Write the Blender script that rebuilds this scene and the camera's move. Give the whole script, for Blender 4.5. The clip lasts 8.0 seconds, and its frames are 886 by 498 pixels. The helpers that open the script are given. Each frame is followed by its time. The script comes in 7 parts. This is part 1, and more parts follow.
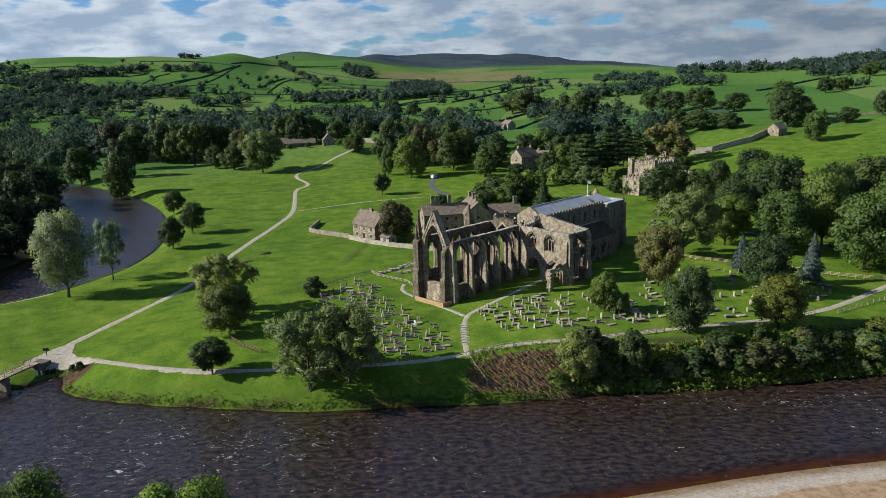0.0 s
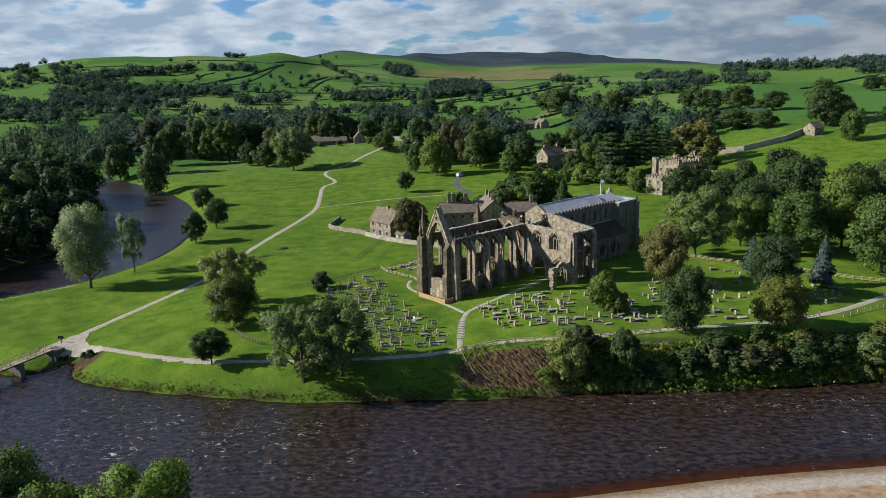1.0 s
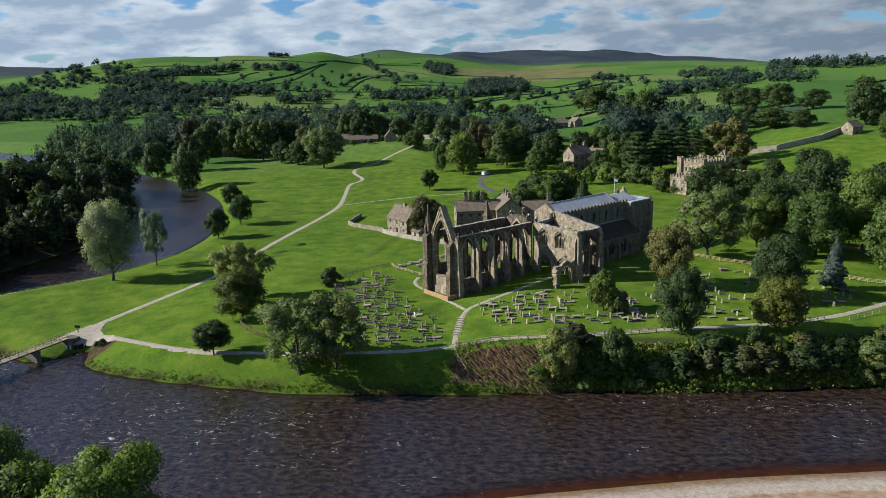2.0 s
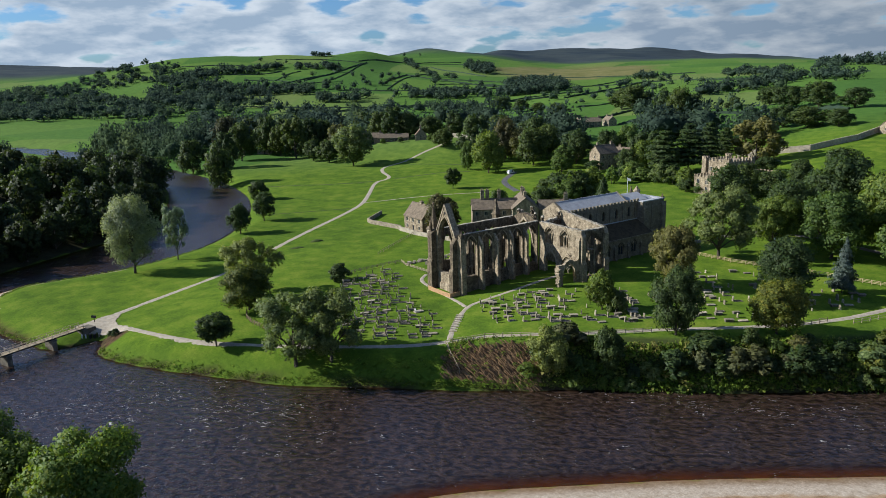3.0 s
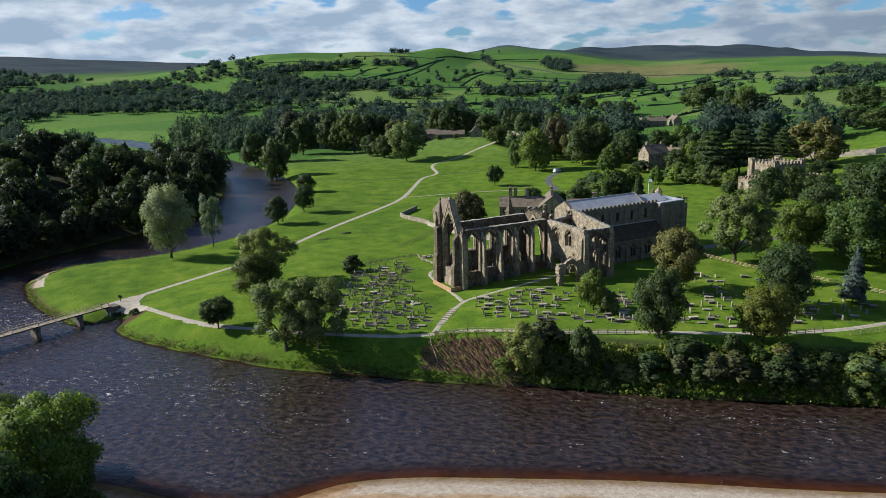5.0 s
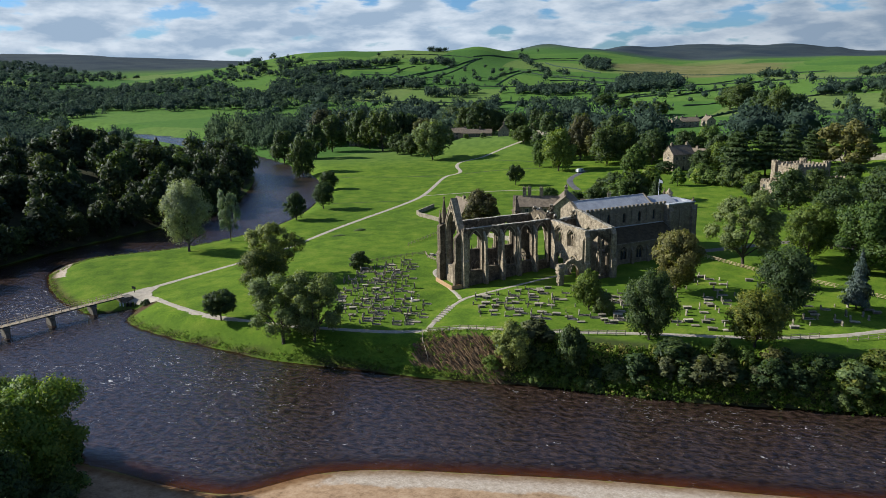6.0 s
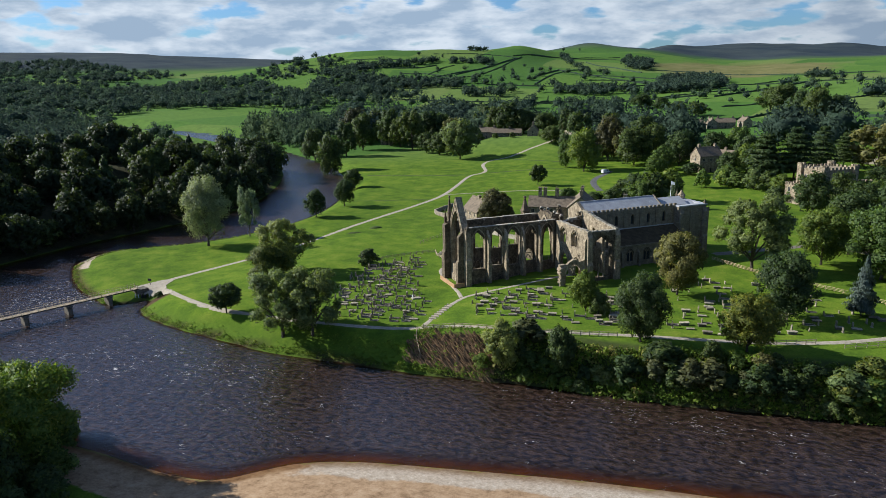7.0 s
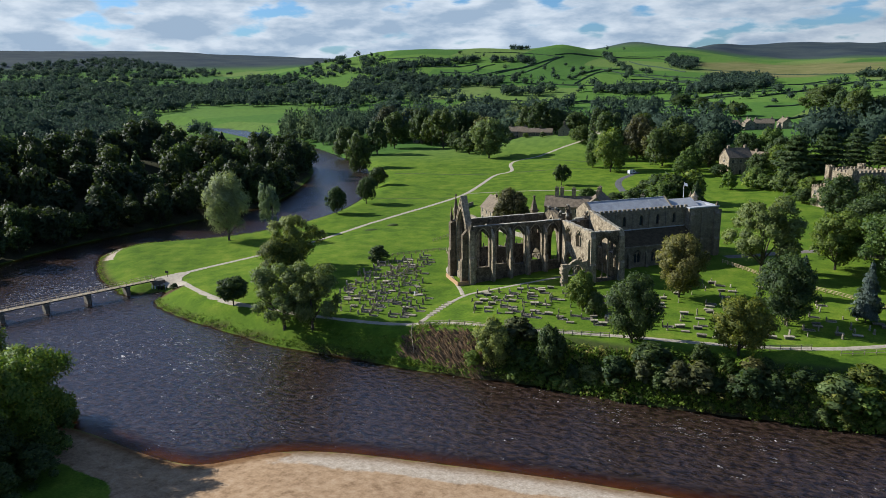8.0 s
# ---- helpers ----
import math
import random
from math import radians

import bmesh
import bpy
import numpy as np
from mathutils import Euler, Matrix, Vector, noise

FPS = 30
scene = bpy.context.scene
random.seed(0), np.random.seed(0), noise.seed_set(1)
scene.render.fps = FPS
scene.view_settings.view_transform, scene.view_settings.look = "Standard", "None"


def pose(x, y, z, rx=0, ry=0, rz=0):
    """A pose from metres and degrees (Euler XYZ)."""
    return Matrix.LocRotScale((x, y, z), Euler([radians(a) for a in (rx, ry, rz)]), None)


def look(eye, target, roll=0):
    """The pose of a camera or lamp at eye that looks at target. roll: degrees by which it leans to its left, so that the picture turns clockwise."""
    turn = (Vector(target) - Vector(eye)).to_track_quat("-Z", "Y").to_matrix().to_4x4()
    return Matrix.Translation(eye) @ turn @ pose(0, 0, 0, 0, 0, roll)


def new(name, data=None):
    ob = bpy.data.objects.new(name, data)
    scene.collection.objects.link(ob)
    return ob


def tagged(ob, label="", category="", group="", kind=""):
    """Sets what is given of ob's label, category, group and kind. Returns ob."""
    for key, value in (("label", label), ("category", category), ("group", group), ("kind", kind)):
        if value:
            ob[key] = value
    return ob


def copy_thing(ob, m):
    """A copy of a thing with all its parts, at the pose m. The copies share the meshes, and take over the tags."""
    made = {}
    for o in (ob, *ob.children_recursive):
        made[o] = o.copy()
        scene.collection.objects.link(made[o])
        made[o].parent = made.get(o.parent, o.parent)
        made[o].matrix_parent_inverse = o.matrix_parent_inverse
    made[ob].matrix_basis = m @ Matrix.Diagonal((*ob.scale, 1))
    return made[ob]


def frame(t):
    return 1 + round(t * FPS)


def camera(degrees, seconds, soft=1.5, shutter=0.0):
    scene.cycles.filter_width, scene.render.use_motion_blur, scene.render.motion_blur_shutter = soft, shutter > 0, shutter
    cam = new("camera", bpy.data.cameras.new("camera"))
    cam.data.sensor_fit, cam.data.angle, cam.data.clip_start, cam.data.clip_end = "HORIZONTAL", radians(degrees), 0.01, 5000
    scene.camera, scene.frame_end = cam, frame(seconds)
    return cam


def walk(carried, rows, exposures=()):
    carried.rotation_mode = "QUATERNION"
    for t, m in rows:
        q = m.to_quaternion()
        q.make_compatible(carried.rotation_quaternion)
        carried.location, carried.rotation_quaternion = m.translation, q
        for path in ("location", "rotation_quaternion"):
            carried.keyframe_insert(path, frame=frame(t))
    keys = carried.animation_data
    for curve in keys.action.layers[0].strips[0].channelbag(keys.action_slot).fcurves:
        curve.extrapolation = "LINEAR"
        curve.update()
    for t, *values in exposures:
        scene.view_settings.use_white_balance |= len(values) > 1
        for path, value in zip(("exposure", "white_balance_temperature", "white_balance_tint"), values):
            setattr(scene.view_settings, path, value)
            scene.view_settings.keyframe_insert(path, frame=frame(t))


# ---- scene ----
cam = camera(64.3, 8.0, soft=0.75)
METRES, EYE, TILT, LEAN, TURN = 80.0, 61.6, -13.8, 1.2, 0.0
ROWS = [
    (0.0, 0.0, 0.0, 0.0, -0.0, 0.0, -0.0),
    (0.5, 0.0582, -0.0092, -0.0023, 1.6, -0.06, -0.37),
    (1.0, 0.125, -0.0176, -0.0038, 3.44, -0.14, -0.73),
    (1.5, 0.1877, -0.0237, -0.0053, 5.18, -0.22, -1.05),
    (3.0, 0.3748, -0.0332, -0.0062, 10.32, -0.52, -2.05),
    (3.5, 0.4367, -0.032, -0.0057, 11.93, -0.64, -2.41),
    (4.0, 0.494, -0.0294, -0.0049, 13.41, -0.76, -2.89),
    (4.5, 0.5595, -0.024, -0.0026, 15.09, -0.93, -3.38),
    (6.0, 0.7442, 0.0002, 0.0075, 19.88, -1.44, -4.77),
    (6.5, 0.8049, 0.0115, 0.012, 21.52, -1.64, -5.24),
    (7.0, 0.8656, 0.0252, 0.0174, 23.21, -1.82, -5.65),
    (7.5, 0.9255, 0.0397, 0.0223, 24.9, -2.03, -6.08),
    (8.0, 0.9885, 0.0566, 0.0282, 26.67, -2.28, -6.52),
]
walk(cam, [(t, pose(0, 0, EYE, TILT, LEAN, TURN) @ pose(METRES * x, METRES * y, METRES * z, 90 + pitch, roll, yaw)) for t, x, y, z, yaw, pitch, roll in ROWS],
     exposures=[(0.0, 0.53), (3.0, 0.57), (5.0, 0.62), (8.0, 0.68)])

# ---- world, sun ----
SUN_AZ, SUN_EL = 187.0, 30.0          # the sun stands low, square to the left of the first camera
sun_way = Vector((math.cos(radians(SUN_AZ)) * math.cos(radians(SUN_EL)), math.sin(radians(SUN_AZ)) * math.cos(radians(SUN_EL)), math.sin(radians(SUN_EL))))
sun_lamp = bpy.data.lights.new("sun", "SUN")
sun_lamp.energy, sun_lamp.angle, sun_lamp.color = 5.0, radians(0.55), (0.985, 0.985, 0.955)
sun_ob = new("sun", sun_lamp)
sun_ob.matrix_world = look(sun_way * 300, (0, 0, 0))


def make_world():
    world = bpy.data.worlds.new("sky_world")
    scene.world = world
    world.use_nodes = True
    nt = world.node_tree
    nt.nodes.clear()
    N, L = nt.nodes.new, nt.links.new
    out, bg = N("ShaderNodeOutputWorld"), N("ShaderNodeBackground")
    sky = N("ShaderNodeTexSky")
    sky.sky_type, sky.sun_disc = "NISHITA", False
    sky.sun_elevation, sky.sun_rotation = radians(SUN_EL), radians(90 - SUN_AZ)
    sky.air_density, sky.dust_density, sky.ozone_density = 1.0, 0.6, 1.5
    # cumulus in flattened puffs, closed in towards the horizon, open blue overhead
    co, sep, mp = N("ShaderNodeTexCoord"), N("ShaderNodeSeparateXYZ"), N("ShaderNodeMapping")
    L(co.outputs["Generated"], sep.inputs[0])
    mp.inputs["Scale"].default_value = (1.0, 1.0, 3.2)
    mp.inputs["Location"].default_value = (2.3, 0.7, 0.15)
    L(co.outputs["Generated"], mp.inputs["Vector"])
    big, fine, wide = N("ShaderNodeTexNoise"), N("ShaderNodeTexNoise"), N("ShaderNodeTexNoise")
    for tex, sc, det, ro in ((big, 9.0, 9.0, 0.50), (fine, 14.0, 8.0, 0.56), (wide, 2.2, 3.0, 0.5)):
        tex.inputs["Scale"].default_value, tex.inputs["Detail"].default_value, tex.inputs["Roughness"].default_value = sc, det, ro
    L(mp.outputs[0], big.inputs["Vector"]); L(mp.outputs[0], fine.inputs["Vector"]); L(mp.outputs[0], wide.inputs["Vector"])
    # more cloud low down, open blue higher up
    low = N("ShaderNodeMapRange")
    low.inputs["From Min"].default_value, low.inputs["From Max"].default_value = 0.02, 0.16
    low.inputs["To Min"].default_value, low.inputs["To Max"].default_value = 0.10, -0.05
    L(sep.outputs["Z"], low.inputs["Value"])

    def add(op, p, q):
        n = N("ShaderNodeMath")
        n.operation = op
        for sock, v in ((n.inputs[0], p), (n.inputs[1], q)):
            if isinstance(v, float):
                sock.default_value = v
            else:
                L(v, sock)
        return n.outputs[0]
    dens = add("ADD", add("ADD", big.outputs["Fac"], low.outputs["Result"]), add("MULTIPLY", add("SUBTRACT", wide.outputs["Fac"], 0.5), 0.35))
    cover = N("ShaderNodeMapRange")
    cover.interpolation_type = "SMOOTHSTEP"
    cover.inputs["From Min"].default_value, cover.inputs["From Max"].default_value = 0.43, 0.51
    L(dens, cover.inputs["Value"])
    # the cover thins out overhead into open blue
    thin = N("ShaderNodeMapRange")
    thin.inputs["From Min"].default_value, thin.inputs["From Max"].default_value = 0.12, 0.36
    thin.inputs["To Min"].default_value, thin.inputs["To Max"].default_value = 1.0, 0.42
    L(sep.outputs["Z"], thin.inputs["Value"])
    part_cover = N("ShaderNodeMath"); part_cover.operation = "MULTIPLY"
    L(cover.outputs["Result"], part_cover.inputs[0]); L(thin.outputs["Result"], part_cover.inputs[1])
    # sunlit rims and grey bellies; the clouds away from the sun are duller
    body = add("ADD", add("MULTIPLY", dens, 0.55), add("MULTIPLY", fine.outputs["Fac"], 0.45))
    tone = N("ShaderNodeValToRGB")
    for k, (p, c) in enumerate(((0.47, (7.3, 8.3, 9.5)), (0.60, (3.7, 5.0, 6.7)))):
        tone.color_ramp.elements[k].position, tone.color_ramp.elements[k].color = p, (*c, 1)
    L(body, tone.inputs["Fac"])
    side = N("ShaderNodeMapRange")
    side.inputs["From Min"].default_value, side.inputs["From Max"].default_value = -0.3, 0.45
    side.inputs["To Min"].default_value, side.inputs["To Max"].default_value = 1.0, 0.58
    L(sep.outputs["X"], side.inputs["Value"])
    dull = N("ShaderNodeMix"); dull.data_type, dull.blend_type = "RGBA", "MULTIPLY"
    dull.inputs["Factor"].default_value = 1.0
    L(tone.outputs[0], dull.inputs["A"]); L(side.outputs["Result"], dull.inputs["B"])
    mix = N("ShaderNodeMix"); mix.data_type = "RGBA"
    L(part_cover.outputs[0], mix.inputs["Factor"])
    clear = N("ShaderNodeMix"); clear.data_type, clear.blend_type = "RGBA", "MULTIPLY"
    clear.inputs["Factor"].default_value, clear.inputs["B"].default_value = 1.0, (0.52, 0.865, 1.40, 1)
    L(sky.outputs[0], clear.inputs["A"])
    L(clear.outputs["Result"], mix.inputs["A"]); L(dull.outputs["Result"], mix.inputs["B"])
    L(mix.outputs["Result"], bg.inputs["Color"])
    bg.inputs["Strength"].default_value = 0.058
    L(bg.outputs[0], out.inputs["Surface"])


make_world()
scene.view_settings.exposure = 0.5

# ---- materials ----
def node_mat(name):
    m = bpy.data.materials.new(name)
    m.use_nodes = True
    nt = m.node_tree
    return m, nt.nodes, nt.links, nt.nodes["Principled BSDF"]


def noise_node(N, L, scale, detail=5.0, rough=0.6, vec=None):
    n = N.new("ShaderNodeTexNoise")
    n.inputs["Scale"].default_value, n.inputs["Detail"].default_value, n.inputs["Roughness"].default_value = scale, detail, rough
    if vec is not None:
        L.new(vec, n.inputs["Vector"])
    return n


def ramp(N, L, fac, stops):
    r = N.new("ShaderNodeValToRGB")
    e = r.color_ramp.elements
    while len(e) < len(stops):
        e.new(0.5)
    for k, (p, c) in enumerate(stops):
        e[k].position, e[k].color = p, (*c, 1)
    L.new(fac, r.inputs["Fac"])
    return r


def blend(N, L, fac, a, b, kind="MIX"):
    m = N.new("ShaderNodeMix")
    m.data_type, m.blend_type = "RGBA", kind
    for sock, val in ((m.inputs["Factor"], fac), (m.inputs["A"], a), (m.inputs["B"], b)):
        if isinstance(val, (int, float)):
            sock.default_value = val
        elif isinstance(val, tuple):
            sock.default_value = (*val, 1)
        else:
            L.new(val, sock)
    return m.outputs["Result"]


def steps(N, L, val, lo, hi, a=0.0, b=1.0):
    m = N.new("ShaderNodeMapRange")
    m.interpolation_type = "SMOOTHSTEP"
    for key, v in (("From Min", lo), ("From Max", hi), ("To Min", a), ("To Max", b)):
        m.inputs[key].default_value = v
    L.new(val, m.inputs["Value"])
    return m.outputs["Result"]


def calc(N, L, op, a, b=0.0):
    m = N.new("ShaderNodeMath")
    m.operation = op
    for sock, v in ((m.inputs[0], a), (m.inputs[1], b)):
        if isinstance(v, (int, float)):
            sock.default_value = v
        else:
            L.new(v, sock)
    return m.outputs[0]


def bump(N, L, bsdf, height, strength, dist):
    b = N.new("ShaderNodeBump")
    b.inputs["Strength"].default_value, b.inputs["Distance"].default_value = strength, dist
    L.new(height, b.inputs["Height"])
    L.new(b.outputs[0], bsdf.inputs["Normal"])


def world_pos(N):
    return N.new("ShaderNodeNewGeometry").outputs["Position"]


def plain(name, c1, c2, scale=1.5, rough=0.85, relief=0.02, metal=0.0, fine=9.0, vary=0.0):
    """A two-scale mottled surface."""
    m, N, L, P = node_mat(name)
    pos = world_pos(N)
    a, b = noise_node(N, L, scale, 6, 0.65, pos), noise_node(N, L, scale * fine, 4, 0.6, pos)
    mixed = calc(N, L, "ADD", calc(N, L, "MULTIPLY", a.outputs["Fac"], 0.65), calc(N, L, "MULTIPLY", b.outputs["Fac"], 0.35))
    col = ramp(N, L, mixed, ((0.36, c1), (0.64, c2))).outputs["Color"]
    if vary:
        inf = N.new("ShaderNodeObjectInfo")
        col = blend(N, L, 1.0, col, ramp(N, L, inf.outputs["Random"], ((0.0, (1 - vary,) * 3), (1.0, (1 + vary,) * 3))).outputs["Color"], "MULTIPLY")
    L.new(col, P.inputs["Base Color"])
    P.inputs["Roughness"].default_value, P.inputs["Metallic"].default_value = rough, metal
    P.inputs["Specular IOR Level"].default_value = 0.25
    if relief:
        bump(N, L, P, mixed, 0.6, relief)
    return m


def leaf_mat(name, dark, light, warm):
    m, N, L, P = node_mat(name)
    geo, inf = N.new("ShaderNodeNewGeometry"), N.new("ShaderNodeObjectInfo")
    base = ramp(N, L, geo.outputs["Random Per Island"], ((0.0, dark), (0.75, light), (1.0, warm))).outputs["Color"]
    n = noise_node(N, L, 0.35, 4, 0.6, geo.outputs["Position"])
    base = blend(N, L, 1.0, base, ramp(N, L, n.outputs["Fac"], ((0.3, (0.7, 0.72, 0.7)), (0.7, (1.25, 1.22, 1.1)))).outputs["Color"], "MULTIPLY")
    tint = ramp(N, L, inf.outputs["Random"], ((0.0, (0.74, 0.82, 0.86)), (0.5, (1.0, 1.0, 1.0)), (1.0, (1.24, 1.14, 0.92)))).outputs["Color"]
    base = blend(N, L, 1.0, base, tint, "MULTIPLY")
    L.new(base, P.inputs["Base Color"])
    P.inputs["Roughness"].default_value, P.inputs["Specular IOR Level"].default_value = 0.6, 0.25
    tr, mx = N.new("ShaderNodeBsdfTranslucent"), N.new("ShaderNodeMixShader")
    L.new(blend(N, L, 1.0, base, (1.1, 1.15, 0.5), "MULTIPLY"), tr.inputs["Color"])
    mx.inputs[0].default_value = 0.42
    L.new(P.outputs[0], mx.inputs[1]); L.new(tr.outputs[0], mx.inputs[2])
    L.new(mx.outputs[0], N["Material Output"].inputs["Surface"])
    return m


LEAF = {
    "green": leaf_mat("leaf_green", (0.059, 0.100, 0.025), (0.119, 0.178, 0.041), (0.182, 0.228, 0.055)),
    "dark": leaf_mat("leaf_dark", (0.035, 0.060, 0.023), (0.068, 0.106, 0.033), (0.108, 0.141, 0.043)),
    "sage": leaf_mat("leaf_sage", (0.100, 0.135, 0.048), (0.173, 0.217, 0.075), (0.245, 0.279, 0.107)),
    "pale": leaf_mat("leaf_pale", (0.142, 0.185, 0.123), (0.228, 0.274, 0.188), (0.308, 0.342, 0.251)),
    "yellow": leaf_mat("leaf_yellow", (0.066, 0.094, 0.022), (0.132, 0.158, 0.034), (0.245, 0.235, 0.045)),
    "brown": leaf_mat("leaf_brown", (0.082, 0.090, 0.038), (0.140, 0.146, 0.060), (0.190, 0.178, 0.074)),
    "copper": leaf_mat("leaf_copper", (0.046, 0.052, 0.027), (0.084, 0.084, 0.043), (0.114, 0.103, 0.050)),
    "blue": leaf_mat("leaf_blue", (0.052, 0.078, 0.074), (0.090, 0.124, 0.116), (0.130, 0.168, 0.158)),
    # dark green with the cloud shade over the far bank put into it
    "deep": leaf_mat("leaf_cloud_shade", (0.026, 0.042, 0.020), (0.036, 0.056, 0.022), (0.045, 0.064, 0.025)),
    "bright": leaf_mat("leaf_bright", (0.085, 0.150, 0.028), (0.165, 0.235, 0.045), (0.280, 0.300, 0.050)),
}
BARK = plain("bark", (0.035, 0.028, 0.020), (0.11, 0.09, 0.07), 2.0, 0.95, 0.04)
STONE = plain("stone_weathered", (0.10, 0.085, 0.062), (0.36, 0.30, 0.21), 0.8, 0.92, 0.06, 0.0, 6.0)
STONE_PALE = plain("stone_pale", (0.20, 0.175, 0.13), (0.46, 0.40, 0.30), 0.7, 0.92, 0.05, 0.0, 6.0)
STONE_DARK = plain("stone_dark", (0.055, 0.048, 0.038), (0.19, 0.165, 0.125), 0.9, 0.92, 0.06, 0.0, 6.0)
LEAD = plain("lead_roof", (0.27, 0.275, 0.28), (0.41, 0.415, 0.42), 0.5, 0.55, 0.01, 0.0, 7.0)
SLATE = plain("stone_slate", (0.085, 0.067, 0.048), (0.23, 0.180, 0.128), 0.9, 1.0, 0.04, 0.0, 7.0)
GRAVE = plain("gravestone", (0.10, 0.086, 0.060), (0.39, 0.335, 0.24), 1.6, 0.9, 0.03, 0.0, 6.0, 0.35)
PATH = plain("path_gravel", (0.23, 0.195, 0.145), (0.41, 0.355, 0.275), 0.9, 0.95, 0.02, 0.0, 12.0)
WOOD = plain("fence_wood", (0.22, 0.17, 0.11), (0.46, 0.37, 0.25), 3.0, 0.85, 0.01, 0.0, 6.0, 0.2)
GLASS = plain("leaded_glass", (0.012, 0.014, 0.016), (0.05, 0.055, 0.06), 5.0, 0.12, 0.004)
WHITE = plain("white_paint", (0.55, 0.55, 0.53), (0.80, 0.80, 0.78), 3.0, 0.6, 0.004)
DARK = plain("dark_paint", (0.012, 0.013, 0.014), (0.03, 0.03, 0.032), 3.0, 0.4, 0.002)
BOARD = plain("raw_board", (0.30, 0.17, 0.08), (0.50, 0.31, 0.17), 2.5, 0.8, 0.01)
AISLE = plain("aisle_slate", (0.040, 0.030, 0.016), (0.092, 0.069, 0.038), 0.9, 1.0, 0.04, 0.0, 7.0)

# ---- ground and river ----
def chaikin(pts, n=2):
    for _ in range(n):
        out = [pts[0]]
        for a, b in zip(pts, pts[1:]):
            out += [(a[0] * .75 + b[0] * .25, a[1] * .75 + b[1] * .25), (a[0] * .25 + b[0] * .75, a[1] * .25 + b[1] * .75)]
        pts = out + [pts[-1]]
    return pts


BANK_R = chaikin([(900, 330), (400, 215), (160, 160), (95, 137), (75, 133), (60, 130), (48, 131), (28, 128), (15, 125.5), (-16, 124), (-29, 123), (-42, 125),
                  (-58, 127), (-73, 130.5), (-80, 134), (-82, 139), (-84.5, 143), (-87.5, 140.5), (-89.5, 136), (-95, 134.5), (-100, 137.5), (-109, 140), (-127, 151), (-143, 166), (-143, 181), (-130, 193), (-118, 206), (-107, 235),
                  (-112, 279), (-131, 326), (-155, 365), (-200, 417), (-331, 521), (-413, 588), (-566, 665), (-1100, 760)])
BANK_L = chaikin([(-1100, 715), (-560, 615), (-410, 540), (-300, 455), (-215, 385), (-176, 322), (-150, 265), (-158, 215), (-166, 170), (-160, 125),
                  (-140, 96), (-110, 80), (-70, 71), (-45, 75), (-30, 76.6), (-19, 75.6), (-9, 75.6), (-3, 77.2), (1, 82), (6, 87), (16, 91), (29, 94), (50, 99), (80, 103.5), (130, 115), (400, 180), (900, 300)])


def seg_dist(px, py, line):
    d = np.full(px.shape, 1e9)
    for (ax, ay), (bx, by) in zip(line, line[1:]):
        ex, ey = bx - ax, by - ay
        s = np.clip(((px - ax) * ex + (py - ay) * ey) / (ex * ex + ey * ey), 0, 1)
        d = np.minimum(d, np.hypot(px - ax - s * ex, py - ay - s * ey))
    return d


def inside(px, py, poly):
    c = np.zeros(px.shape, bool)
    for (ax, ay), (bx, by) in zip(poly, poly[1:] + poly[:1]):
        c ^= ((ay > py) != (by > py)) & (px < (bx - ax) * (py - ay) / (by - ay + 1e-12) + ax)
    return c


def sm(v, a, b):
    s = np.clip((v - a) / (b - a), 0, 1)
    return s * s * (3 - 2 * s)


FAR_AZ = (-64, -46, -30, -20, -10, 0, 10, 20, 34)
FAR_R = (300, 500, 750, 1050, 1400, 1900, 2600, 3500, 4600)
FAR_H = np.array([
    (26, 34, 36, 28, 32, 48, 92, 172, 205),
    (9, 6, 5, 10, 20, 40, 88, 170, 195),
    (3, 3, 4, 8, 42, 112, 104, 120, 120),
    (3, 4, 6, 10, 46, 118, 108, 120, 120),
    (4, 8, 8, 12, 44, 92, 142, 132, 130),
    (5, 12, 14, 25, 40, 62, 96, 168, 170),
    (7, 16, 24, 38, 50, 66, 84, 112, 105),
    (9, 27, 38, 50, 60, 66, 68, 68, 60),
    (15, 34, 48, 64, 76, 80, 82, 84, 80)], float)
# knolls and dips on the skyline: bearing, distance, width in degrees, depth in metres, height
KNOLLS = ((-16.8, 2000, 1.7, 190, 20), (-12, 2600, 2.2, 260, 12), (-6, 3250, 1.5, 320, 17), (6, 3430, 2.4, 420, 27), (8.3, 3400, 0.5, 300, 8), (-41, 3650, 3.0, 520, -27), (-28, 1880, 2.0, 260, 6))


def fbm(x, y, s, seed=0.0):
    """Cheap smooth value noise from sines."""
    v = np.zeros(np.shape(x))
    for k in range(5):
        f = s * 1.9 ** k
        a = seed + 1.7 * k
        v += np.sin(x * f * np.cos(a) + y * f * np.sin(a) + 2.1 * a + 1.3 * np.sin(y * f * 0.7 + a)) * 0.6 ** k
    return v / 2.2


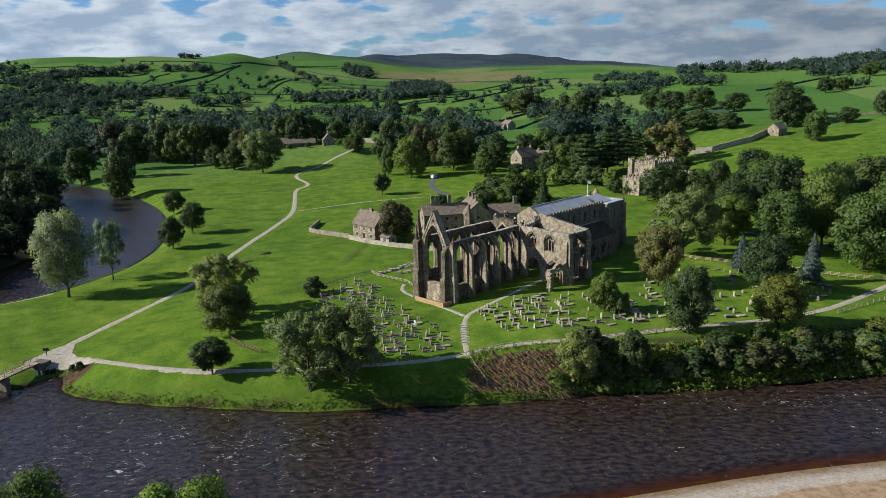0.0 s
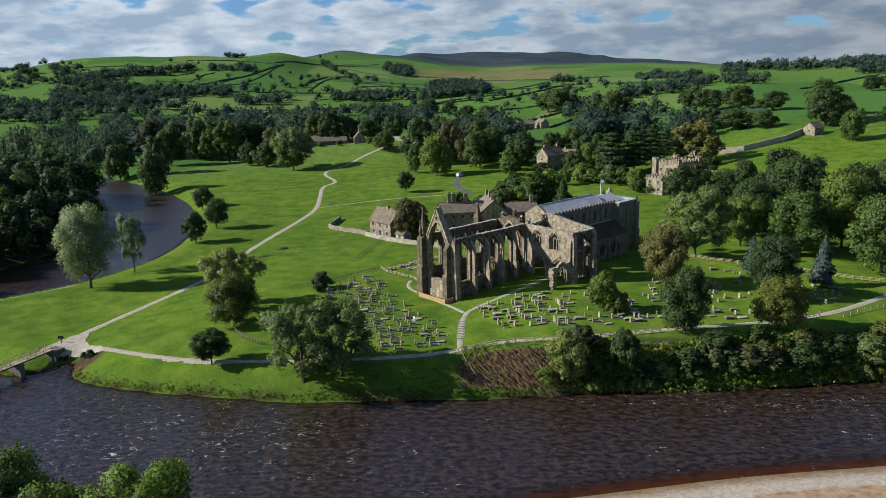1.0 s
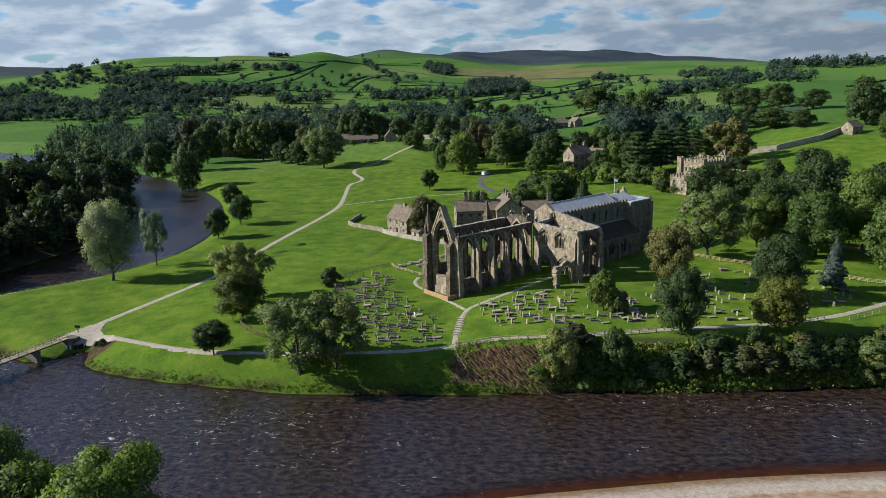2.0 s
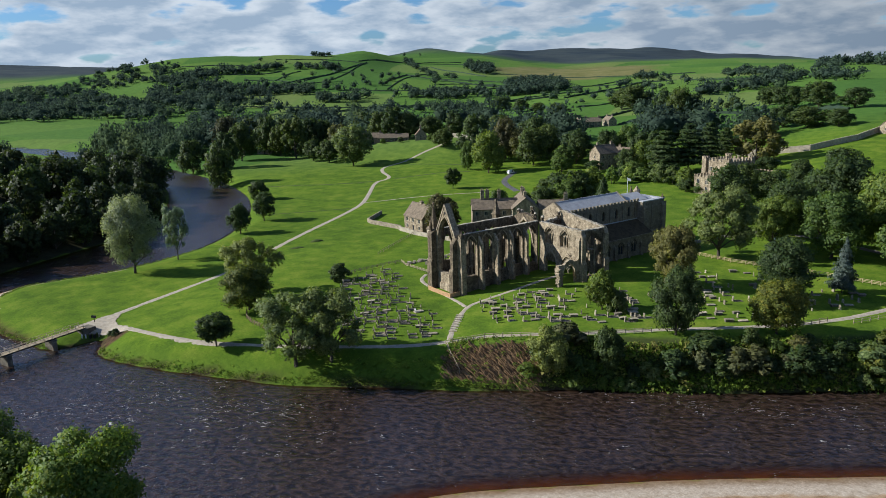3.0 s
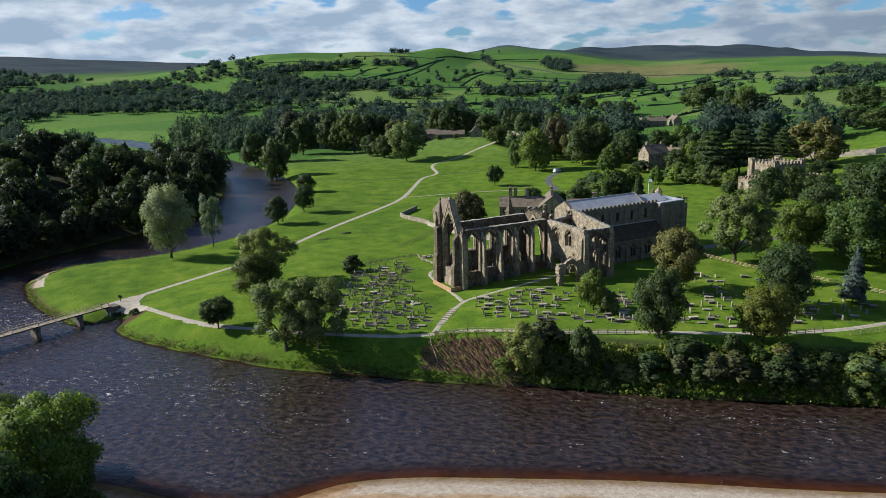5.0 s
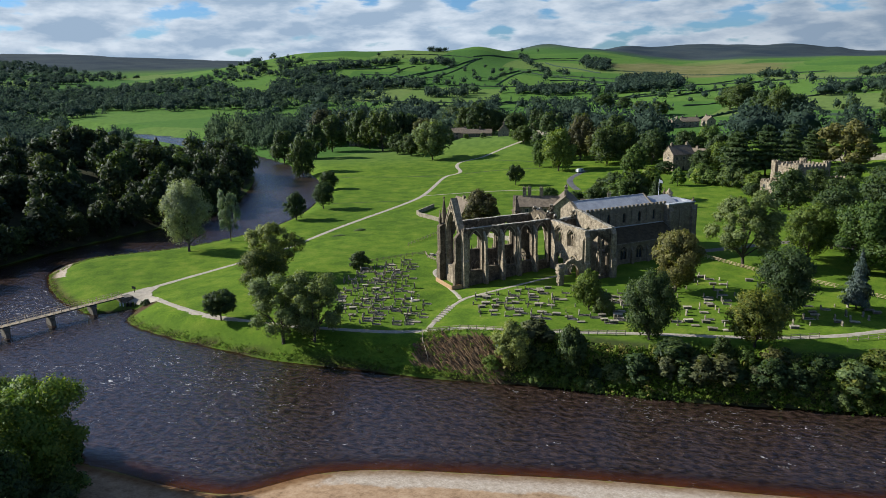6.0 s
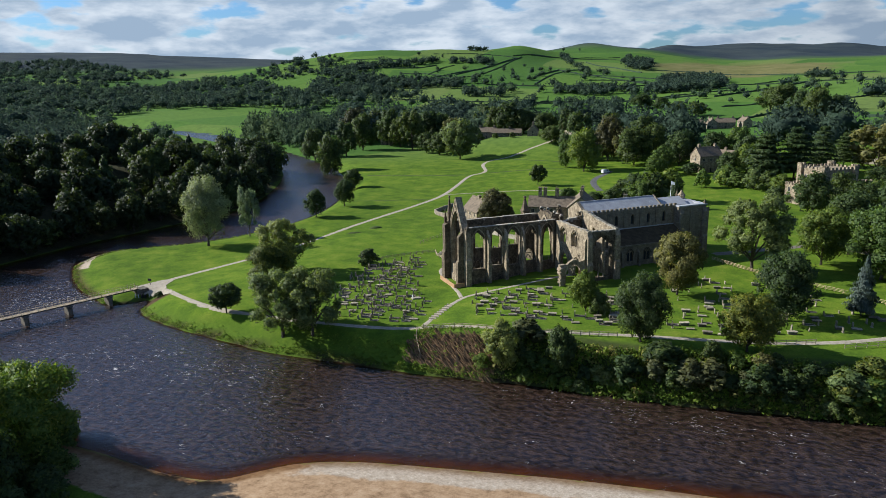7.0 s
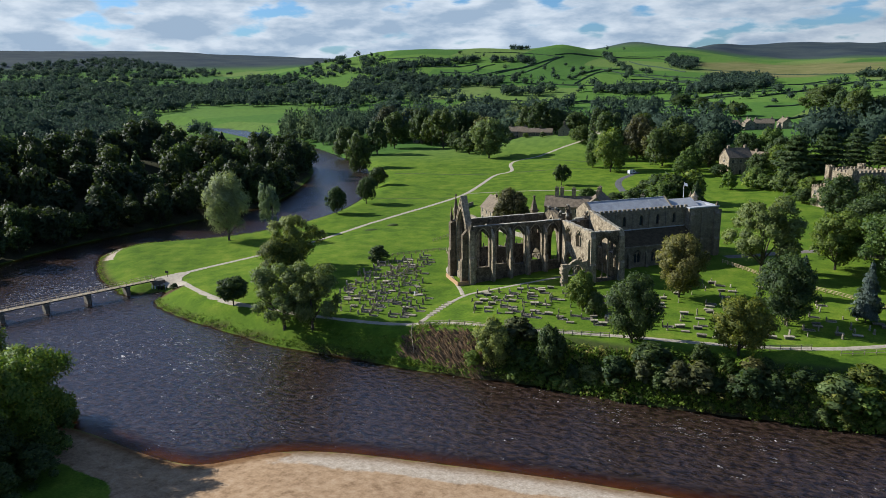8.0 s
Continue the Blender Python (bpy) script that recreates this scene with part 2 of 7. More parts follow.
def ground_height(x, y):
    r, az = np.hypot(x - 40, y), np.degrees(np.arctan2(x - 40, y))
    ia = np.clip(np.interp(az, FAR_AZ, np.arange(9)), 0, 7.999)
    ir = np.clip(np.interp(r, FAR_R, np.arange(9)), 0, 7.999)
    a0, r0 = ia.astype(int), ir.astype(int)
    fa, fr = ia - a0, ir - r0
    fa = fa * fa * (3 - 2 * fa)
    far = (FAR_H[a0, r0] * (1 - fr) + FAR_H[a0, r0 + 1] * fr) * (1 - fa) + (FAR_H[a0 + 1, r0] * (1 - fr) + FAR_H[a0 + 1, r0 + 1] * fr) * fa
    far = far + fbm(x, y, 0.006, 0.4) * 0.055 * np.clip(r - 450, 0, 1400) * 0.12 * sm(far, 5, 40)
    for kb, kr, wb, wr, kh in KNOLLS:
        far = far + kh * np.exp(-((az - kb) / wb) ** 2 - ((r - kr) / wr) ** 2)
    # grassy knoll under the village
    far = far + 8.5 * sm(y, 452, 502) * sm(x, -150, -112) * (1 - sm(x, -58, -15)) * (1 - sm(y, 560, 720))
    dr, dl = seg_dist(x, y, BANK_R), seg_dist(x, y, BANK_L)
    water = inside(x, y, BANK_R + BANK_L)
    d = np.minimum(dr, dl)
    right = dr < dl
    # priory side
    hp = 2.1 + 2.7 * sm(x, -94, -48) + 0.7 * sm(x, -45, -8) + 2.2 * sm(x, -4, 24)
    hp = hp - (hp - 3.3 - 1.3 * sm(x, -80, -30)) * sm(y, 195, 250) * sm(-x, -40, 15)
    hp = hp + 0.18 * fbm(x, y, 0.05, 2.0)
    # near and left banks
    left = 2.0 + 17.0 * sm(d, 3, 80) * sm(-x, 135, 175)
    beach = 2.6 + 1.5 * sm(d, 14, 40)
    hl = np.where(x < -135, left, beach)
    near = np.where(right, hp, hl)
    w = sm(r, 250, 400)
    base = near * (1 - w) + np.where(right | (y > 150), far, near) * w
    base = np.where((~right) & (x < -135) & (r < 500), np.maximum(base, left * (1 - sm(r, 380, 500))), base)
    wide = np.where(right, 6.4 + 2.1 * sm(x, -6, 10) + 4 * sm(-x, 84, 110), np.where(x > -60, 26.0, 12.0))
    edge = np.clip(d / wide, 0, 1)
    out = base * (1 - (1 - edge) ** np.where(right, 1.35 + 0.35 * sm(x, -2, 10), 1.3))
    return np.where(water, -np.minimum(np.where(right, 0.45, 0.13) * d, 1.7), out), d, right, water


def grow(a, b, step, rate, lo, hi):
    """Lines at even steps from a to b that widen beyond, out to lo and hi."""
    mid = list(np.arange(a, b + 1e-6, step))
    up, s = [b], step
    while up[-1] < hi:
        s *= rate
        up.append(up[-1] + s)
    dn, s = [a], step
    while dn[-1] > lo:
        s *= rate
        dn.append(dn[-1] - s)
    return np.array(dn[:0:-1] + mid + up[1:])


def sheet(name, xs, ys, z, attrs, mat, keep=None):
    nx, ny = len(xs), len(ys)
    gx, gy = np.meshgrid(xs, ys)
    co = np.stack([gx.ravel(), gy.ravel(), z.ravel()], 1)
    i = (np.arange(ny - 1)[:, None] * nx + np.arange(nx - 1)[None, :]).ravel()
    f = np.stack([i, i + 1, i + nx + 1, i + nx], 1)
    if keep is not None:
        f = f[keep.ravel()[f].any(1)]
    me = bpy.data.meshes.new(name)
    me.vertices.add(len(co))
    me.vertices.foreach_set("co", co.astype(np.float32).ravel())
    me.loops.add(f.size)
    me.loops.foreach_set("vertex_index", f.astype(np.int32).ravel())
    me.polygons.add(len(f))
    me.polygons.foreach_set("loop_start", np.arange(0, f.size, 4, dtype=np.int32))
    me.update(calc_edges=True)
    me.polygons.foreach_set("use_smooth", np.ones(len(f), bool))
    for key, val in attrs.items():
        at = me.attributes.new(key, "FLOAT", "POINT")
        at.data.foreach_set("value", val.astype(np.float32).ravel())
    me.materials.append(mat)
    me.validate()
    return new(name, me)


def ground_mat():
    m, N, L, P = node_mat("meadow_ground")
    pos = world_pos(N)

    def att(k):
        a = N.new("ShaderNodeAttribute")
        a.attribute_name = k
        return a.outputs["Fac"]
    big, mid, fin = noise_node(N, L, 0.018, 5, 0.6, pos), noise_node(N, L, 0.16, 6, 0.65, pos), noise_node(N, L, 2.2, 5, 0.7, pos)
    g = ramp(N, L, mid.outputs["Fac"], ((0.34, (0.056, 0.105, 0.014)), (0.52, (0.090, 0.152, 0.017)), (0.70, (0.142, 0.186, 0.028)))).outputs["Color"]
    g = blend(N, L, 1.0, g, ramp(N, L, big.outputs["Fac"], ((0.3, (0.78, 0.82, 0.8)), (0.7, (1.18, 1.12, 1.0)))).outputs["Color"], "MULTIPLY")
    g = blend(N, L, 1.0, g, ramp(N, L, fin.outputs["Fac"], ((0.28, (0.62, 0.66, 0.64)), (0.72, (1.30, 1.26, 1.2)))).outputs["Color"], "MULTIPLY")
    # far fields, each with its own green
    sx = N.new("ShaderNodeSeparateXYZ")
    L.new(pos, sx.inputs[0])
    fx = calc(N, L, "ADD", calc(N, L, "DIVIDE", sx.outputs[0], 165.0), calc(N, L, "MULTIPLY", calc(N, L, "SINE", calc(N, L, "ADD", calc(N, L, "DIVIDE", sx.outputs[1], 260.0), 1.0)), 0.5))
    fy = calc(N, L, "ADD", calc(N, L, "DIVIDE", sx.outputs[1], 190.0), calc(N, L, "MULTIPLY", calc(N, L, "SINE", calc(N, L, "DIVIDE", sx.outputs[0], 310.0)), 0.5))
    cell = N.new("ShaderNodeCombineXYZ")
    L.new(calc(N, L, "FLOOR", fx), cell.inputs[0]); L.new(calc(N, L, "FLOOR", fy), cell.inputs[1])
    wn = N.new("ShaderNodeTexWhiteNoise")
    L.new(cell.outputs[0], wn.inputs["Vector"])
    fld = ramp(N, L, wn.outputs["Value"], ((0.0, (0.050, 0.112, 0.024)), (0.35, (0.066, 0.136, 0.026)), (0.75, (0.086, 0.156, 0.030)), (1.0, (0.116, 0.160, 0.046)))).outputs["Color"]
    fld = blend(N, L, 1.0, fld, ramp(N, L, mid.outputs["Fac"], ((0.3, (0.75, 0.78, 0.8)), (0.7, (1.2, 1.18, 1.1)))).outputs["Color"], "MULTIPLY")
    col = blend(N, L, att("field"), g, fld)
    # moor in blue-grey: distance haze is put into its base colour
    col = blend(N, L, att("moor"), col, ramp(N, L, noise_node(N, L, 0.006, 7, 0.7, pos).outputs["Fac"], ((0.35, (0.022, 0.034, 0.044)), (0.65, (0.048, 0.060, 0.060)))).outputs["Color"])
    col = blend(N, L, att("hay"), col, ramp(N, L, noise_node(N, L, 0.02, 6, 0.7, pos).outputs["Fac"], ((0.35, (0.100, 0.105, 0.034)), (0.65, (0.175, 0.160, 0.066)))).outputs["Color"])
    rough = ramp(N, L, noise_node(N, L, 0.9, 6, 0.75, pos).outputs["Fac"], ((0.3, (0.044, 0.086, 0.013)), (0.6, (0.092, 0.150, 0.018)), (0.85, (0.140, 0.168, 0.034)))).outputs["Color"]
    col = blend(N, L, att("rough"), col, rough)
    floor = ramp(N, L, noise_node(N, L, 0.5, 6, 0.75, pos).outputs["Fac"], ((0.3, (0.020, 0.022, 0.012)), (0.7, (0.055, 0.052, 0.026)))).outputs["Color"]
    col = blend(N, L, att("woodland"), col, floor)
    bare = ramp(N, L, noise_node(N, L, 0.7, 7, 0.75, pos).outputs["Fac"], ((0.3, (0.026, 0.017, 0.010)), (0.55, (0.080, 0.050, 0.028)), (0.75, (0.085, 0.090, 0.026)))).outputs["Color"]
    col = blend(N, L, att("bare"), col, bare)
    # shade under the undercut bank edge, painted as a dark brown strip
    undercut_shade = ramp(N, L, noise_node(N, L, 1.4, 5, 0.7, pos).outputs["Fac"], ((0.35, (0.020, 0.015, 0.010)), (0.65, (0.070, 0.060, 0.028)))).outputs["Color"]
    col = blend(N, L, att("undercut_shade"), col, undercut_shade)
    peb = N.new("ShaderNodeTexVoronoi")
    peb.inputs["Scale"].default_value = 3.2
    L.new(pos, peb.inputs["Vector"])
    grav = ramp(N, L, noise_node(N, L, 1.1, 7, 0.8, pos).outputs["Fac"], ((0.3, (0.27, 0.210, 0.150)), (0.5, (0.42, 0.350, 0.270)), (0.75, (0.58, 0.510, 0.420)))).outputs["Color"]
    grav = blend(N, L, 0.5, grav, ramp(N, L, peb.outputs["Distance"], ((0.0, (1.15, 1.13, 1.1)), (0.6, (0.62, 0.6, 0.58)))).outputs["Color"], "MULTIPLY")
    soil = ramp(N, L, noise_node(N, L, 0.55, 7, 0.78, pos).outputs["Fac"], ((0.3, (0.15, 0.092, 0.052)), (0.5, (0.31, 0.205, 0.120)), (0.75, (0.44, 0.320, 0.205)))).outputs["Color"]
    drift = calc(N, L, "ADD", att("sand"), calc(N, L, "MULTIPLY", calc(N, L, "SUBTRACT", noise_node(N, L, 0.18, 6, 0.7, pos).outputs["Fac"], 0.5), 1.4))
    grav = blend(N, L, steps(N, L, drift, 0.35, 0.65), grav, soil)
    edge = noise_node(N, L, 0.22, 5, 0.7, pos).outputs["Fac"]
    gm = steps(N, L, calc(N, L, "ADD", att("gravel"), calc(N, L, "MULTIPLY", calc(N, L, "SUBTRACT", edge, 0.5), 0.9)), 0.42, 0.58)
    grav = blend(N, L, att("wet"), grav, blend(N, L, 1.0, grav, (0.50, 0.40, 0.30), "MULTIPLY"))
    col = blend(N, L, gm, col, grav)
    bed = ramp(N, L, mid.outputs["Fac"], ((0.35, (0.13, 0.070, 0.034)), (0.65, (0.26, 0.150, 0.078)))).outputs["Color"]
    col = blend(N, L, att("bed"), col, bed)
    L.new(col, P.inputs["Base Color"])
    P.inputs["Roughness"].default_value, P.inputs["Specular IOR Level"].default_value = 1.0, 0.04
    bump(N, L, P, calc(N, L, "ADD", calc(N, L, "MULTIPLY", fin.outputs["Fac"], 0.4), mid.outputs["Fac"]), 0.5, 0.25)
    return m


def water_mat():
    m, N, L, P = node_mat("peaty_water")
    pos = world_pos(N)

    def att(k):
        a = N.new("ShaderNodeAttribute")
        a.attribute_name = k
        return a.outputs["Fac"]
    mp = N.new("ShaderNodeMapping")
    mp.inputs["Scale"].default_value = (0.85, 1.35, 1)
    mp.inputs["Rotation"].default_value = (0, 0, radians(-8))
    L.new(pos, mp.inputs["Vector"])
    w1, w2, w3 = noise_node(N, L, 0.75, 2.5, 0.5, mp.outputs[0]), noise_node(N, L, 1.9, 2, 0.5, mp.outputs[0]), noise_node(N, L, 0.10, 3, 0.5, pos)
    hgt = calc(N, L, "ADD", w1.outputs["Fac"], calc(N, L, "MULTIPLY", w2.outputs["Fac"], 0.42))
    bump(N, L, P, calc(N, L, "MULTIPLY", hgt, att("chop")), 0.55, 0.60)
    # the ripples' light and dark are also painted: base colour follows their height
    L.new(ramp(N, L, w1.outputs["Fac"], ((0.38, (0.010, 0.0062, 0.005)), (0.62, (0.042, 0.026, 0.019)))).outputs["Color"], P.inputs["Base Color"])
    P.inputs["IOR"].default_value = 1.52
    L.new(calc(N, L, "MINIMUM", calc(N, L, "MULTIPLY", calc(N, L, "SUBTRACT", att("chop"), 0.74), 0.55), 0.27), P.inputs["Roughness"])
    tr, mx = N.new("ShaderNodeBsdfTransparent"), N.new("ShaderNodeMixShader")
    tr.inputs["Color"].default_value = (0.60, 0.40, 0.25, 1)
    L.new(steps(N, L, att("depth"), 0.02, 1.0, 0.25, 1.0), mx.inputs[0])
    L.new(tr.outputs[0], mx.inputs[1]); L.new(P.outputs[0], mx.inputs[2])
    # foam on the broken water
    foam, fm = N.new("ShaderNodeBsdfDiffuse"), N.new("ShaderNodeMixShader")
    foam.inputs["Color"].default_value = (0.62, 0.60, 0.56, 1)
    # thin broken crests: narrow bands of a stretched noise, in drifting patches
    mp2 = N.new("ShaderNodeMapping")
    mp2.inputs["Scale"].default_value = (0.55, 1.25, 1)
    mp2.inputs["Rotation"].default_value = (0, 0, radians(-10))
    L.new(pos, mp2.inputs["Vector"])
    fn = noise_node(N, L, 0.60, 2.5, 0.5, mp2.outputs[0])
    fn.inputs["Distortion"].default_value = 0.6
    line = steps(N, L, calc(N, L, "ABSOLUTE", calc(N, L, "SUBTRACT", fn.outputs["Fac"], 0.5)), 0.003, 0.009, 1.0, 0.0)
    brk = noise_node(N, L, 0.5, 4, 0.7, pos).outputs["Fac"]
    patch = calc(N, L, "ADD", brk, calc(N, L, "ADD", calc(N, L, "MULTIPLY", att("rapids"), 0.30), calc(N, L, "MULTIPLY", calc(N, L, "SUBTRACT", w3.outputs["Fac"], 0.5), 0.45)))
    L.new(calc(N, L, "MULTIPLY", line, steps(N, L, patch, 0.61, 0.74, 0.0, 0.7)), fm.inputs[0])
    L.new(mx.outputs[0], fm.inputs[1]); L.new(foam.outputs[0], fm.inputs[2])
    L.new(fm.outputs[0], N["Material Output"].inputs["Surface"])
    return m


def make_ground():
    xs, ys = grow(-172, 132, 1.7, 1.045, -4700, 3600), grow(58, 275, 1.7, 1.045, -900, 4800)
    gx, gy = np.meshgrid(xs, ys)
    z, d, right, water = ground_height(gx, gy)
    r = np.hypot(gx - 40, gy)
    grass_far = sm(r, 420, 560)
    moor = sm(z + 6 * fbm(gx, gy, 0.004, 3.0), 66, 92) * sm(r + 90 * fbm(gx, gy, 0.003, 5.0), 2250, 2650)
    gravel = (~right & ~water & (gx > -60)) * (1 - sm(d - 6.5 - 13 * sm(gx, -14, 6), 4 * fbm(gx, gy, 0.1, 1.0), 6)) * sm(gx, -48, -34)
    gravel = np.maximum(gravel, right * (gx < -117) * (gy > 158) * (gy < 202) * (1 - sm(d, 3.5, 6.5)))
    wood = (~right & ~water) * np.clip(sm(-gx, 130, 150) * (r < 520) + 0.4 * sm(-gx, 14, 30) * (gx > -140), 0, 1) + 0.75 * right * (gx > 24) * (gx < 200) * (1 - sm(d, 7.5, 9.5)) * (gy < 200)
    bare = right * sm(gx, 4.5, 7.5) * (1 - sm(gx, 23, 27)) * (d < 7.0 + 1.2 * fbm(gx, gy, 0.4, 1.5)) * (d > 1.6 + 0.8 * fbm(gx, gy, 0.5, 4.0))
    bare = np.maximum(bare, right * (np.hypot(gx + 80.5, gy - 139.5) < 4.6) * (gx > -84.6))
    bare = np.maximum(bare, right * (gy < 240) * (1 - sm(d, 0.3, 1.0)) * 0.35)
    bare = np.maximum(bare, right * (gx < -104) * (gy < 230) * (1 - sm(d, 1.0, 3.4)))
    rough = right * np.clip(sm(gx, 3, 8) * (d < 9) + (1 - sm(d, 1.5, 5)) * (gx > -100) * 0.9, 0, 1) * (gy < 190)
    ob = sheet("ground", xs, ys, z, dict(field=grass_far, moor=moor, gravel=gravel, woodland=wood, hay=sm(1.25 - np.hypot((gx - 10) / 190, (gy - 1780) / 300) + 0.2 * fbm(gx, gy, 0.02, 4.0), 0.15, 0.35), undercut_shade=right * (gy < 260) * (1 - sm(d + 0.5 * fbm(gx, gy, 0.7, 2.0), 0.3, 0.9)), sand=np.where(~right, np.clip(sm(d, 3.5, 8) + sm(-gx, -20, 4), 0, 1), 0.0), bare=bare, rough=rough * (1 - bare), wet=(1 - sm(d, 0.8, 3.0)) * 1.0, bed=water * np.where(right, 0.0, 1.0) * sm(gx, -60, -30)), ground_mat())
    tagged(ob, "green riverside meadow rising to far hill pasture and moor", "ground", kind="structure")
    gxs, gys = grow(-172, 132, 0.75, 1.05, -1100, 900), grow(72, 150, 0.6, 1.05, 40, 760)
    wx, wy = np.meshgrid(gxs, gys)
    wz, wd, wr, ww = ground_height(wx, wy)
    near = ww | (wd < 8)
    rap = 0.36 * np.exp(-((wx + 48) / 42) ** 2 - ((wy - 107) / 15) ** 2) + 0.75 * np.exp(-((wx + 112) / 16) ** 2 - ((wy - 133) / 18) ** 2) + 0.28 * np.exp(-((wx - 62) / 30) ** 2 - ((wy - 122) / 7) ** 2) + 0.04
    ca, sa = math.cos(0.15), math.sin(0.15)
    lx, ly = wx * ca + wy * sa, wy * ca - wx * sa
    swell = np.zeros(wx.shape)
    for k, (f, g, a) in enumerate(((0.9, 2.3, 0.030), (1.7, 2.9, 0.024), (-0.7, 3.7, 0.020), (0.5, 1.3, 0.030), (2.4, 2.2, 0.014))):
        swell += a * np.sin(lx * f + ly * g + 1.7 * k + 2.2 * np.sin(lx * 0.13 + k) + 2.0 * np.sin(ly * 0.21 + 0.11 * lx + 2 * k))
    swell *= 0.6 + 0.5 * fbm(wx, wy, 0.05, 7.0)
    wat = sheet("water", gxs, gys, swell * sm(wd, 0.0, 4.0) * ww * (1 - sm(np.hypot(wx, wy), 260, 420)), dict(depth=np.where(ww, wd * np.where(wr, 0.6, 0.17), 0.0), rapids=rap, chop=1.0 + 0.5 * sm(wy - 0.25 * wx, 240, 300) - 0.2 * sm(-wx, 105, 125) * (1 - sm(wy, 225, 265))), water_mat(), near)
    tagged(wat, "dark peaty brown river with ripples and flecks of foam", "river", kind="structure")
    return ob


ground_ob = make_ground()
from mathutils.bvhtree import BVHTree
_me = ground_ob.data
GROUND_TREE = BVHTree.FromPolygons([v.co for v in _me.vertices], [tuple(p.vertices) for p in _me.polygons])


def gz(x, y):
    hit = GROUND_TREE.ray_cast(Vector((x, y, 900)), Vector((0, 0, -1)))
    return hit[0].z if hit[0] else 0.0

# ---- tools for building things ----
def mesh_ob(name, verts, faces, mat, parent=None, label="", smooth=False):
    me = bpy.data.meshes.new(name)
    me.from_pydata([tuple(v) for v in verts], [], faces)
    me.materials.append(mat)
    if smooth:
        for p in me.polygons:
            p.use_smooth = True
    ob = new(name, me)
    if parent is not None:
        ob.parent = parent
    if label:
        ob["label"] = label
    return ob


def part(name, bm, mat, parent, label=""):
    me = bpy.data.meshes.new(name)
    if any(k in name for k in ("wall", "arch", "hood", "jamb", "moulding")):
        bmesh.ops.remove_doubles(bm, verts=bm.verts[:], dist=0.0005)
    bmesh.ops.recalc_face_normals(bm, faces=bm.faces[:])
    bm.to_mesh(me)
    bm.free()
    me.materials.append(mat)
    ob = new(name, me)
    ob.parent = parent
    if label:
        ob["label"] = label
    return ob


def empty(name, m, label, category, group="", kind=""):
    ob = new(name)
    ob.matrix_world = m
    return tagged(ob, label, category, group, kind)


def box(bm, x0, x1, y0, y1, z0, z1, taper=0.0):
    """A block; taper draws its top in on all sides."""
    k = taper
    v = [bm.verts.new(c) for c in ((x0, y0, z0), (x1, y0, z0), (x1, y1, z0), (x0, y1, z0),
                                   (x0 + k, y0 + k, z1), (x1 - k, y0 + k, z1), (x1 - k, y1 - k, z1), (x0 + k, y1 - k, z1))]
    for f in ((3, 2, 1, 0), (4, 5, 6, 7), (0, 1, 5, 4), (1, 2, 6, 5), (2, 3, 7, 6), (3, 0, 4, 7)):
        bm.faces.new([v[i] for i in f])


def prism(bm, outline, a, b, axis):
    """A solid from a flat outline: axis 'v': outline in (u, z), from v=a to b; axis 'u': outline in (v, z); axis 'z': outline in (u, v)."""
    def at(p, s):
        return (p[0], s, p[1]) if axis == "v" else (s, p[0], p[1]) if axis == "u" else (p[0], p[1], s)
    n = len(outline)
    A, B = [bm.verts.new(at(p, a)) for p in outline], [bm.verts.new(at(p, b)) for p in outline]
    fa, fb = bm.faces.new(A), bm.faces.new(B[::-1])
    for i in range(n):
        bm.faces.new((A[i], B[i], B[(i + 1) % n], A[(i + 1) % n]))
    bmesh.ops.triangulate(bm, faces=[fa, fb])


def tube(bm, pts, radii, sides=6):
    rings = []
    for i, p in enumerate(pts):
        d = (Vector(pts[min(i + 1, len(pts) - 1)]) - Vector(pts[max(i - 1, 0)])).normalized()
        q = d.to_track_quat("Z", "Y")
        rings.append([bm.verts.new(Vector(p) + q @ Vector((radii[i] * math.cos(2 * math.pi * k / sides), radii[i] * math.sin(2 * math.pi * k / sides), 0))) for k in range(sides)])
    for a, b in zip(rings, rings[1:]):
        for k in range(sides):
            bm.faces.new((a[k], a[(k + 1) % sides], b[(k + 1) % sides], b[k]))
    bm.faces.new(rings[-1])


# ---- trees ----
def leaf_cards(rng, pos, nrm, size):
    """Leaf clumps as small slivers at pos, facing about nrm."""
    n = len(pos)
    nrm = nrm / (np.linalg.norm(nrm, axis=1, keepdims=True) + 1e-9)
    ref = rng.normal(size=(n, 3))
    t = np.cross(nrm, ref)
    t /= np.linalg.norm(t, axis=1, keepdims=True) + 1e-9
    b = np.cross(nrm, t)
    s = size * rng.uniform(0.55, 1.3, (n, 1))
    k = rng.uniform(0.7, 1.15, (n, 1))
    v = np.stack([pos - t * s - b * s * k * 0.55, pos + t * s - b * s * k * 0.5, pos + b * s * k + nrm * s * 0.2], 1)
    return v.reshape(-1, 3)


def cards_mesh(name, v, mat, soft=None):
    n = len(v) // 3
    me = bpy.data.meshes.new(name)
    me.vertices.add(len(v))
    me.vertices.foreach_set("co", v.astype(np.float32).ravel())
    me.loops.add(3 * n)
    me.loops.foreach_set("vertex_index", np.arange(3 * n, dtype=np.int32))
    me.polygons.add(n)
    me.polygons.foreach_set("loop_start", np.arange(0, 3 * n, 3, dtype=np.int32))
    me.update(calc_edges=True)
    if soft is not None:
        me.polygons.foreach_set("use_smooth", np.ones(n, bool))
        me.normals_split_custom_set_from_vertices(soft.repeat(3, 0))
    me.materials.append(mat)
    return me


